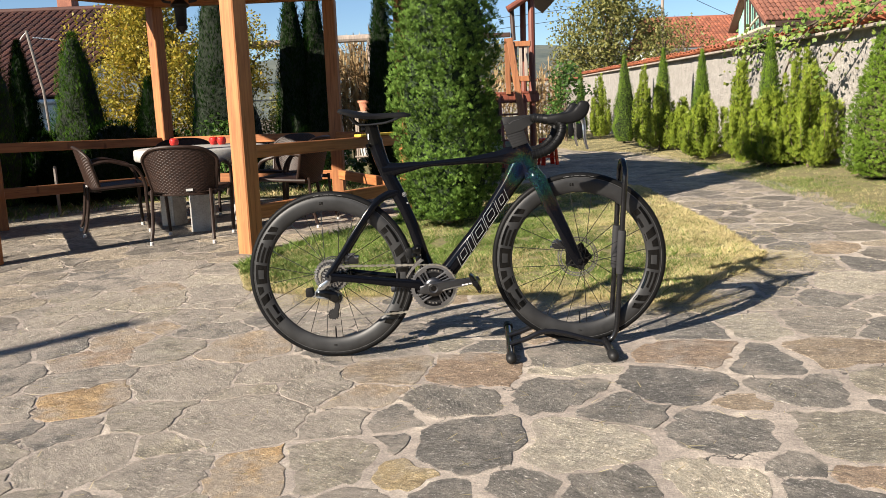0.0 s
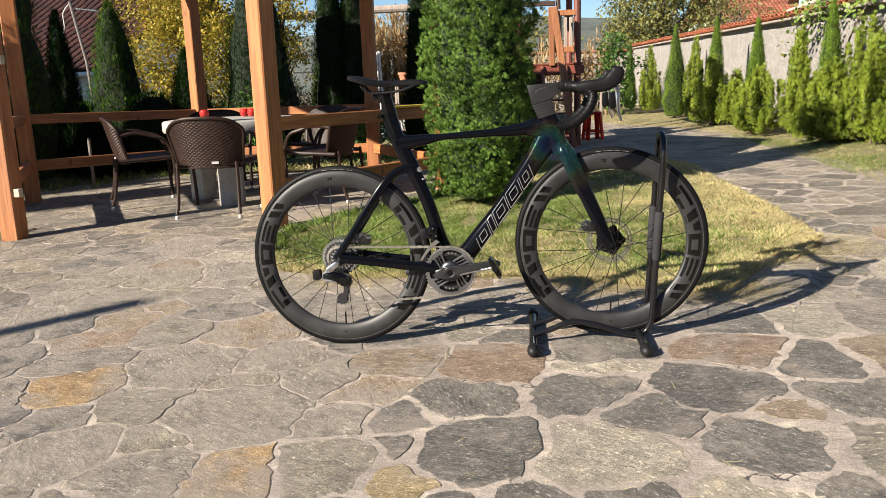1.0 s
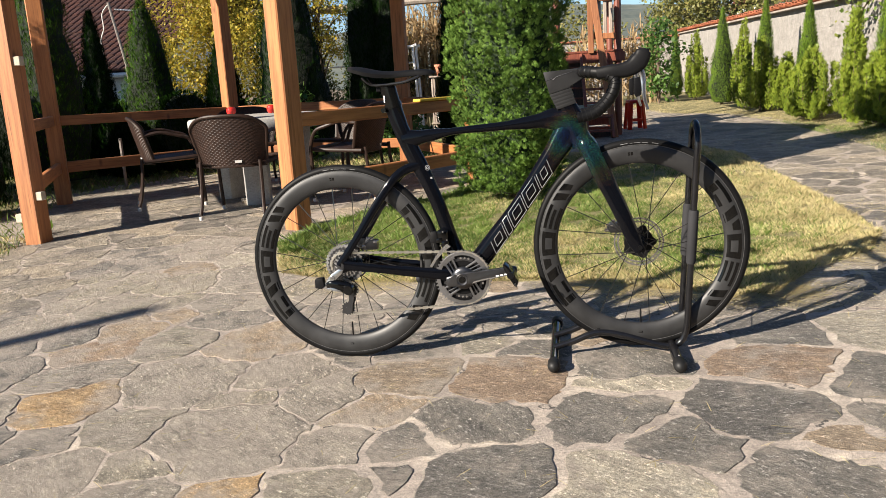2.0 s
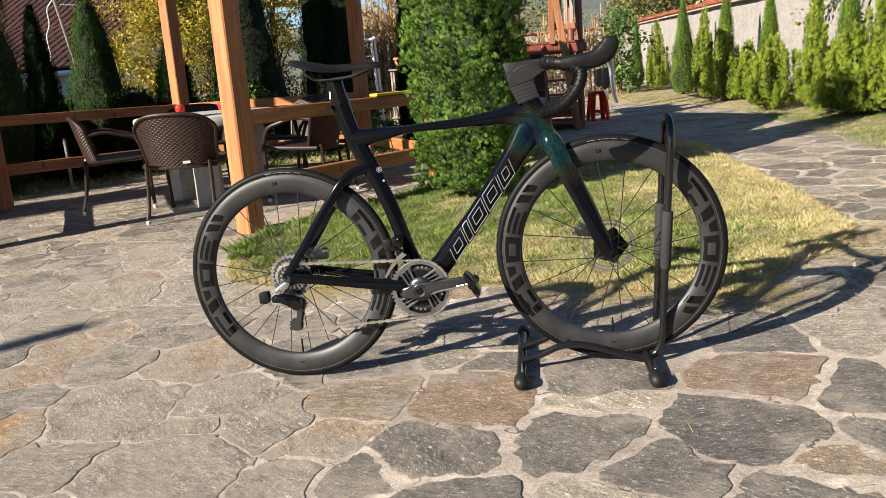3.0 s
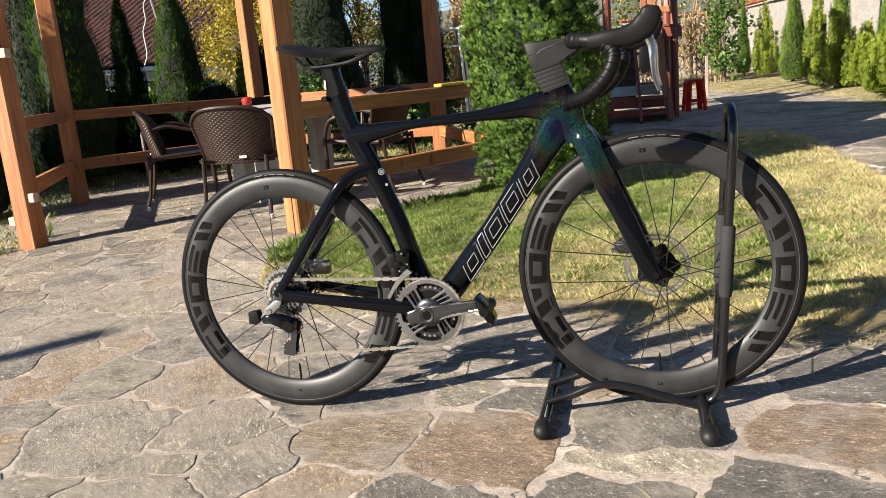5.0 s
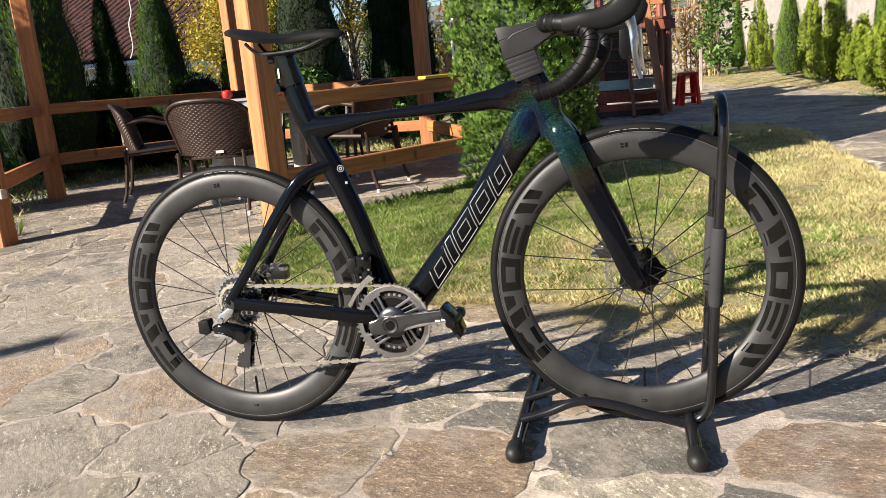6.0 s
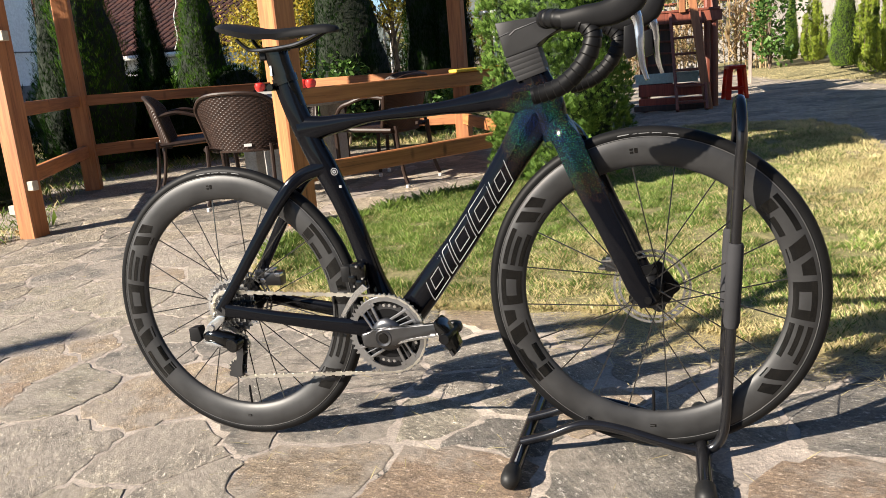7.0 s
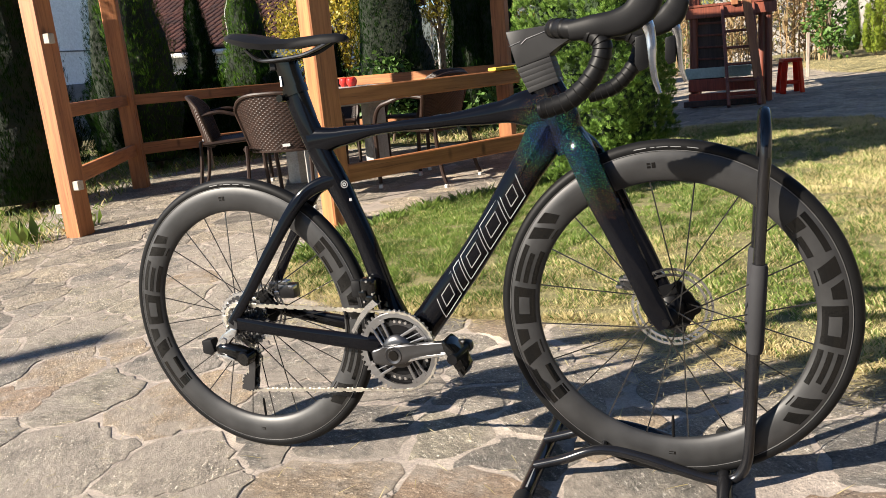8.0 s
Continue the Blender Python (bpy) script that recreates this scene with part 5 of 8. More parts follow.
def drivetrain():
    crank = new("crankset")
    crank.parent = BIKE
    crank["label"] = "silver and grey twin chainring crankset"
    c2 = (BB.x, BB.z)
    for name, tip, root, inn, teeth, y in (("chainring", 0.0958, 0.0885, 0.0845, 48, -0.048), ("chainring", 0.0700, 0.0660, 0.058, 35, -0.041)):
        bm = bmesh.new()
        gear(bm, c2, tip, root, inn, teeth, y - 0.0016, y + 0.0016)
        part(name, bm, M_ALLOY_FACE if teeth > 40 else M_GREY_ALLOY, crank, "bright toothed chainring" if teeth > 40 else "dark inner chainring")
    bm = bmesh.new()
    lathe(bm, [(0.0775, -0.0502), (0.0880, -0.0502), (0.0893, -0.0492), (0.0893, -0.0462), (0.0775, -0.0462)], 64, True, BB)
    part("chainring_face", bm, M_ALLOY_FACE, crank, "satin silver chainring face")
    bm = bmesh.new()
    lathe(bm, [(0.012, -0.060), (0.026, -0.0595), (0.034, -0.056), (0.038, -0.0515), (0.038, -0.045), (0.012, -0.042)], 44, centre=BB)
    spider = part("spider", bm, M_CRANK, crank)
    for k in range(4):
        a = radians(38 + 90 * k)
        for d in (-0.19, 0.0, 0.19):
            # three near-parallel ribs to a web with dark slots between them, wide windows between the webs
            bm = bmesh.new()
            c0, c1 = a + d * 2.0 + 0.30, a + d
            beam(bm, (BB.x + 0.034 * math.cos(c0), -0.0495, BB.z + 0.034 * math.sin(c0)), (BB.x + 0.0800 * math.cos(c1), -0.0495, BB.z + 0.0800 * math.sin(c1)), 0.0068 if d else 0.0026, 0.0044, 0.0015, up=(0, 1, 0))
            part("spider_arm", bm, M_ALLOY_FACE, spider)
        bm = bmesh.new()
        arc = [a - 0.30 + 0.60 * i / 10 for i in range(11)]
        rows = [[bm.verts.new((BB.x + q * math.cos(t), y, BB.z + q * math.sin(t))) for q, y in ((0.0710, -0.0512), (0.0790, -0.0512), (0.0790, -0.0468), (0.0710, -0.0468))] for t in arc]
        ring_faces(bm, rows, closed=True, cap=True)
        part("web", bm, M_ALLOY_FACE, spider)
        for d in (0.60, 0.80, 1.0):
            bm = bmesh.new()
            lathe(bm, [(0.001, -0.0435), (0.0036, -0.0435), (0.0036, -0.0410), (0.001, -0.0410)], 10, centre=BB + V(0.066 * math.cos(a + d), 0, 0.066 * math.sin(a + d)))
            part("chainring_pin", bm, M_STEEL, spider)
    bm = bmesh.new()
    lathe(bm, [(0.030, -0.0418), (0.0795, -0.0418), (0.0795, -0.0400), (0.030, -0.0400)], 48, True, BB)
    part("backing", bm, M_MATTE, spider, "black rear face of the spider")
    bm = bmesh.new()
    lathe(bm, [(0.052, -0.0405), (0.078, -0.0405), (0.078, -0.0385), (0.052, -0.0385)], 40, True, BB)
    part("inner_guard", bm, M_MATTE, crank)
    for s, tip in ((-1, (0.138, 0.318)), (1, (-0.206, 0.262))):
        d = V(tip[0] - BB.x, 0, tip[1] - BB.z)
        L = d.length
        t = d / L
        n = V(-t.z, 0, t.x)

        def at(u, v):
            p = BB + t * u + n * v
            return (p.x, p.z)

        poly = [at(-0.050, 0.0165), at(-0.020, 0.020), at(0.020, 0.022), at(0.06, 0.0165), at(L, 0.0145), at(L + 0.012, 0.010), at(L + 0.015, 0), at(L + 0.012, -0.010), at(L, -0.0145), at(0.06, -0.0165), at(0.02, -0.022), at(-0.020, -0.020), at(-0.050, -0.0165), at(-0.0535, -0.012), at(-0.0535, 0.012)]
        if s > 0:
            poly = poly[2:11]
        bm = bmesh.new()
        prism(bm, poly, s * 0.060, s * 0.076, 0.005)
        arm = part("crank_arm", bm, M_CRANK, crank, "grey metallic crank arm")
        if s < 0:
            bm = bmesh.new()
            prism(bm, [at(0.03, -0.0185), at(0.06, -0.0150), at(L - 0.01, -0.0132), at(L - 0.01, -0.0098), at(0.07, -0.0100), at(0.04, -0.0125)], -0.0772, -0.0755, 0)
            part("bevel", bm, M_STEEL, arm, "polished lower edge")
            bm = bmesh.new()
            lathe(bm, [(0.0135, -0.0760), (0.0185, -0.0775), (0.0200, -0.0765), (0.0200, -0.0740), (0.0135, -0.0740)], 28, True, BB)
            part("bolt_ring", bm, M_GREY_ALLOY, arm)
        bm = bmesh.new()
        lathe(bm, [(0.004, s * 0.078), (0.011, s * 0.078), (0.0125, s * 0.074), (0.004, s * 0.074)], 20, centre=BB)
        part("spindle_bolt", bm, M_DECAL, arm)
        if s < 0:
            for k in range(3):
                p = BB + t * (0.118 + 0.014 * k) + n * (-0.0085)
                bm = bmesh.new()
                box(bm, p.x, -0.0768, p.z, 0.010, 0.0008, 0.0045, 0)
                part("print", bm, M_WHITE, arm)
        # pedal
        e = BB + t * L
        ped = new("pedal")
        ped.parent = BIKE
        ped["label"] = "black clipless road pedal"
        ped.matrix_basis = pose(e.x, s * 0.118, e.z, 0, 58 if s < 0 else 40, 0)
        bm = bmesh.new()
        prism(bm, [(-0.042, 0.003), (-0.026, 0.009), (0.008, 0.010), (0.032, 0.007), (0.042, -0.004), (0.038, -0.012), (0.018, -0.010), (-0.026, -0.008), (-0.040, -0.005)], -0.025, 0.025, 0.005)
        part("pedal_body", bm, M_DECAL, ped)
        bm = bmesh.new()
        lathe(bm, [(0.003, -0.034), (0.011, -0.034), (0.011, 0.042 if s < 0 else 0.034), (0.003, 0.042 if s < 0 else 0.034)] if s < 0 else [(0.003, 0.034), (0.011, 0.034), (0.011, -0.042), (0.003, -0.042)], 16)
        part("pedal_axle", bm, M_MATTE, ped)
        bm = bmesh.new()
        box(bm, 0.034, -0.0315 if s < 0 else 0.0315, -0.004, 0.012, 0.001, 0.006, 0)
        part("print", bm, M_CRANK, ped)
    # cassette
    cas = new("cassette")
    cas.parent = BIKE
    cas["label"] = "bright steel sprocket cassette"
    for k, teeth in enumerate((10, 11, 12, 13, 14, 15, 17, 19, 21, 24, 28, 33)):
        r = teeth * 0.0127 / (2 * math.pi)
        y = -0.0535 + k * 0.0026
        bm = bmesh.new()
        gear(bm, (REAR.x, REAR.z), r + 0.0028, r - 0.0015, max(r * 0.62, 0.013), teeth, y - 0.0008, y + 0.0008)
        part("sprocket", bm, M_STEEL if k % 2 else M_GREY_ALLOY, cas)
    bm = bmesh.new()
    lathe(bm, [(0.004, -0.071), (0.012, -0.071), (0.013, -0.060), (0.004, -0.060)], 18, centre=REAR)
    part("axle_cap", bm, M_GREY_ALLOY, F_FRAME)
    # rear derailleur
    rd = new("rear_derailleur")
    rd.parent = BIKE
    rd["label"] = "black and silver electronic rear derailleur"
    bm = bmesh.new()
    prism(bm, [(-0.454, 0.334), (-0.436, 0.332), (-0.446, 0.312), (-0.468, 0.300), (-0.490, 0.272), (-0.512, 0.262), (-0.514, 0.276), (-0.496, 0.300), (-0.480, 0.318)], -0.074, -0.060, 0.003)
    part("link_arm", bm, M_STEEL, rd, "polished link arm")
    bm = bmesh.new()
    p = smooth_path([(-0.500, -0.067, 0.279), (-0.476, -0.069, 0.281), (-0.450, -0.068, 0.274), (-0.426, -0.064, 0.264)], 5)
    sweep(bm, p, lerp_sizes(p, [(0, 0.011, 0.010), (0.2, 0.016, 0.014), (0.7, 0.020, 0.015), (1, 0.021, 0.013)]), 14, 2.8)
    body_ = part("body", bm, M_DECAL, rd, "glossy black body")
    bm = bmesh.new()
    lathe(bm, [(0.002, -0.0835), (0.0150, -0.0835), (0.0180, -0.0800), (0.0180, -0.0540), (0.002, -0.0540)], 24, centre=(-0.424, 0, 0.262))
    part("pivot", bm, M_DECAL, body_)
    bm = bmesh.new()
    prism(bm, [(-0.496, 0.272), (-0.470, 0.270), (-0.446, 0.261), (-0.448, 0.256), (-0.472, 0.263), (-0.497, 0.265)], -0.0845, -0.0815, 0.0008)
    part("link", bm, M_STEEL, body_, "bright parallelogram link")
    bm = bmesh.new()
    lathe(bm, [(0.002, -0.0775), (0.0080, -0.0775), (0.0090, -0.0740), (0.0090, -0.0600), (0.002, -0.0600)], 18, centre=(-0.478, 0, 0.303))
    part("bolt", bm, M_STEEL, body_, "bright mounting bolt")
    bm = bmesh.new()
    prism(bm, [(-0.540, 0.302), (-0.512, 0.306), (-0.506, 0.276), (-0.518, 0.266), (-0.541, 0.270)], -0.080, -0.054, 0.004)
    part("battery", bm, M_HOOD, rd, "dark grey battery")
    J1, J2 = V(-0.422, -0.045, 0.256), V(-0.440, -0.045, 0.190)
    for y in (-0.056, -0.036):
        bm = bmesh.new()
        prism(bm, [(-0.430, 0.262), (-0.412, 0.258), (-0.411, 0.238), (-0.420, 0.202), (-0.423, 0.180), (-0.440, 0.172), (-0.460, 0.176), (-0.458, 0.186), (-0.442, 0.196), (-0.432, 0.222)], y - 0.001, y + 0.001, 0)
        part("cage_plate", bm, M_GREY_ALLOY if y < -0.05 else M_MATTE, rd)
    for p in (J1, J2):
        bm = bmesh.new()
        gear(bm, (p.x, p.z), 0.024, 0.020, 0.005, 14, -0.048, -0.042)
        part("jockey_wheel", bm, M_GREY_ALLOY, rd)
    # front derailleur
    fd = new("front_derailleur")
    fd.parent = BIKE
    fd["label"] = "black electronic front derailleur with a grey cage"
    bm = bmesh.new()
    box(bm, -0.094, -0.032, 0.430, 0.038, 0.030, 0.046, 0.012, None, 3)
    box(bm, -0.086, -0.042, 0.404, 0.026, 0.020, 0.026, 0.007, None, 2)
    box(bm, -0.104, -0.046, 0.418, 0.020, 0.012, 0.016, 0.004, None, 2)
    fd_body = part("body", bm, M_DECAL, fd)
    bm = bmesh.new()
    box(bm, -0.124, -0.030, 0.427, 0.024, 0.026, 0.040, 0.007, None, 2)
    part("battery", bm, M_HOOD, fd, "dark grey battery")
    for bx, bz in ((-0.090, 0.448), (-0.078, 0.420), (-0.100, 0.402)):
        bm = bmesh.new()
        lathe(bm, [(0.0008, -0.0535), (0.0028, -0.0535), (0.0028, -0.0440), (0.0008, -0.0440)], 10, centre=(bx, 0, bz))
        part("bolt", bm, M_STEEL, fd_body)
    bm = bmesh.new()
    prism(bm, [(-0.078, 0.408), (-0.066, 0.398), (-0.090, 0.382), (-0.118, 0.352), (-0.134, 0.328), (-0.140, 0.334), (-0.118, 0.368), (-0.098, 0.392)], -0.055, -0.052, 0)
    prism(bm, [(-0.078, 0.408), (-0.066, 0.398), (-0.090, 0.382), (-0.118, 0.352), (-0.134, 0.328), (-0.140, 0.334), (-0.118, 0.368), (-0.098, 0.392)], -0.044, -0.042, 0)
    part("cage", bm, M_STEEL, fd)
    bm = bmesh.new()
    box(bm, -0.375, 0.060, 0.392, 0.060, 0.030, 0.036, 0.006, None, 2)
    box(bm, -0.402, 0.055, 0.404, 0.030, 0.024, 0.022, 0.004)
    rear_caliper = part("brake_caliper", bm, M_GREY_ALLOY, F_FRAME, "grey alloy disc brake caliper")
    for dx, dz, w in ((-0.372, 0.414, 0.026), (-0.352, 0.402, 0.016), (-0.394, 0.388, 0.014)):
        bm = bmesh.new()
        box(bm, dx, 0.052, dz, w, 0.020, 0.010, 0.002, pose(0, 0, 0))
        part("cooling_fin", bm, M_STEEL, rear_caliper, "bright cooling fin")
    # chain
    rc = 0.0425
    loop = []
    # from the sprocket forward over the chainring, back along the lower run and through the jockey wheels
    for i in range(6):
        a = radians(200 - 105 * i / 5)
        loop.append((REAR.x + rc * math.cos(a), REAR.z + rc * math.sin(a)))
    for i in range(19):
        a = radians(94 - 178 * i / 18)
        loop.append((BB.x + 0.0900 * math.cos(a), BB.z + 0.0900 * math.sin(a)))
    for i in range(8):
        a = radians(-80 - 150 * i / 7)
        loop.append((J2.x + 0.0215 * math.cos(a), J2.z + 0.0215 * math.sin(a)))
    for i in range(6):
        a = radians(-60 + 120 * i / 5)
        loop.append((J1.x + 0.0215 * math.cos(a), J1.z + 0.0215 * math.sin(a)))
    loop.append((REAR.x + rc * math.cos(radians(255)), REAR.z + rc * math.sin(radians(255))))
    dense = []
    for (ax, az), (bx, bz) in zip(loop, loop[1:]):
        n = max(1, int(math.hypot(bx - ax, bz - az) / 0.001))
        dense += [(ax + (bx - ax) * i / n, az + (bz - az) * i / n) for i in range(n)]
    links, acc, prev = [], 0.0, dense[0]
    links.append(prev)
    for p in dense[1:]:
        acc += math.hypot(p[0] - prev[0], p[1] - prev[1])
        prev = p
        if acc >= 0.0127:
            links.append(p)
            acc = 0.0
    bm = bmesh.new()
    for k, ((ax, az), (bx, bz)) in enumerate(zip(links, links[1:])):
        f = min(max((ax - REAR.x) / (BB.x - REAR.x), 0), 1)
        y = -0.044 - 0.004 * f
        w = 0.0030 if k % 2 else 0.0021
        over = 0.14 if k % 2 else 0.02
        ex, ez = (bx - ax) * over, (bz - az) * over
        for s in (-1, 1):
            beam(bm, (ax - ex, y + s * w, az - ez), (bx + ex, y + s * w, bz + ez), (0.0084 if k % 2 else 0.0050) * (1.0 if f < 0.8 else 0.66), 0.0009, 0, up=(0, 1, 0))
        beam(bm, (ax, y - 0.0034, az), (ax, y + 0.0034, az), 0.0042, 0.0042, 0, up=(0, 0, 1))
    part("chain", bm, M_CHAIN, BIKE, "bright steel chain", smooth=False)


drivetrain()


def frame_prints():
    # five outlined slanting panels along the down tube
    a, b = V(0.069, -0.0295, 0.3862), V(0.269, -0.0270, 0.6532)
    t = (b - a).normalized()
    n = V(-t.z, 0, t.x)
    L = (b - a).length
    hgt, lean = 0.0225, 0.014

    def on_tube(u, v):
        """A point on the tube's near flank: u along it, v across it."""
        p = a + t * u + n * v
        p.y = -(0.0318 - 0.0055 * u / L) * (1 - min(abs(v) / 0.0335, 0.98) ** 2.6) ** (1 / 2.6) - 0.0004
        return p

    u0 = 0.004
    for wide in (0.066, 0.022, 0.070, 0.070, 0.058):
        bm = bmesh.new()
        loops = [[(u0 - lean, -hgt), (u0 + wide - lean, -hgt), (u0 + wide + lean, hgt), (u0 + lean, hgt)]]
        if wide > 0.03:
            loops.append([(u0 + 0.016 - lean * 0.5, -hgt * 0.5), (u0 + wide - 0.016 - lean * 0.5, -hgt * 0.5), (u0 + wide - 0.016 + lean * 0.5, hgt * 0.5), (u0 + 0.016 + lean * 0.5, hgt * 0.5)])
        for q in loops:
            line = []
            for (ua, va), (ub, vb) in zip(q, q[1:] + q[:1]):
                line += [on_tube(ua + (ub - ua) * f / 5, va + (vb - va) * f / 5) for f in range(5)]
            tube(bm, line + line[:1], 0.0010, 5)
        part("print", bm, M_LINE, F_FRAME, "silver outline print")
        u0 += wide + 0.009
    bm = bmesh.new()
    lathe(bm, [(0.0072, -0.0190), (0.0084, -0.0190), (0.0084, -0.0183), (0.0072, -0.0183)], 20, True, (-0.134, 0, 0.658))
    lathe(bm, [(0.0022, -0.0192), (0.0042, -0.0192), (0.0042, -0.0183), (0.0022, -0.0183)], 16, True, (-0.134, 0, 0.658))
    part("print", bm, M_LINE, F_FRAME)
    bm = bmesh.new()
    box(bm, -0.123, -0.0186, 0.624, 0.006, 0.001, 0.006, 0, None)
    part("sticker", bm, M_LINE, F_FRAME)


frame_prints()

# ---------------------------------------------------------------- floor stand
def floor_stand():
    s = thing("bike_stand", TILT @ pose(0, 3.055, 0), "black tubular steel floor stand clasping the front wheel", "bike stand")
    for x, y0, y1, x1 in ((0.260, -0.228, 0.190, 0.274), (0.641, -0.268, 0.075, 0.643)):
        z = 0.036 * x + 0.017 + 0.020
        bm = bmesh.new()
        tube(bm, [(x, y0, z), (x1, y1, z)], 0.0155, 14)
        bar = part("foot_bar", bm, M_BLACK_STEEL, s)
        for (px, py, d) in ((x, y0, -1), (x1, y1, 1)):
            bm = bmesh.new()
            prof = [(0.0165, -0.030 * d), (0.0195, -0.028 * d), (0.0205, 0.0), (0.0185, 0.012 * d), (0.0110, 0.020 * d), (0.002, 0.023 * d)]
            lathe(bm, prof, 20, centre=(px, py, z))
            part("end_cap", bm, M_RUBBER, bar, "round black rubber end cap")
    bm = bmesh.new()
    box(bm, 0.2635, -0.15, 0.0465 + 0.0146, 0.005, 0.070, 0.0008, 0)
    part("print", bm, M_LINE, s)
    for y in (-0.100, 0.010):
        bm = bmesh.new()
        p = smooth_path([(0.264, y, 0.060), (0.326, y, 0.080), (0.381, y, 0.104), (0.425, y, 0.109), (0.485, y, 0.098), (0.555, y, 0.077), (0.620, y, 0.061), (0.661, y, 0.068), (0.682, y, 0.103), (0.688, y, 0.158)], 6)
        p += [V(0.694, y, 0.30), V(0.702, y, 0.50), V(0.709, y, 0.66)]
        p += [V(0.712, -0.045 + (y + 0.045) * math.cos(a), 0.697 + 0.072 * math.sin(a)) for a in [math.pi / 2 * j / 6 for j in range(7)]]
        tube(bm, p, 0.0105, 12)
        hoop = part("hoop", bm, M_BLACK_STEEL, s, "bent black steel hoop")
        bm = bmesh.new()
        tube(bm, [(0.6955, y, 0.335), (0.696, y, 0.345), (0.7025, y, 0.500), (0.703, y, 0.506)], 0.0155, 14, taper=lambda t: 0.85 if t in (0, 1) else 1.0)
        part("sleeve", bm, M_FOAM, hoop, "grey foam sleeve")
    bm = bmesh.new()
    tube(bm, [(0.408, -0.100, 0.108), (0.408, 0.010, 0.108)], 0.007, 8)
    part("cross_bar", bm, M_BLACK_STEEL, s)


floor_stand()

# ---------------------------------------------------------------- table and chairs
M_TERRAZZO = surface("pale_concrete", (0.26, 0.25, 0.235), (0.38, 0.37, 0.345), 9, 0.7, grain=70, bumps=0.35)
M_WICKER = surface("brown_wicker", (0.011, 0.0055, 0.004), (0.033, 0.017, 0.012), 30, 0.5, grain=220, bumps=0.3, depth=0.001, spec=0.28)
M_CHAIR_TUBE = surface("brown_wrapped_tube", (0.013, 0.0075, 0.0055), (0.032, 0.018, 0.013), 20, 0.46, grain=120, bumps=0.4, depth=0.001, spec=0.22)
M_APPLE = surface("red_apple_skin", (0.34, 0.010, 0.012), (0.52, 0.03, 0.02), 14, 0.3, grain=60, bumps=0.05)


def round_table():
    t = thing("round_table", pose(-2.19, 7.0, ground_z(-2.24, 6.95)), "round pale concrete garden table on thick legs", "table")
    bm = bmesh.new()
    lathe_z(bm, [(0.53, 0.590), (0.565, 0.597), (0.575, 0.615), (0.575, 0.680), (0.565, 0.693), (0.52, 0.700)], 56)
    part("tabletop", bm, M_TERRAZZO, t, angle=50)
    for a in (-78, 42, 162):
        bm = bmesh.new()
        ca, sa = math.cos(radians(a)), math.sin(radians(a))
        box(bm, 0, 0, 0.295, 0.20, 0.14, 0.63, 0.02, pose(0.36 * ca, 0.36 * sa, 0, 0, 0, a + 90), 2)
        part("leg", bm, M_TERRAZZO, t)


round_table()


def apple(x, y, label):
    a = thing("apple", pose(x, y, ground_z(-2.24, 6.95) + 0.700, 0, 0, 40 * x), label, "apple", "apples on the table")
    bm = bmesh.new()
    lathe_z(bm, [(0.012, 0.004), (0.026, 0.003), (0.039, 0.022), (0.043, 0.043), (0.039, 0.062), (0.026, 0.073), (0.010, 0.071), (0.003, 0.064)], 20)
    part("flesh", bm, M_APPLE, a)
    bm = bmesh.new()
    tube(bm, [(0, 0, 0.064), (0.002, 0, 0.076), (0.006, 0.002, 0.086)], 0.0016, 6)
    part("stem", bm, M_BARK, a)


apple(-2.53, 7.27, "red apple near the edge of the table")
apple(-2.09, 7.27, "red apple in the middle of the table")
apple(-2.18, 7.33, "red apple beside another on the table")


def woven(bm, point, nu, nv, amp):
    """A woven panel: point(u, v) gives place and normal; strands go over and under."""
    rows = []
    for i in range(2 * nv + 1):
        row = []
        for j in range(2 * nu + 1):
            p, nrm = point(j / (2 * nu), i / (2 * nv))
            s = (1 if (j // 2 + i // 2) % 2 else -1) * (j % 2) * (i % 2)
            row.append(bm.verts.new(p + nrm * (amp * s + amp * 0.5 * (i % 2))))
        rows.append(row)
    ring_faces(bm, rows, closed=False, cap=False)


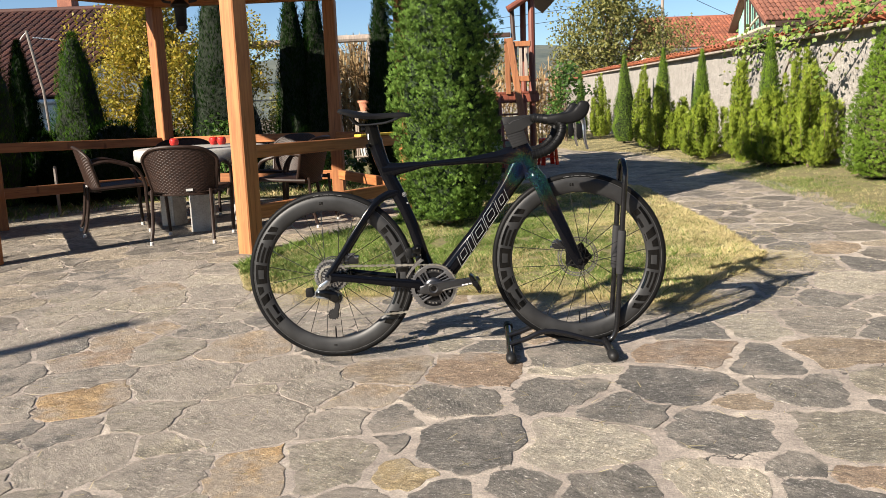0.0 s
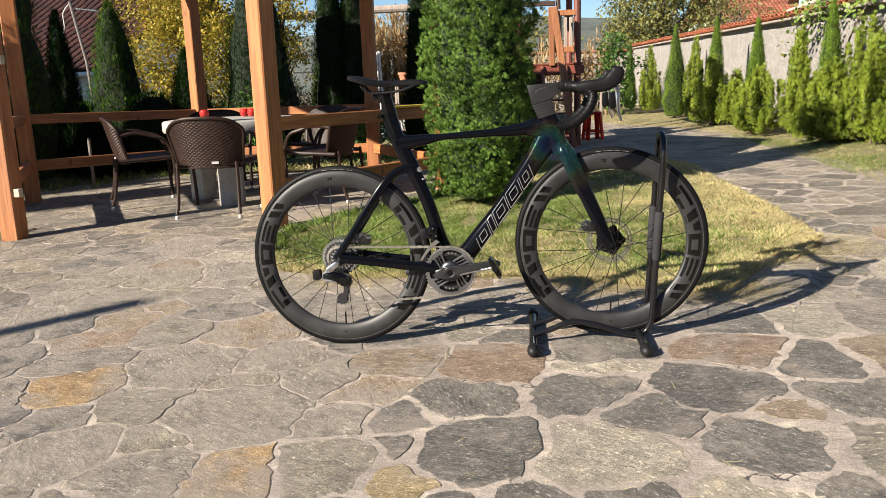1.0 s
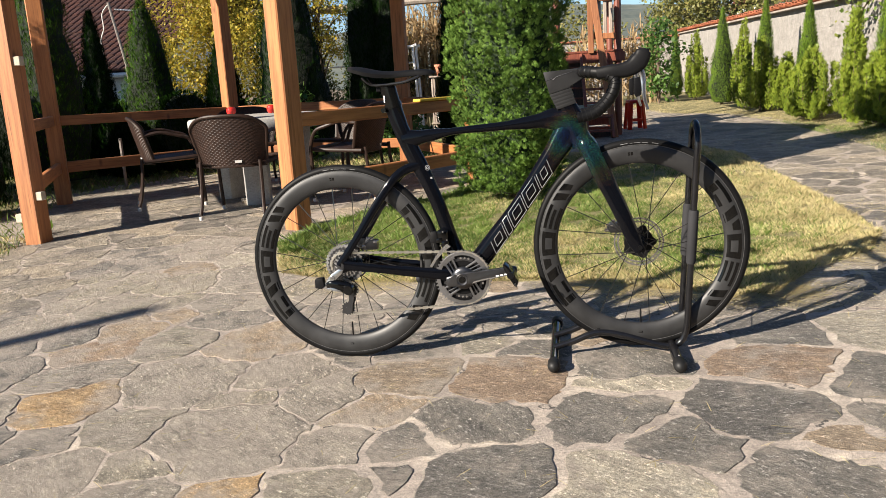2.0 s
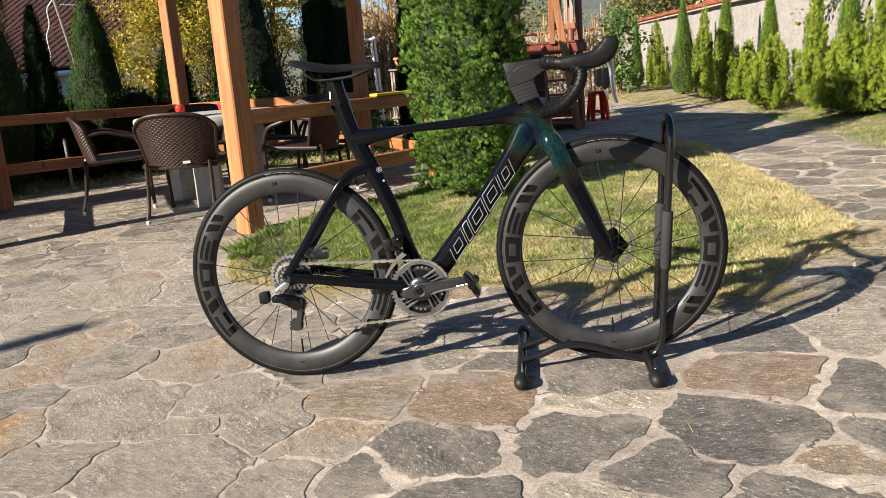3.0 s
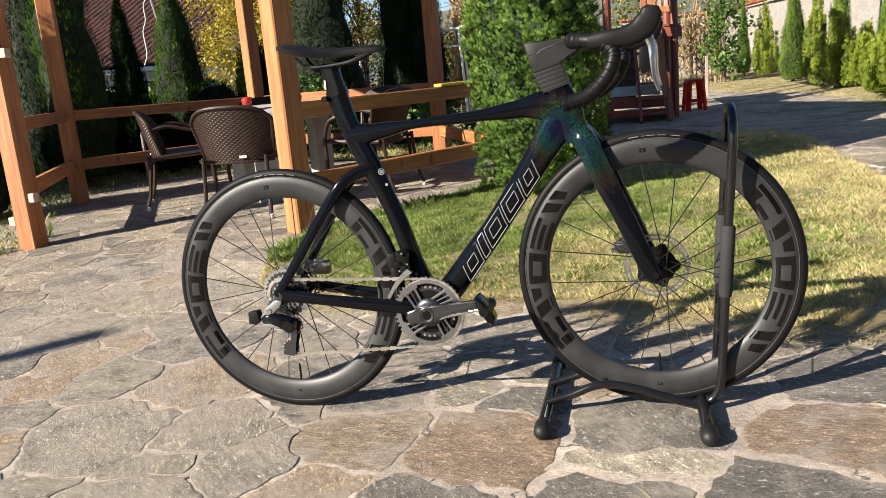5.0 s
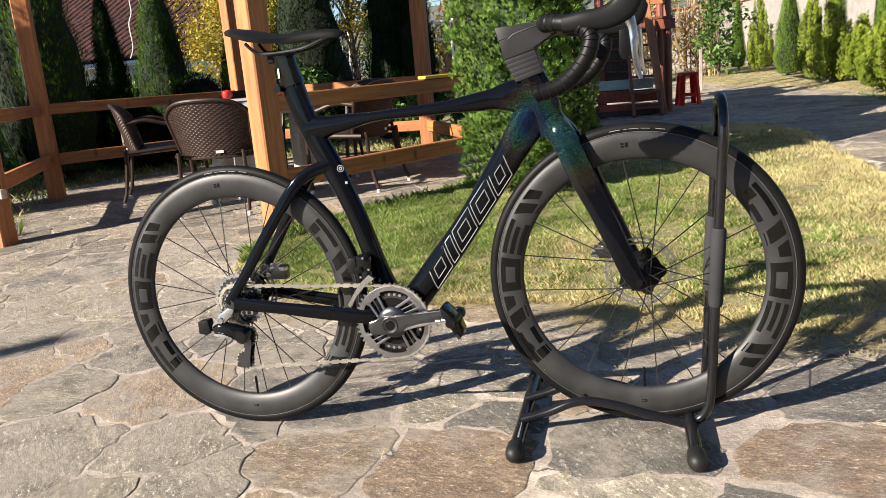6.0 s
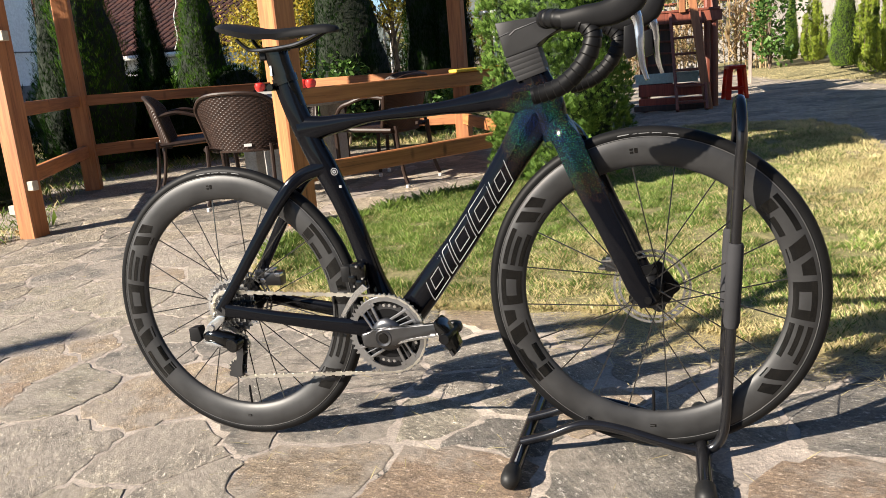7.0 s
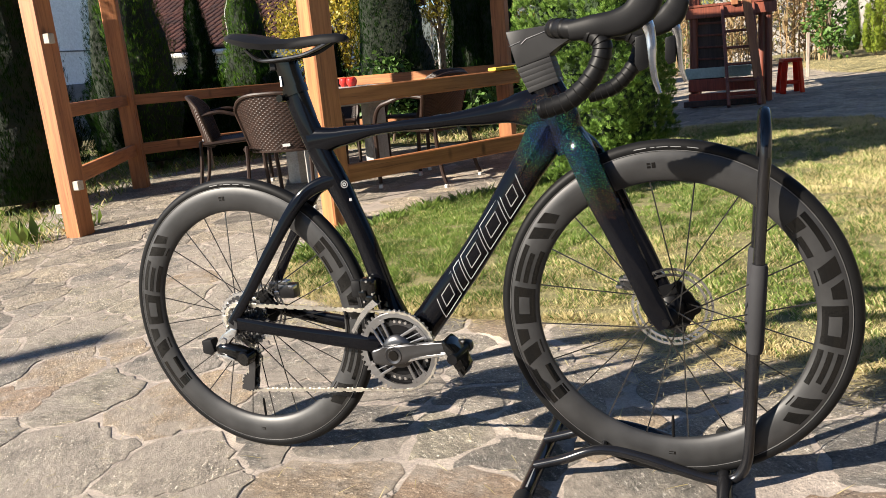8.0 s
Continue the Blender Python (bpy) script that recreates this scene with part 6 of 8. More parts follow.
def wicker_chair(m, label):
    c = thing("wicker_chair", m, label, "chair", "chairs round the table")

    def back_at(u, v):
        w = 2 * u - 1
        ang = w * radians(66)
        flare = 0.24 + 0.045 * v
        top = 0.745 - 0.10 * abs(w) ** 3
        z = 0.375 + (top - 0.375) * v
        p = V(math.sin(ang) * flare * 1.10, -math.cos(ang) * flare * 0.62 - 0.06 * v - 0.03, z)
        n = V(math.sin(ang), -math.cos(ang), 0.1).normalized()
        return p, n

    for side, d in ((1, 0.0), (-1, 0.014)):
        bm = bmesh.new()
        woven(bm, lambda u, v: (back_at(u, v)[0] - back_at(u, v)[1] * d, back_at(u, v)[1] * side), 34, 30, 0.0035)
        part("backrest", bm, M_WICKER, c, "woven brown wicker backrest")
    bm = bmesh.new()
    rim = [back_at(0.0, 0.15)[0]] + [back_at(0.0, v)[0] for v in (0.4, 0.7)] + [back_at(i / 16, 1.0)[0] for i in range(17)] + [back_at(1.0, v)[0] for v in (0.7, 0.4, 0.15)]
    tube(bm, smooth_path(rim, 2), 0.0135, 8)
    tube(bm, [back_at(i / 12, 0.0)[0] for i in range(13)], 0.009, 6)
    part("back_frame", bm, M_CHAIR_TUBE, c)

    def seat_at(u, v):
        x = (2 * u - 1) * (0.245 + 0.015 * v)
        y = -0.17 + 0.41 * v
        return V(x, y, 0.405 + 0.02 * v - 0.018 * (1 - (2 * u - 1) ** 2)), V(0, 0, 1)

    bm = bmesh.new()
    woven(bm, seat_at, 28, 26, 0.003)
    part("seat", bm, M_WICKER, c, "woven brown wicker seat")
    bm = bmesh.new()
    tube(bm, smooth_path([(-0.25, -0.17, 0.395), (-0.262, 0.22, 0.412), (-0.20, 0.25, 0.416), (0.20, 0.25, 0.416), (0.262, 0.22, 0.412), (0.25, -0.17, 0.395)], 4), 0.016, 8)
    part("seat_frame", bm, M_CHAIR_TUBE, c)
    for s in (-1, 1):
        a0 = back_at(0.5 + 0.5 * s, 0.86)[0]
        bm = bmesh.new()
        tube(bm, smooth_path([a0, (0.288 * s, -0.02, 0.625), (0.296 * s, 0.10, 0.595), (0.292 * s, 0.20, 0.555), (0.280 * s, 0.255, 0.44), (0.270 * s, 0.262, 0.30), (0.262 * s, 0.268, 0.035)], 6), 0.0145, 8)
        part("arm", bm, M_CHAIR_TUBE, c)
        bm = bmesh.new()
        tube(bm, smooth_path([(0.225 * s, -0.19, 0.42), (0.228 * s, -0.20, 0.28), (0.232 * s, -0.225, 0.12), (0.240 * s, -0.255, 0.035)], 4), 0.0135, 8)
        leg = part("leg", bm, M_CHAIR_TUBE, c)
        for p in ((0.262 * s, 0.268), (0.240 * s, -0.2555)):
            bm = bmesh.new()
            lathe_z(bm, [(0.010, 0.0), (0.0150, 0.002), (0.0150, 0.024), (0.012, 0.027)], 12, (p[0], p[1], 0))
            part("foot_cap", bm, M_WHITE_PLASTIC, c, "white plastic foot cap")
    p, n = back_at(0.60, 0.10)
    bm = bmesh.new()
    box(bm, 0, 0, 0, 0.05, 0.003, 0.018, 0, Matrix.Translation(p + n * 0.008) @ pose(0, 0, 0, 0, 0, math.degrees(math.atan2(n.x, -n.y))))
    part("tag", bm, M_WHITE_PLASTIC, c, "small pale maker's tag")
    return c


M_WHITE_PLASTIC = gloss("white_plastic", (0.46, 0.45, 0.43), 0.45)
CHAIRS = [(-2.06, 6.17, 2, "brown wicker armchair with its back to the open side"), (-2.97, 6.82, -62, "brown wicker armchair turned towards the table, open ground behind it"),
          (-1.30, 6.75, 78, "brown wicker armchair between the table and the rail"), (-1.62, 7.72, 148, "brown wicker armchair on the far side of the table"), (-2.62, 7.82, 202, "brown wicker armchair pushed in behind the table")]
first = None
for x, y, a, label in CHAIRS:
    if first is None:
        first = wicker_chair(pose(x, y, ground_z(x, y), 0, 0, a), label)
    else:
        tagged(copy_thing(first, pose(x, y, ground_z(x, y), 0, 0, a)), label)

# ---------------------------------------------------------------- play tower, stool
M_GREEN_BOARD = surface("pale_green_board", (0.30, 0.38, 0.33), (0.42, 0.50, 0.45), 6, 0.5, grain=40)
M_RED_PLASTIC = leaf_mat("red_plastic", (0.72, 0.035, 0.012), (0.80, 0.045, 0.016), 0.35, 0.35, spec=0.4)
M_WHITE_PIPE = gloss("white_painted_pipe", (0.72, 0.70, 0.66), 0.45)
M_TERRACOTTA = surface("terracotta", (0.38, 0.14, 0.08), (0.50, 0.21, 0.12), 10, 0.8, grain=50)
M_IRON = gloss("black_iron", (0.02, 0.018, 0.016), 0.5, 0.6)
M_GALV = gloss("galvanised_pipe", (0.42, 0.43, 0.45), 0.4, 0.8)
M_GALV_DULL = surface("dull_weathered_zinc", (0.11, 0.095, 0.085), (0.20, 0.175, 0.155), 14, 0.6, grain=90, bumps=0.2)


def timber(name, a, b, w, h, material, parent, label="", up=(0, 0, 1), bevel=0.006):
    bm = bmesh.new()
    beam(bm, a, b, w, h, bevel, up)
    return part(name, bm, material, parent, label)


def play_tower():
    g = thing("play_tower", Matrix(), "red-brown wooden children's play tower with a ladder", "play tower")
    z0 = ground_z(0.8, 11.0)
    for x, y, top in ((1.10, 10.75, 2.75), (0.36, 10.75, 2.55), (1.10, 12.1, 2.75), (0.36, 12.1, 2.55)):
        bm = bmesh.new()
        tube(bm, [(x, y, z0 - 0.05), (x, y, (z0 + top) / 2), (x, y, top)], 0.045, 10)
        part("post", bm, M_RED_WOOD, g)
    # platform and its joists
    for k in range(9):
        timber("floor_board", (0.30, 10.74 + 0.16 * k, 1.27), (1.16, 10.74 + 0.16 * k, 1.27), 0.15, 0.028, M_RED_WOOD, g)
    timber("joist", (0.28, 10.69, 1.20), (1.18, 10.69, 1.20), 0.04, 0.11, M_RED_WOOD, g)
    timber("joist", (0.28, 12.15, 1.20), (1.18, 12.15, 1.20), 0.04, 0.11, M_RED_WOOD, g)
    # balustrade
    for x0, x1, z in ((0.80, 1.08, 1.90), (0.80, 1.08, 1.45)):
        timber("rail", (x0, 10.72, z), (x1, 10.72, z), 0.03, 0.07, M_ORANGE_WOOD, g)
    for k in range(3):
        timber("baluster", (0.88 + 0.07 * k, 10.74, 1.47), (0.88 + 0.07 * k, 10.74, 1.88), 0.045, 0.018, M_GREY_LOG, g, up=(0, 1, 0))
    timber("upright", (0.775, 10.66, 1.25), (0.765, 10.66, 1.97), 0.07, 0.045, M_ORANGE_WOOD, g, up=(0, 1, 0))
    timber("handrail", (0.79, 10.50, 1.96), (1.03, 10.40, 0.22), 0.085, 0.045, M_ORANGE_WOOD, g, "slanting orange-brown stair rail", up=(0, 1, 0))
    # stair: two strings with treads
    for x in (0.68, 0.98):
        timber("string", (x - 0.03, 10.70, 1.24), (x + 0.03, 10.36, z0 + 0.0), 0.035, 0.12, M_RED_WOOD, g, up=(0, 1, 0))
    for k in range(6):
        f = (k + 0.5) / 6
        timber("tread", (0.68 - 0.02 + 0.04 * f, 10.68 - 0.32 * f, 1.24 - 1.0 * f), (0.99 - 0.02 + 0.04 * f, 10.68 - 0.32 * f, 1.24 - 1.0 * f), 0.12, 0.026, M_RED_WOOD, g)
    # climbing wall behind, with slats
    bm = bmesh.new()
    box(bm, 0.50, 10.80, 0.85, 0.34, 0.03, 0.72, 0.004, pose(0, 0, 0))
    part("climbing_wall", bm, M_RED_DARK, g, "dark climbing wall")
    for k in range(6):
        timber("slat", (0.33, 10.77, 0.60 + 0.125 * k), (0.68, 10.77, 0.585 + 0.125 * k), 0.03, 0.022, M_RED_WOOD, g)
    # low box with a pale green top
    bm = bmesh.new()
    box(bm, 0.62, 10.90, 0.600, 0.74, 0.46, 0.03, 0.006, pose(0, 0, 0))
    box(bm, 0.60, 10.665, 0.575, 0.66, 0.02, 0.11, 0.004)
    part("bench_board", bm, M_GREEN_BOARD, g, "pale green board")
    for k in range(2):
        timber("side_board", (0.30, 10.66, 0.45 - 0.15 * k), (1.06, 10.66, 0.44 - 0.15 * k), 0.025, 0.13, M_RED_PAINT, g)
    timber("sill", (0.25, 10.62, z0 + 0.03), (1.08, 10.62, z0 + 0.03), 0.08, 0.06, M_RED_DARK, g)
    # upper beams and roof
    timber("roof_beam", (-0.1, 10.72, 2.02), (0.82, 10.72, 2.02), 0.05, 0.06, M_RED_DARK, g)
    bm = bmesh.new()
    tube(bm, [(0.86, 10.74, 1.95), (0.84, 10.74, 2.40)], 0.03, 8)
    part("roof_post", bm, M_RED_DARK, g)
    bm = bmesh.new()
    tube(bm, [(0.78, 10.66, 2.33), (1.02, 10.66, 2.47), (1.25, 10.66, 2.72)], 0.045, 10)
    part("roof_log", bm, M_RED_WOOD, g)
    for s in (-1, 1):
        bm = bmesh.new()
        box(bm, 0, 0, 0, 0.85, 1.8, 0.03, 0.004, pose(0.73 + 0.36 * s, 11.4, 2.72, 0, 38 * s, 0))
        part("roof", bm, M_RED_DARK, g, "dark brown pitched roof")


M_RED_PAINT = wood_mat("bright_red_painted_wood", (0.20, 0.030, 0.016), (0.36, 0.062, 0.03), 0.5, knots=False)
M_RED_DARK = wood_mat("dark_brown_wood", (0.028, 0.014, 0.010), (0.065, 0.034, 0.024), 0.6, knots=False)
play_tower()


def stool():
    x, y = 1.37, 11.45
    s = thing("stool", pose(x, y, ground_z(x, y), 0, 0, 12), "small red plastic stool beside the play tower", "stool")
    bm = bmesh.new()
    box(bm, 0, 0, 0.365, 0.20, 0.20, 0.040, 0.014, None, 2)
    part("seat", bm, M_RED_PLASTIC, s)
    for a in (-1, 1):
        for b in (-1, 1):
            bm = bmesh.new()
            beam(bm, (0.078 * a, 0.078 * b, 0.35), (0.105 * a, 0.105 * b, 0.0), 0.064, 0.028, 0.006, up=(a, b, 0))
            part("leg", bm, M_RED_PLASTIC, s)
    for a in range(4):
        bm = bmesh.new()
        box(bm, 0, 0.093, 0.12, 0.18, 0.014, 0.03, 0.003, pose(0, 0, 0, 0, 0, 90 * a))
        part("stretcher", bm, M_RED_PLASTIC, s)


stool()


def garden_stake(x, y, h, w, material, label, name="garden_stake", category="stake"):
    t = thing(name, pose(x, y, ground_z(x, y)), label, category)
    timber("stake", (0, 0, -0.05), (0, 0, h), w, w, material, t)


garden_stake(1.78, 14.0, 0.60, 0.045, M_GREY_LOG, "short weathered wooden stake in the dry grass")
garden_stake(-4.14, 8.2, 0.52, 0.028, M_GALV_DULL, "grey metal garden peg behind the rail")
garden_stake(-8.14, -1.52, 4.80, 0.10, M_TIMBER, "tall wooden pole standing at the edge of the yard", "wooden_pole", "pole")


# ---------------------------------------------------------------- broadleaf trees, shrubs, vines
LEAF = [(0, 0, 0), (0.34, 0.05, 0.45), (0, 0.0, 1.0), (-0.34, 0.05, 0.45)]
LEAF_F = [(0, 1, 2), (0, 2, 3)]
BLADE = [(-0.06, 0, 0), (0.06, 0, 0), (0.07, 0.10, 0.55), (-0.07, 0.10, 0.55), (0.0, 0.45, 0.95)]
BLADE_F = [(0, 1, 2), (0, 2, 3), (3, 2, 4)]


def broadleaf(name, x, y, low, high, width, n, size, leaf, seed, label, category="tree", depth=None, clumps=16, trunk=0.06, group=""):
    """Trunk, limbs and a crown of leaves gathered in uneven clumps round the limbs' ends."""
    r = random.Random(seed)
    z0 = ground_z(x, y)
    t = thing(name, pose(x, y, z0), label, category, group)
    low, high = low - z0, high - z0
    depth = depth or width
    bm = bmesh.new()
    tube(bm, [(0, 0, -0.05), (0.03, 0.02, low * 0.6), (-0.02, 0, (low + high) / 2)], trunk, 8, taper=lambda f: 1 - 0.55 * f)
    tips = []
    for k in range(clumps):
        a = 2.4 * k + r.uniform(-0.4, 0.4)
        f = (k + 0.5) / clumps
        rr = (0.25 + 0.75 * r.random() ** 0.6) * (1 - 0.75 * abs(2 * f - 0.85) ** 2.2)
        tip = V(0.5 * width * rr * math.cos(a), 0.5 * depth * rr * math.sin(a), low + (high - low) * f)
        start = V(0, 0, max(low * 0.5, tip.z - 0.45 * (high - low)))
        mid = (start + tip) / 2 + V(0, 0, 0.08 * (high - low))
        tube(bm, smooth_path([start, mid, tip], 4), trunk * 0.42, 5, taper=lambda q: 1 - 0.8 * q)
        tips.append((tip, r.uniform(0.16, 0.30) * min(width, (high - low) * 1.2)))
    part("trunk", bm, M_BARK, t)
    P_, X, Z, S = [], [], [], []
    for k in range(n):
        c, R = tips[r.randrange(len(tips))]
        d = V(r.gauss(0, 1), r.gauss(0, 1), r.gauss(0, 0.8))
        d = d.normalized() * R * r.random() ** 0.45
        P_.append(c + d)
        X.append((r.gauss(0, 1), r.gauss(0, 1), r.gauss(0, 0.5)))
        Z.append((r.gauss(0, 0.8), r.gauss(0, 0.8), r.uniform(-1.0, 0.6)))
        S.append(size * r.uniform(0.6, 1.3))
    scatter("crown", LEAF, LEAF_F, P_, X, Z, S, leaf, t)
    return t


for x, y, high, wide, seed in ((-5.1, 19.0, 1.55, 1.5, 31), (-4.2, 19.6, 1.50, 1.4, 32), (-3.3, 20.2, 1.6, 1.3, 33)):
    broadleaf("shrub", x, y, 0.1, high, wide, 2600, 0.075, M_OLIVE_LEAF, seed, "brownish olive shrub in the garden behind the swing frame", "shrub", clumps=14, trunk=0.03, group="shrubs behind the swing frame")
broadleaf("fruit_tree", -4.85, 13.0, 1.0, 3.0, 1.9, 18000, 0.056, M_YELLOW_LEAF, 3, "fruit tree in yellow autumn leaf behind the gazebo", clumps=26)
broadleaf("fruit_tree", -3.55, 13.8, 1.55, 2.75, 1.1, 3600, 0.056, M_YELLOW_LEAF, 8, "small fruit tree in yellow autumn leaf", clumps=16)
broadleaf("fruit_tree", -2.75, 15.2, 0.9, 2.0, 1.2, 1500, 0.06, M_YELLOW_LEAF, 12, "young fruit tree with yellow leaves", clumps=12)
broadleaf("walnut_tree", 4.9, 25.5, 1.5, 4.3, 3.6, 15000, 0.105, M_OLIVE_LEAF, 4, "wide tree with olive-brown autumn leaves beyond the wall", clumps=34, trunk=0.12)
broadleaf("bare_tree", 6.6, 23.5, 1.5, 3.3, 1.8, 1500, 0.075, M_OLIVE_LEAF, 5, "thin half-bare tree beyond the wall", clumps=20)
broadleaf("bare_tree", 5.8, 22.5, 1.4, 3.1, 1.6, 1700, 0.075, M_OLIVE_LEAF, 15, "thin half-bare tree beyond the wall", clumps=18)
broadleaf("tall_shrub", 2.45, 17.6, 0.5, 1.9, 0.9, 1500, 0.09, M_GREEN_LEAF, 6, "loose green shrub at the far end of the wall", "shrub", clumps=14, trunk=0.03)
broadleaf("tall_shrub", 1.2, 24.0, 0.5, 2.6, 3.2, 2200, 0.12, M_OLIVE_LEAF, 7, "brownish hedge shrub far behind the tower", "shrub", clumps=18, trunk=0.04)
broadleaf("tall_shrub", -0.7, 19.0, 0.4, 2.9, 1.6, 1600, 0.11, M_GREEN_LEAF, 17, "tall green shrub behind the log frame", "shrub", clumps=14, trunk=0.03)
broadleaf("shrub", -5.35, 7.2, 0.5, 1.7, 0.7, 260, 0.075, M_GREEN_LEAF, 9, "thin-leaved shrub outside the gazebo", "shrub", clumps=9, trunk=0.02)
broadleaf("shrub", -3.95, 11.0, 0.3, 0.9, 0.9, 900, 0.08, M_GREEN_LEAF, 10, "low green shrub between the thujas", "shrub", clumps=10, trunk=0.02)
broadleaf("shrub", -1.45, 9.75, 0.25, 0.75, 0.9, 800, 0.07, M_GREEN_LEAF, 13, "low green shrub behind the gazebo rail", "shrub", clumps=10, trunk=0.02)
broadleaf("shrub", -2.75, 9.55, 0.35, 1.05, 0.9, 900, 0.07, M_GREEN_LEAF, 14, "low green shrub behind the gazebo rail", "shrub", clumps=10, trunk=0.02)
broadleaf("shrub", -6.4, 12.0, 0.2, 1.0, 1.8, 1500, 0.08, M_GREEN_LEAF, 16, "dark green shrub along the garden edge", "shrub", clumps=12, trunk=0.02)


def dry_plants(x, y, w, d, h, n, seed, label):
    """A stand of dried maize: canes and long hanging leaves."""
    r = random.Random(seed)
    t = thing("dry_maize", pose(x, y, ground_z(x, y)), label, "plants")
    bm = bmesh.new()
    P_, X, Z, S = [], [], [], []
    for k in range(n):
        px, py, ph = r.uniform(-w / 2, w / 2), r.uniform(-d / 2, d / 2), h * r.uniform(0.7, 1.05)
        lx, ly = r.gauss(0, 0.06), r.gauss(0, 0.06)
        tube(bm, [(px, py, 0), (px + lx, py + ly, ph)], 0.010, 5)
        for q in range(26):
            f = r.uniform(0.15, 1.0)
            a = r.uniform(0, 6.283)
            P_.append((px + lx * f, py + ly * f, ph * f))
            X.append((-math.sin(a), math.cos(a), 0))
            Z.append((math.cos(a) * 0.8, math.sin(a) * 0.8, r.uniform(-1.0, 0.7)))
            S.append(r.uniform(0.16, 0.36))
    part("cane", bm, M_DRY_LEAF, t)["kind"] = "stuff"
    scatter("leaves", BLADE, BLADE_F, P_, X, Z, S, M_DRY_LEAF, t)["kind"] = "stuff"


dry_plants(-1.85, 15.4, 1.05, 0.7, 2.3, 90, 1, "stand of dried maize behind the log frame")
dry_plants(1.75, 18.5, 1.6, 0.8, 1.75, 40, 2, "stand of dried maize beyond the play tower")
dry_plants(0.4, 18.0, 1.2, 0.8, 1.3, 22, 3, "stand of dried maize beyond the play tower")


def wall_vine():
    r = random.Random(21)
    t = thing("grape_vine", Matrix(), "grape vine with light green and yellowing leaves trailing over the wall", "vine")
    bm = bmesh.new()
    stems = [[(4.0, 5.2, 1.90), (4.05, 6.6, 1.96), (4.02, 7.6, 1.92), (4.0, 8.6, 1.90), (3.98, 9.6, 1.80), (3.95, 10.4, 1.82)], [(4.0, 7.6, 1.92), (3.92, 7.9, 1.7), (3.88, 8.2, 1.45), (3.86, 8.35, 1.3)],
             [(4.0, 8.7, 1.90), (3.88, 9.0, 1.7), (3.82, 9.2, 1.4), (3.80, 9.3, 1.1)], [(3.97, 10.3, 1.82), (3.90, 10.6, 1.6), (3.85, 10.9, 1.35)], [(4.0, 6.4, 1.94), (3.9, 6.8, 1.75), (3.86, 7.2, 1.5)], [(3.97, 10.4, 1.82), (3.95, 11.3, 1.78)]]
    P_, X, Z, S = [], [], [], []
    for k, s in enumerate(stems):
        p = smooth_path(s, 8)
        tube(bm, p, 0.010, 6)
        for q in range(900 if k == 0 else 110):
            c = p[r.randrange(len(p))]
            P_.append((c.x + r.gauss(-0.02, 0.10), c.y + r.gauss(0, 0.10), c.z + r.gauss(0.0, 0.09)))
            X.append((r.gauss(0, 0.4), r.gauss(0, 1), r.gauss(0, 0.4)))
            Z.append((r.gauss(-0.5, 0.4), r.gauss(0, 0.5), r.uniform(-1.2, 0.3)))
            S.append(r.uniform(0.03, 0.062))
    part("stem", bm, M_BARK, t)
    VL = [(0, 0, 0), (0.42, 0.04, 0.12), (0.55, 0.06, 0.52), (0.25, 0.0, 0.62), (0, 0.05, 1.0), (-0.25, 0.0, 0.62), (-0.55, 0.06, 0.52), (-0.42, 0.04, 0.12)]
    scatter("leaves", VL, [(0, 1, 2), (0, 2, 3), (0, 3, 4), (0, 4, 5), (0, 5, 6), (0, 6, 7)], P_, X, Z, S, M_VINE_LEAF, t)["kind"] = "stuff"


wall_vine()


def weeds(x, y, seed, n, h, label):
    r = random.Random(seed)
    P_, X, Z, S = [], [], [], []
    for k in range(n):
        a = r.uniform(0, 6.283)
        P_.append((r.gauss(0, 0.05), r.gauss(0, 0.05), 0.0))
        X.append((-math.sin(a), math.cos(a), 0))
        Z.append((math.cos(a) * 0.8, math.sin(a) * 0.8, 1.0))
        S.append(h * r.uniform(0.5, 1.2))
    t = thing("weed", pose(x, y, ground_z(x, y) + 0.002), label, "plant")
    scatter("leaves", [(-0.05, 0, 0), (0.05, 0, 0), (0.16, 0.08, 0.5), (-0.16, 0.08, 0.5), (0.0, 0.32, 0.95)], BLADE_F, P_, X, Z, S, M_GRASS, t)["kind"] = "stuff"


weeds(-3.62, 5.35, 1, 26, 0.16, "broad-leaved green weed at the foot of a gazebo post")
weeds(-3.50, 5.75, 2, 16, 0.12, "broad-leaved green weed at the paving's edge")
weeds(-3.95, 5.05, 3, 18, 0.14, "broad-leaved green weed in the grass")


# ---------------------------------------------------------------- log frame, pots, pipes, antenna, lantern
def log_frame():
    g = thing("log_frame", Matrix(), "weathered log frame of posts and a cross beam", "frame")
    for x in (-1.36, -4.6):
        bm = bmesh.new()
        tube(bm, [(x, 14.0, ground_z(x, 14) - 0.05), (x + 0.02, 14.0, 1.4), (x, 14.0, 2.36)], 0.065, 10)
        part("post", bm, M_GREY_LOG, g)
    bm = bmesh.new()
    tube(bm, smooth_path([(-4.8, 14.0, 2.33), (-3.4, 14.02, 2.29), (-2.2, 14.0, 2.33), (-1.2, 14.0, 2.34)], 5), 0.065, 10)
    part("cross_beam", bm, M_GREY_LOG, g)
    bm = bmesh.new()
    tube(bm, [(-1.15, 14.35, ground_z(-1.2, 14)), (-1.18, 14.3, 2.25)], 0.05, 8)
    part("brace", bm, M_RED_WOOD, g)


log_frame()


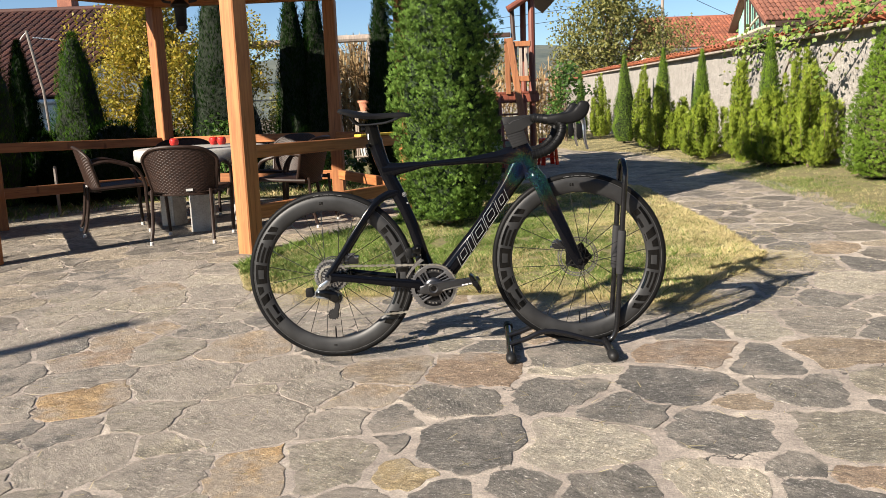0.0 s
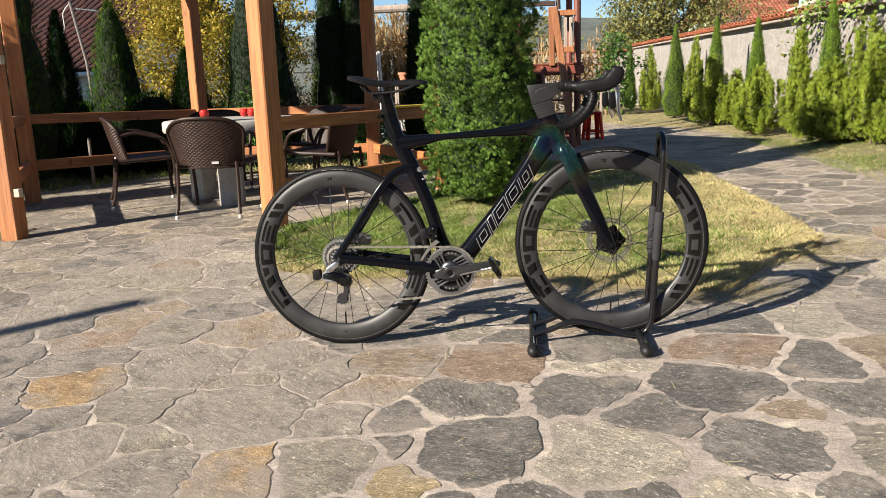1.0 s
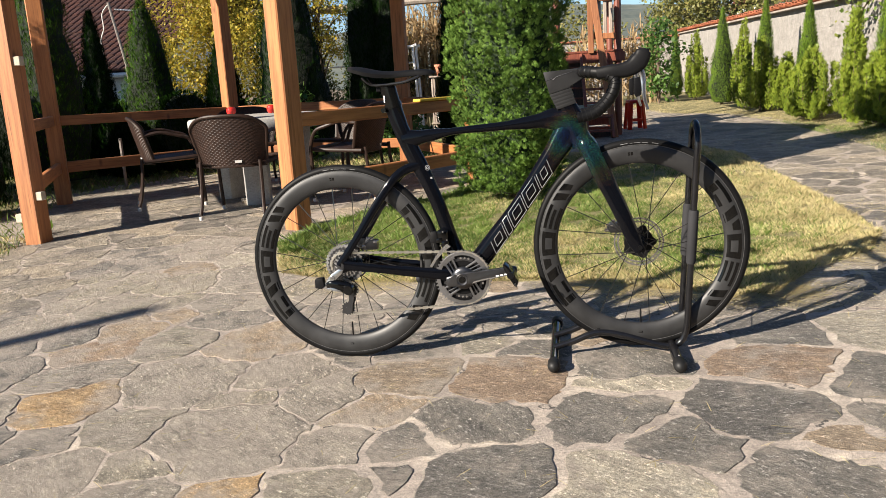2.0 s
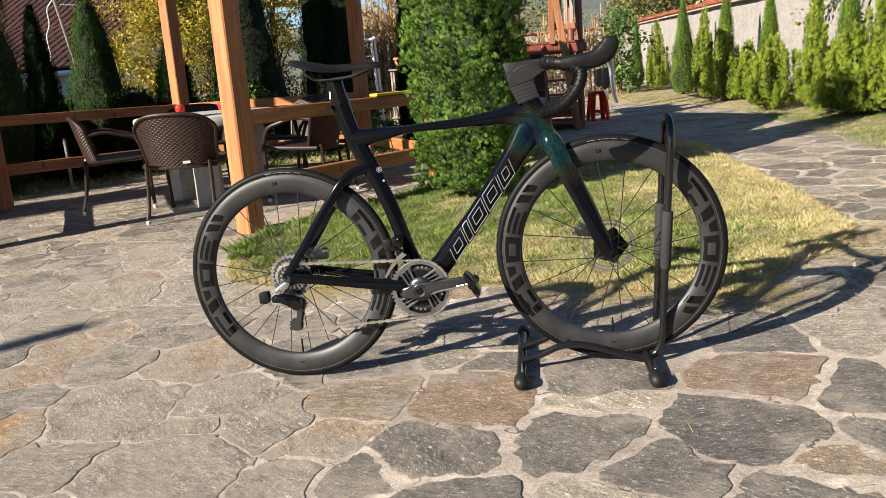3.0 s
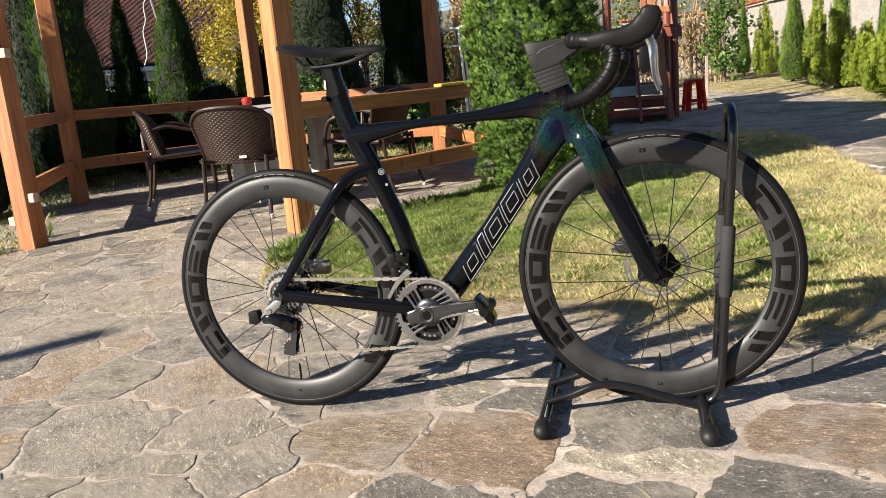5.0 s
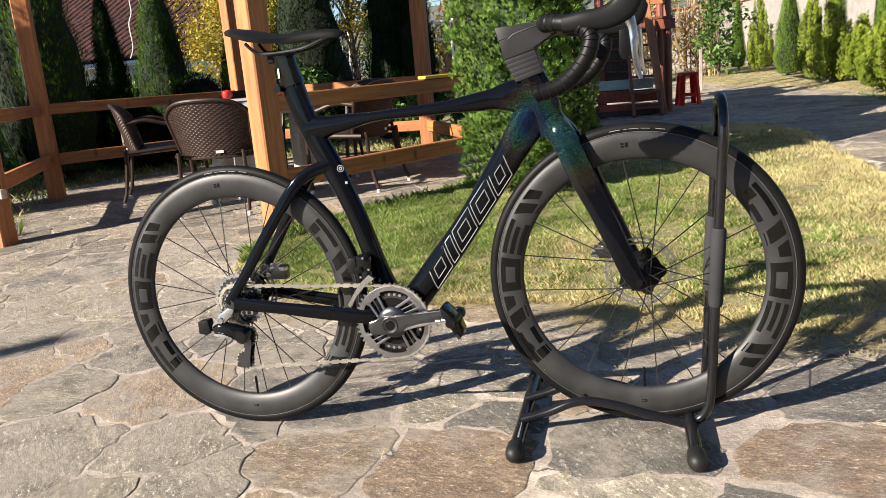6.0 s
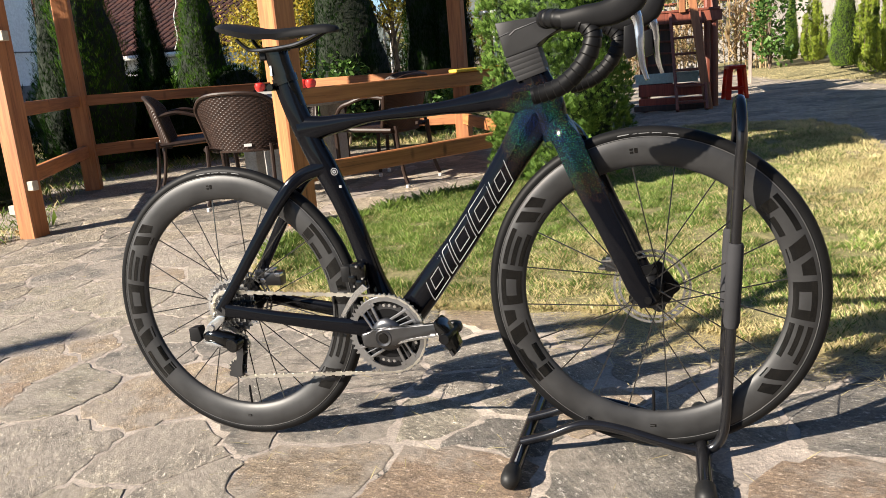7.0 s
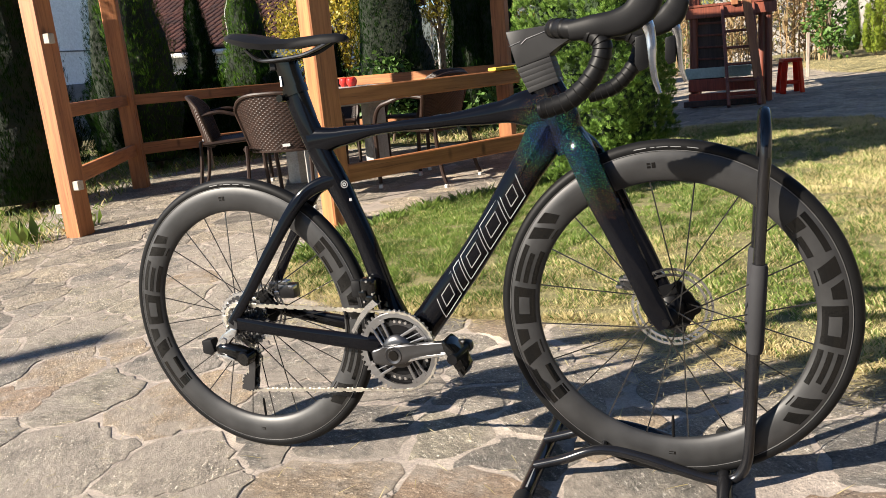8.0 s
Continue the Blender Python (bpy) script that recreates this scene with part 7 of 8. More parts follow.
def pipe_swing(x0, x1, y, top, label):
    g = thing("pipe_frame", Matrix(), label, "frame")
    z0 = ground_z(x0, y)
    for k in (0, 0.35):
        bm = bmesh.new()
        tube(bm, smooth_path([(x0 - 0.06, y + k, z0), (x0 + 0.0, y + k, top - 0.12), (x0 + 0.08, y + k, top), (x1 - 0.08, y + k, top), (x1, y + k, top - 0.12), (x1 + 0.06, y + k, z0)], 6), 0.022, 8)
        part("hoop", bm, M_WHITE_PIPE, g)
    for z in (top - 0.28,):
        bm = bmesh.new()
        tube(bm, [(x0 - 0.02, y, z), (x1 + 0.02, y, z)], 0.015, 8)
        part("bar", bm, M_WHITE_PIPE, g)


pipe_swing(-3.95, -2.1, 14.6, 1.64, "white painted bent-pipe swing frame in the garden")


def flower_pot(x, y, z, r, h, material, label, name="flower_pot", plant=True):
    p = thing(name, pose(x, y, z), label, "pot")
    bm = bmesh.new()
    lathe_z(bm, [(r * 0.68, 0), (r * 0.95, h * 0.8), (r * 1.08, h * 0.8), (r * 1.1, h), (r * 0.96, h), (r * 0.85, h * 0.75)], 20)
    part("pot", bm, material, p)


def shelf_with_pots():
    s = thing("plant_stand", pose(-1.40, 13.0, ground_z(-1.4, 13)), "narrow wooden plant stand in the garden", "stand")
    for a in (-0.14, 0.14):
        for b in (-0.12, 0.12):
            timber("leg", (a, b, 0), (a, b, 0.93), 0.03, 0.03, M_GREY_LOG, s)
    for z in (0.22, 0.93):
        bm = bmesh.new()
        box(bm, 0, 0, z + 0.012, 0.36, 0.32, 0.024, 0.004)
        part("shelf", bm, M_GREY_LOG, s)
    zz = ground_z(-1.4, 13)
    flower_pot(-1.40, 13.0, zz + 0.954, 0.105, 0.17, M_TERRACOTTA, "terracotta flower pot on the plant stand")
    flower_pot(-1.42, 13.0, zz + 0.244, 0.10, 0.20, M_WHITE_PIPE, "white plastic bucket on the plant stand", "bucket")


shelf_with_pots()


def antenna():
    a = thing("antenna_mast", pose(-7.10, 14.0, ground_z(-7.0, 14)), "leaning galvanised antenna mast with a loose cable", "antenna")
    bm = bmesh.new()
    tube(bm, [(0.05, 0, 0), (-0.02, 0, 1.55), (-0.20, 0, 2.58)], 0.024, 8)
    part("mast", bm, M_GALV_DULL, a)
    bm = bmesh.new()
    tube(bm, [(-0.10, 0, 2.46), (0.24, 0.05, 2.42)], 0.012, 6)
    for k in range(6):
        x = -0.02 + 0.05 * k
        tube(bm, [(x, -0.12, 2.45 - 0.008 * k), (x, 0.16, 2.45 - 0.008 * k)], 0.006, 5)
    part("aerial", bm, M_GALV, a)
    bm = bmesh.new()
    tube(bm, smooth_path([(-0.20, 0, 2.56), (-0.34, 0, 2.40), (-0.36, 0.02, 2.15), (-0.44, 0.02, 1.95), (-0.42, 0, 1.6), (-0.5, 0, 1.4)], 6), 0.008, 6)
    part("cable", bm, M_WHITE_PIPE, a)


antenna()


def lantern():
    l = thing("hanging_lantern", pose(GX - 0.03, GY, 1.86), "black wrought-iron lantern hanging under the gazebo roof", "lantern")
    bm = bmesh.new()
    lathe_z(bm, [(0.012, 0.30), (0.05, 0.245), (0.085, 0.215), (0.080, 0.20), (0.055, 0.19), (0.045, 0.05), (0.055, 0.03), (0.03, 0.0), (0.01, -0.03)], 12)
    part("body", bm, M_IRON, l)
    for a in (-1, 1):
        bm = bmesh.new()
        tube(bm, smooth_path([(0.02 * a, 0, 0.30), (0.13 * a, 0, 0.36), (0.15 * a, 0, 0.26), (0.08 * a, 0, 0.24)], 6), 0.012, 6)
        part("scroll", bm, M_IRON, l)
    bm = bmesh.new()
    tube(bm, [(0, 0, 0.28), (0, 0, 0.60), (0, 0, BEAM_Z + 0.95 - 1.86)], 0.009, 6)
    part("chain", bm, M_IRON, l)


lantern()

# ---------------------------------------------------------------- houses, hills, wires
M_GUTTER = gloss("pale_gutter", (0.70, 0.68, 0.64), 0.45)
M_DARK_GLASS = gloss("dark_window", (0.03, 0.035, 0.04), 0.08, spec=0.8)
M_GREEN_PAINT = surface("faded_green_paint", (0.20, 0.42, 0.33), (0.30, 0.52, 0.42), 3, 0.7, grain=20)


def tiled_slope(name, a, b, c, material, parent, step=0.22, course=0.34):
    """Half-round clay tiles over a slope: eave corner a, eave corner b, ridge corner c above a."""
    a, b, c = V(*a), V(*b), V(*c)
    u, v = (b - a), (c - a)
    n = u.cross(v).normalized()
    if n.z < 0:
        n = -n
    nu, nv = max(1, int(u.length / step)), max(1, int(v.length / course))
    bm = bmesh.new()
    q = [bm.verts.new(p) for p in (a, b, b + v, c)]
    w = [bm.verts.new(p - n * 0.08) for p in (a, b, b + v, c)]
    bm.faces.new(q)
    bm.faces.new(w)
    for i in range(4):
        bm.faces.new((q[i], q[(i + 1) % 4], w[(i + 1) % 4], w[i]))
    part("deck", bm, material, parent)
    verts, faces = [], []
    r = random.Random(int(abs(a.x) * 100))
    ud, vd = u.normalized(), v.normalized()
    for i in range(nu):
        for j in range(nv):
            o = a + u * ((i + 0.5) / nu) + v * (j / nv) + n * (0.01 + r.uniform(0, 0.012))
            base = len(verts)
            for s, lift, wd in ((0, 0.035, 0.48), (1.12, 0.008, 0.42)):
                for k in range(5):
                    ang = math.pi * k / 4
                    verts.append(o + vd * (v.length / nv * s) + ud * (step * wd * math.cos(ang)) + n * (lift + 0.07 * math.sin(ang)))
            for k in range(4):
                faces.append((base + k, base + k + 1, base + 6 + k, base + 5 + k))
            faces.append((base, base + 1, base + 2, base + 3, base + 4))
    me = mesh_from(name, verts, faces, False)
    me.materials.append(material)
    ob = new(name, me)
    ob.parent = parent
    ob["kind"] = "stuff"
    return ob


def window(parent, x, y, z, w, h, facing=-1):
    bm = bmesh.new()
    for dx, dz, sx, sz in ((-w / 2, 0, 0.07, h), (w / 2, 0, 0.07, h), (0, h / 2, w + 0.07, 0.07), (0, -h / 2, w + 0.07, 0.07), (0, 0, 0.05, h)):
        box(bm, x + dx, y + 0.02 * facing, z + dz, sx, 0.08, sz, 0.006)
    win = part("window", bm, M_GUTTER, parent, "white window frame")
    bm = bmesh.new()
    box(bm, x, y + 0.005 * facing, z, w, 0.02, h)
    part("pane", bm, M_DARK_GLASS, win, "dark window pane")


def house_left():
    h = thing("house", Matrix(), "white house with two old red-brown tiled roofs beyond the garden", "house")
    bm = bmesh.new()
    box(bm, -17.2, 24.0, 1.1, 14.0, 3.2, 3.5, 0.02)
    part("wall", bm, M_HOUSE_WALL, h)
    bm = bmesh.new()
    box(bm, -16.8, 21.0, 0.6, 13.6, 2.6, 1.9, 0.02)
    part("wall", bm, M_HOUSE_WALL, h)
    tiled_slope("roof_tiles", (-24.5, 22.4, 2.85), (-9.3, 22.4, 2.85), (-24.5, 26.0, 4.55), M_TILE_OLD, h)
    tiled_slope("roof_tiles", (-24.5, 19.4, 1.66), (-9.55, 19.4, 1.66), (-24.5, 22.4, 2.86), M_TILE_OLD, h)
    tiled_slope("roof_tiles", (-9.3, 29.6, 2.85), (-24.5, 29.6, 2.85), (-9.3, 26.0, 4.55), M_TILE_OLD, h)
    bm = bmesh.new()
    tube(bm, [(-24.5, 19.33, 1.60), (-9.5, 19.33, 1.60)], 0.06, 8)
    part("gutter", bm, M_GUTTER, h, "pale gutter")
    bm = bmesh.new()
    tube(bm, [(-24.5, 26.0, 4.62), (-9.3, 26.0, 4.62)], 0.10, 8)
    part("ridge", bm, M_TILE_OLD, h)
    for x in (-11.2, -14.4, -17.6):
        window(h, x, 19.68, 0.95, 0.9, 0.8)
    bm = bmesh.new()
    box(bm, -12.6, 27.0, 4.6, 0.5, 0.5, 1.2, 0.02)
    part("chimney", bm, M_TILE, h, "brick chimney")


house_left()


def white_house():
    h = thing("house", Matrix(), "plain white rendered house behind the hedge, in shade", "house")
    bm = bmesh.new()
    box(bm, -14.25, 13.4, 2.3, 6.2, 3.0, 5.6, 0.02)
    part("wall", bm, M_HOUSE_WALL, h)
    # dark box added for the shade low on the wall
    bm = bmesh.new()
    box(bm, -14.25, 13.4, 0.45, 6.28, 3.08, 1.3, 0.01)
    part("shade_base", bm, M_SHADE_AND_TRIM, h, "dark base of the wall, shade put in its grey")
    bm = bmesh.new()
    box(bm, -14.25, 13.4, 1.72, 6.24, 3.04, 0.025)
    part("band", bm, M_SHADE_AND_TRIM, h)
    bm = bmesh.new()
    box(bm, -14.25, 13.4, 5.2, 6.8, 3.6, 0.16, 0.02)
    part("eaves", bm, M_PALE_WOOD, h)


M_SHADE_AND_TRIM = surface("grey_shade_and_trim", (0.10, 0.10, 0.11), (0.16, 0.16, 0.17), 3, 0.9, grain=30)
white_house()


def house_far():
    h = thing("house", Matrix(), "house with a red tiled roof beyond the garden wall", "house")
    bm = bmesh.new()
    box(bm, 16.6, 55.0, 2.2, 7.4, 9.0, 4.4, 0.02)
    part("wall", bm, M_HOUSE_WALL, h)
    tiled_slope("roof_tiles", (12.55, 50.0, 4.20), (20.6, 50.0, 4.20), (12.75, 55.0, 6.42), M_TILE, h, 0.22, 0.42)
    tiled_slope("roof_tiles", (20.6, 60.0, 4.20), (12.55, 60.0, 4.20), (20.4, 55.0, 6.42), M_TILE, h, 0.40, 0.80)
    bm = bmesh.new()
    tube(bm, [(12.75, 55.0, 6.46), (20.4, 55.0, 6.46)], 0.12, 8)
    part("ridge", bm, M_TILE, h)
    bm = bmesh.new()
    beam(bm, (12.5, 49.95, 4.10), (20.6, 49.95, 4.10), 0.08, 0.22, 0.01)
    part("fascia", bm, M_SHADE_AND_TRIM, h)


house_far()


def house_right():
    h = thing("house", Matrix(), "neighbouring house with a broad red tiled roof and a green gable", "house")
    bm = bmesh.new()
    box(bm, 19.4, 34.3, 1.9, 13.9, 3.4, 3.8, 0.02)
    part("wall", bm, M_HOUSE_WALL, h)
    tiled_slope("roof_tiles", (12.1, 32.0, 3.98), (26.6, 32.0, 3.98), (12.1, 34.6, 5.62), M_TILE_BROWN, h, 0.20, 0.34)
    tiled_slope("roof_tiles", (26.6, 36.4, 3.98), (12.1, 36.4, 3.98), (26.6, 34.6, 5.62), M_TILE_BROWN, h, 0.40, 0.60)
    bm = bmesh.new()
    a = [bm.verts.new(p) for p in ((12.42, 32.6, 3.70), (12.42, 35.9, 3.70), (12.42, 35.9, 4.30), (12.42, 34.6, 5.45), (12.42, 32.6, 4.22))]
    b = [bm.verts.new(v.co + V(0.15, 0, 0)) for v in a]
    bm.faces.new(a)
    bm.faces.new(b)
    for i in range(5):
        bm.faces.new((a[i], a[(i + 1) % 5], b[(i + 1) % 5], b[i]))
    part("gable", bm, M_GREEN_PAINT, h, "faded green gable boarding")
    for k in range(5):
        y = 32.5 + k * 0.55
        timber("strut", (12.28, y, 3.72), (12.28, y + 0.10, 4.0 + (y - 32) * 0.58), 0.07, 0.07, M_RED_DARK, h)
    timber("brace", (12.22, 32.4, 3.98), (12.22, 34.5, 5.40), 0.10, 0.12, M_RED_DARK, h)
    timber("brace", (12.22, 33.0, 4.30), (12.22, 34.6, 3.78), 0.08, 0.08, M_PALE_WOOD, h)
    timber("lean_to", (12.15, 31.6, 3.76), (12.15, 36.0, 3.60), 0.4, 0.10, M_PALE_WOOD, h, "pale board along the foot of the gable")
    bm = bmesh.new()
    beam(bm, (12.1, 31.95, 3.88), (26.6, 31.95, 3.88), 0.06, 0.20, 0.01)
    part("fascia", bm, M_RED_DARK, h)


M_TILE_BROWN = surface("brown_red_clay_tile", (0.17, 0.064, 0.040), (0.26, 0.105, 0.066), 2.5, 0.8, grain=20, bumps=0.3, vary=0.35, island=True)
house_right()


# unseen house, added so that the surroundings close darkly behind the yard
def house_behind():
    h = thing("house", Matrix(), "plain house front, added unseen to close the yard behind", "house")
    bm = bmesh.new()
    box(bm, 3.5, -7.2, 1.4, 13.0, 3.0, 3.6, 0.02)
    part("wall", bm, M_BACK_WALL, h)
    for x in (0.2, 3.4, 6.6):
        window(h, x, -5.68, 1.5, 1.1, 1.3, 1)


M_BACK_WALL = surface("ochre_house_render", (0.30, 0.24, 0.17), (0.40, 0.33, 0.24), 1.5, 0.9, grain=30, bumps=0.3)
house_behind()


def far_wall():
    w = thing("wall_north", Matrix(), "low white wall closing the far end of the garden", "wall", kind="structure")
    bm = bmesh.new()
    box(bm, 2.2, 23.6, 0.95, 3.4, 0.22, 1.7, 0.01)
    part("masonry", bm, M_WHITE_WALL, w)
    bm = bmesh.new()
    box(bm, 2.2, 23.6, 1.83, 3.5, 0.34, 0.06, 0.02)
    part("capping", bm, M_TILE, w)


far_wall()


def utility_pole(x, y, top, label):
    p = thing("utility_pole", pose(x, y, ground_z(6, y)), label, "pole")
    bm = bmesh.new()
    tube(bm, [(0, 0, -0.1), (0, 0, top)], 0.10, 10, taper=lambda t: 1 - 0.3 * t)
    part("shaft", bm, M_GREY_LOG, p)
    timber("cross_arm", (-0.7, 0, top - 0.5), (0.7, 0, top - 0.5), 0.09, 0.09, M_GREY_LOG, p)


utility_pole(11.4, 45.0, 7.6, "weathered wooden utility pole beyond the wall")


def wires():
    for k, (a, b, sag) in enumerate((((-60, 60, 3.6), (10.8, 45, 6.6), 0.5), ((-60, 60, 1.9), (11.4, 45, 6.2), 0.5), ((11.9, 45, 7.1), (15.3, 45, 5.45), 0.05), ((12.1, 45, 7.2), (60, 50, 9.0), 0.6))):
        a, b = V(*a), V(*b)
        w = thing("overhead_wire", Matrix(), "thin dark overhead wire across the sky", "wire", "overhead wires")
        bm = bmesh.new()
        tube(bm, [a.lerp(b, i / 12) - V(0, 0, sag * 4 * (i / 12) * (1 - i / 12)) for i in range(13)], 0.014, 5)
        part("strand", bm, M_IRON, w)


wires()


def hills():
    xs, ys = [-900 + 45 * i for i in range(41)], [160 + 24 * j for j in range(13)]
    vs = []
    for j, y in enumerate(ys):
        for x in xs:
            f = j / 12
            z = 38 * f ** 1.2 * (0.78 + 0.35 * noise.noise((x * 0.006, 1.7, 0)) + 0.10 * noise.noise((x * 0.02, y * 0.02, 0))) - 1.5 * (1 - f) + 2.0 * noise.noise((x * 0.05, y * 0.05, 4)) * f
            vs.append((x, y, z))
    n = len(xs)
    fs = [(j * n + i, j * n + i + 1, (j + 1) * n + i + 1, (j + 1) * n + i) for j in range(12) for i in range(n - 1)]
    me = mesh_from("backdrop", vs, fs, True)
    me.materials.append(M_HILL)
    tagged(new("backdrop", me), "distant wooded hills", "hills", kind="structure")


hills()

# ---------------------------------------------------------------- flagstones
# known stones as x, y, radius, with a tone letter each
STONES_WEST = [(-1.38, 2.73, 0.18), (-0.56, 2.04, 0.14), (-1.05, 2.54, 0.09), (-0.68, 2.46, 0.21), (-0.85, 2.28, 0.07), (-1.15, 2.21, 0.16), (-0.82, 2.06, 0.16), (-1.29, 2.45, 0.09), (-1.55, 2.67, 0.11), (-1.79, 3.01, 0.12),
               (-1.49, 2.96, 0.16), (-1.03, 2.90, 0.20), (-0.66, 2.90, 0.14), (-0.69, 2.72, 0.08), (-1.55, 3.21, 0.15), (-1.23, 3.29, 0.14), (-1.55, 3.46, 0.13), (-1.79, 3.80, 0.19), (-2.07, 4.17, 0.15), (-1.63, 4.17, 0.19), (-0.87, 3.25, 0.19)]
STONES_MIDDLE = [(-0.22, 2.85, 0.15), (0.12, 2.81, 0.18), (-0.28, 2.59, 0.10), (0.02, 2.51, 0.13), (-0.12, 2.20, 0.09), (-0.33, 2.38, 0.08), (-0.31, 2.09, 0.15), (-0.10, 2.00, 0.11), (0.07, 2.16, 0.17), (0.43, 2.52, 0.15),
                 (0.44, 2.11, 0.18), (0.46, 1.87, 0.12), (0.21, 1.87, 0.09), (0.19, 3.04, 0.10), (0.49, 2.89, 0.15), (-0.02, 1.87, 0.09), (-0.15, 2.39, 0.09)]
STONES_EAST = [(0.94, 2.82, 0.17), (1.18, 2.68, 0.15), (1.46, 2.73, 0.16), (0.81, 2.54, 0.16), (1.20, 2.40, 0.15), (0.87, 2.14, 0.17), (1.17, 2.09, 0.19), (0.99, 1.94, 0.09), (1.11, 1.87, 0.07), (0.73, 1.85, 0.14),
               (0.99, 1.74, 0.09), (1.00, 3.14, 0.18), (1.29, 3.12, 0.17), (1.57, 3.10, 0.19), (1.71, 2.99, 0.13), (0.96, 2.31, 0.08), (0.48, 2.75, 0.08)]
TONES = "oovgvggdgdgggvrvbvvvb" + "brbddgvpddqdddddd" + "rdbdddvdrqddqgdbq"


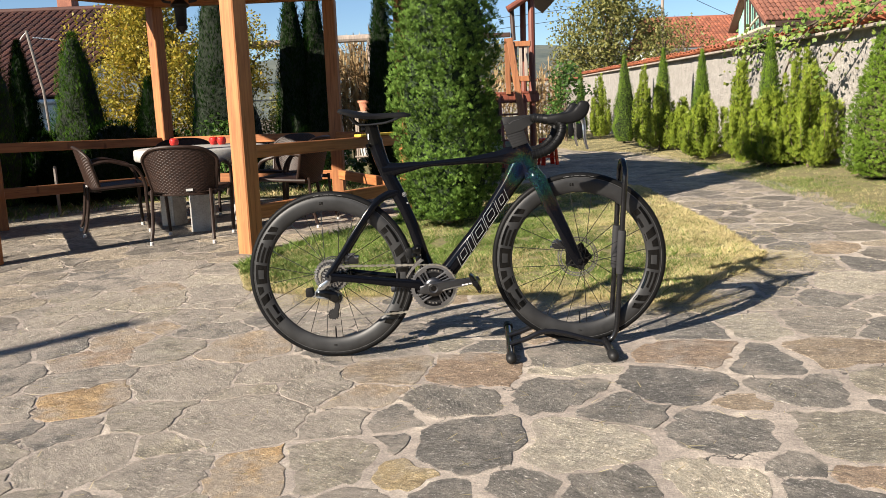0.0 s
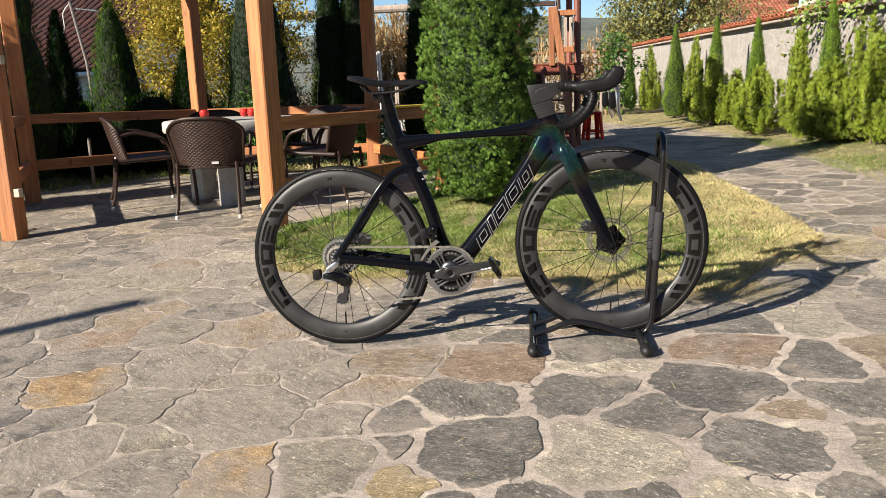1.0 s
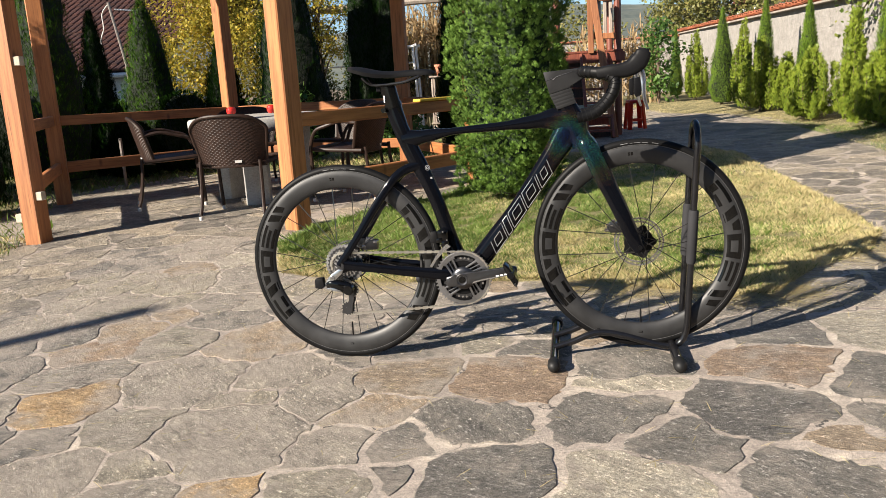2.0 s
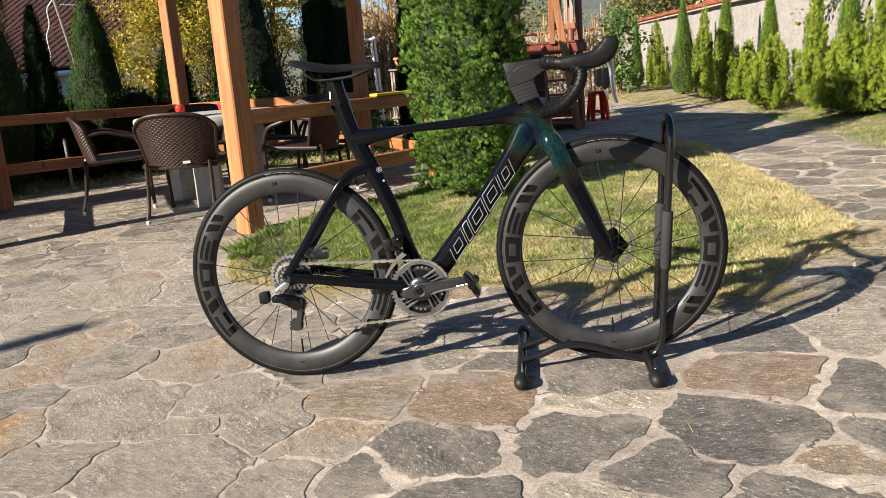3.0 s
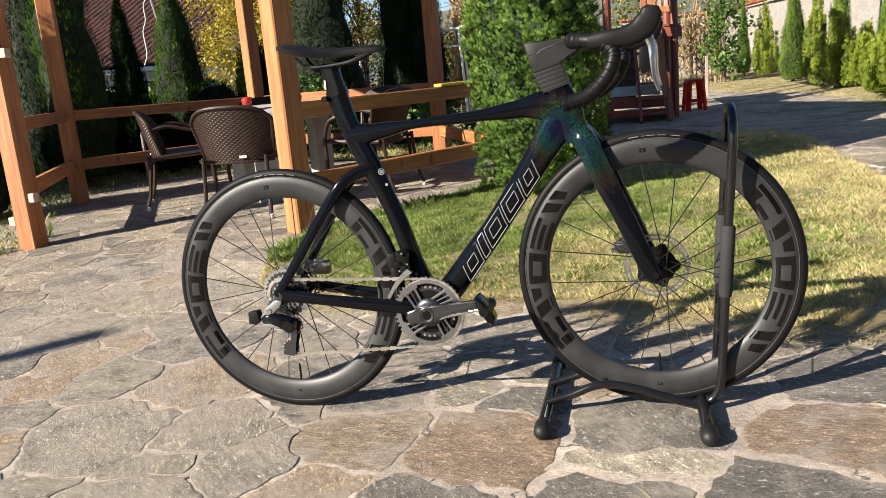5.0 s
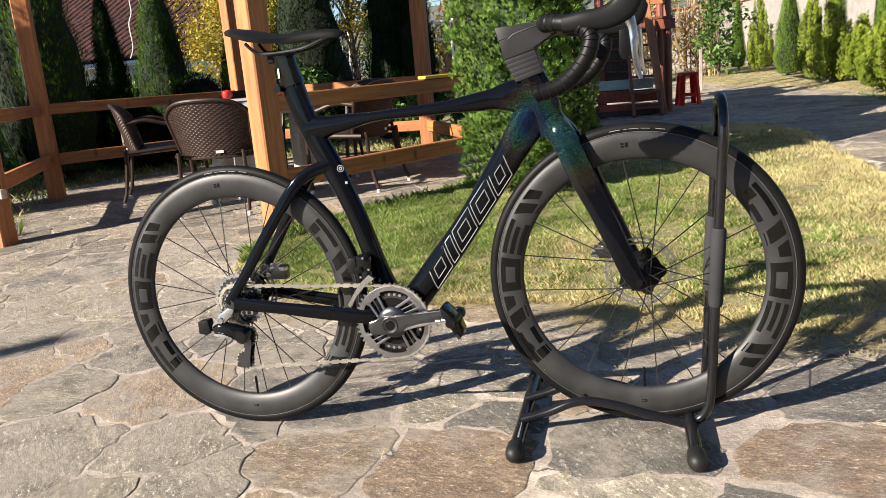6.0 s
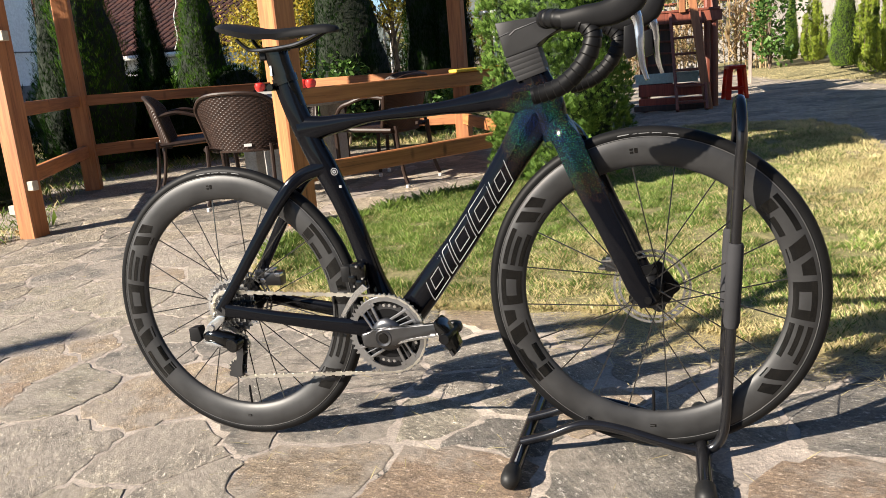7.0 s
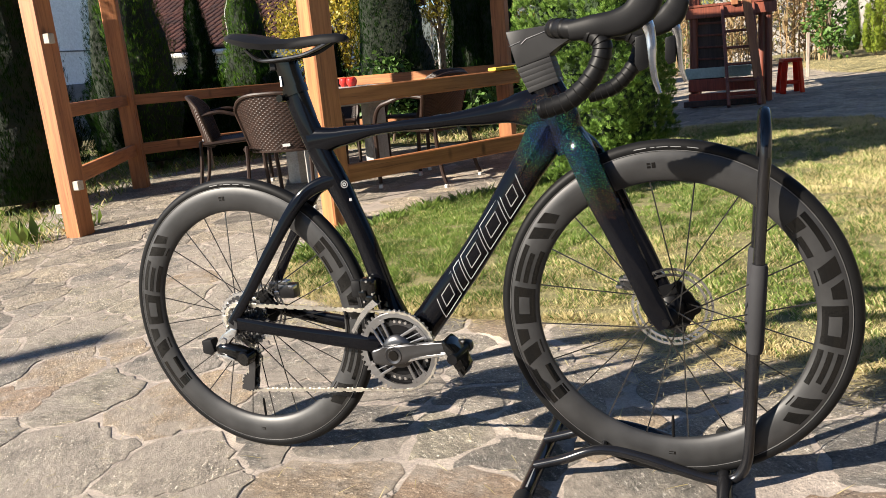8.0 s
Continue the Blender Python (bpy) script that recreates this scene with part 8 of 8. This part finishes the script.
def paving():
    pave = thing("pavement", Matrix(), "irregular schist flagstones laid in pale mortar", "paving", kind="structure")
    # mortar bed
    xs, ys = [-6.0 + i * 0.4 for i in range(25)], [-2.0 + i * 0.4 for i in range(51)]
    vs = [(x, y, ground_z(x, y) - 0.0035) for y in ys for x in xs]
    n = len(xs)
    fs = [(j * n + i, j * n + i + 1, (j + 1) * n + i + 1, (j + 1) * n + i) for j in range(len(ys) - 1) for i in range(n - 1)]
    me = mesh_from("mortar_bed", vs, fs, True)
    me.materials.append(M_MORTAR)
    new("mortar_bed", me).parent = pave
    r = random.Random(5)
    seeds = [(x, y, t, q) for (x, y, q), t in zip(STONES_WEST + STONES_MIDDLE + STONES_EAST, TONES)]
    known = len(seeds)
    # the rest of the yard by dart throwing
    cell = {}

    def near(x, y, d):
        i, j = int(math.floor(x / 0.6)), int(math.floor(y / 0.6))
        return any((px - x) ** 2 + (py - y) ** 2 < d * d for a in (-1, 0, 1) for b in (-1, 0, 1) for px, py in cell.get((i + a, j + b), ()))

    def put(x, y):
        cell.setdefault((int(math.floor(x / 0.6)), int(math.floor(y / 0.6))), []).append((x, y))

    for _ in range(26000):
        x, y = r.uniform(-5.6, 3.4), r.uniform(-1.6, 16.5)
        q = r.choice((0.07, 0.10, 0.13, 0.16, 0.19))
        if not near(x, y, q * 2.2) and all(math.hypot(x - kx, y - ky) > 0.92 * kq + 0.75 * q for kx, ky, _, kq in seeds[:known]):
            put(x, y)
            seeds.append((x, y, r.choice("gggvvddddbgq"), q))
    grid = {}
    for k, (x, y, _, _) in enumerate(seeds):
        grid.setdefault((int(math.floor(x / 0.8)), int(math.floor(y / 0.8))), []).append(k)
    rest_v, rest_f = [], []
    made = 0
    for k, (x, y, tone, size) in enumerate(seeds):
        skip = False
        for poly in (LAWN_LEFT, LAWN_RIGHT, LAWN_FAR):
            if inside(poly, x, y) and edge_gap(poly, x, y) > 0.22:
                skip = True
        if skip or x < -5.3 or x > 3.2 or y < -1.4 or y > 16.2:
            continue
        # Voronoi cell by clipping
        poly = [(x - 0.5, y - 0.5), (x + 0.5, y - 0.5), (x + 0.5, y + 0.5), (x - 0.5, y + 0.5)]
        i, j = int(math.floor(x / 0.8)), int(math.floor(y / 0.8))
        gap = r.choice((0.006, 0.010, 0.014, 0.018, 0.024)) * (1.0 if x > -0.2 else 0.4)
        for a in (-1, 0, 1):
            for b in (-1, 0, 1):
                for q in grid.get((i + a, j + b), ()):
                    if q == k:
                        continue
                    dx, dy = seeds[q][0] - x, seeds[q][1] - y
                    d = math.hypot(dx, dy)
                    if d > 1.1:
                        continue
                    nx, ny, lim = dx / d, dy / d, (d * d + size * size - seeds[q][3] ** 2) / (2 * d) - gap * (0.4 + 1.2 * abs(noise.noise((x * 3 + dx * 9, y * 3 + dy * 9, 3.0))) * 2)
                    out = []
                    for (ax, ay), (bx, by) in zip(poly, poly[1:] + poly[:1]):
                        da, db = (ax - x) * nx + (ay - y) * ny - lim, (bx - x) * nx + (by - y) * ny - lim
                        if da <= 0:
                            out.append((ax, ay))
                        if (da < 0) != (db < 0):
                            t = da / (da - db)
                            out.append((ax + (bx - ax) * t, ay + (by - ay) * t))
                    poly = out
                    if len(poly) < 3:
                        break
        if len(poly) < 3:
            continue
        # cut the corners and break the straight edges
        per = sum(math.hypot(b[0] - a[0], b[1] - a[1]) for a, b in zip(poly, poly[1:] + poly[:1]))
        ring = []
        for (ax, ay), (bx, by) in zip(poly, poly[1:] + poly[:1]):
            l = math.hypot(bx - ax, by - ay)
            if l < 0.03:
                ring.append(((ax + bx) / 2, (ay + by) / 2))
                continue
            ts = (0.08, 0.2, 0.32, 0.44, 0.56, 0.68, 0.8, 0.92) if l > 0.2 else (0.12, 0.32, 0.5, 0.68, 0.88) if l > 0.1 else (0.2, 0.8)
            for t in ts:
                w = 0.06 * l
                px, py = ax + (bx - ax) * t, ay + (by - ay) * t
                px += 0.034 * noise.noise((px * 8, py * 8, 1.0)) + 0.022 * noise.noise((px * 27, py * 27, 3.0)) + r.uniform(-1, 1) * min(w, 0.006)
                py += 0.034 * noise.noise((px * 8, py * 8, 7.0)) + 0.022 * noise.noise((px * 27, py * 27, 9.0)) + r.uniform(-1, 1) * min(w, 0.006)
                ring.append((px, py))
        if len(ring) < 4:
            continue
        lift = r.uniform(-0.0022, 0.0012)
        tip = 0.006 if x > -0.2 else 0.003
        tx, ty = r.uniform(-tip, tip), r.uniform(-tip, tip)
        verts, faces = [], []
        m = len(ring)
        for s, dz in ((1.0, -0.010), (0.988, lift - 0.0022), (0.965, lift - 0.001)):
            for px, py in ring:
                qx, qy = x + (px - x) * s, y + (py - y) * s
                verts.append((qx - x, qy - y, ground_z(qx, qy) + dz + (0 if dz < -0.01 else tx * (qx - x) + ty * (qy - y)) - ground_z(x, y)))
        for lv in (0, 1):
            for q in range(m):
                w = (q + 1) % m
                faces.append((lv * m + q, lv * m + w, (lv + 1) * m + w, (lv + 1) * m + q))
        faces.append(tuple(range(2 * m, 3 * m)))
        close = made < 300 and (k < known or (-2.4 < x < 2.2 and 1.6 < y < 5.2))
        if close:
            me = mesh_from("flagstone", verts, faces, False)
            me.materials.append((STONES_SMEARED if x < -0.1 - 0.3 * noise.noise((x * 2, y * 2, 0)) else STONES)[tone])
            ob = new("flagstone", me)
            ob.parent = pave
            ob.location = (x, y, ground_z(x, y))
            made += 1
        else:
            o = len(rest_v)
            z = ground_z(x, y)
            rest_v += [(vx + x, vy + y, vz + z) for vx, vy, vz in verts]
            rest_f += [tuple(o + q for q in f) for f in faces]
    me = mesh_from("flagstones", rest_v, rest_f, False)
    me.materials.append(M_STONE_FAR)
    tagged(new("flagstones", me), "grey and brown schist flagstones further off", "", kind="stuff").parent = pave


paving()
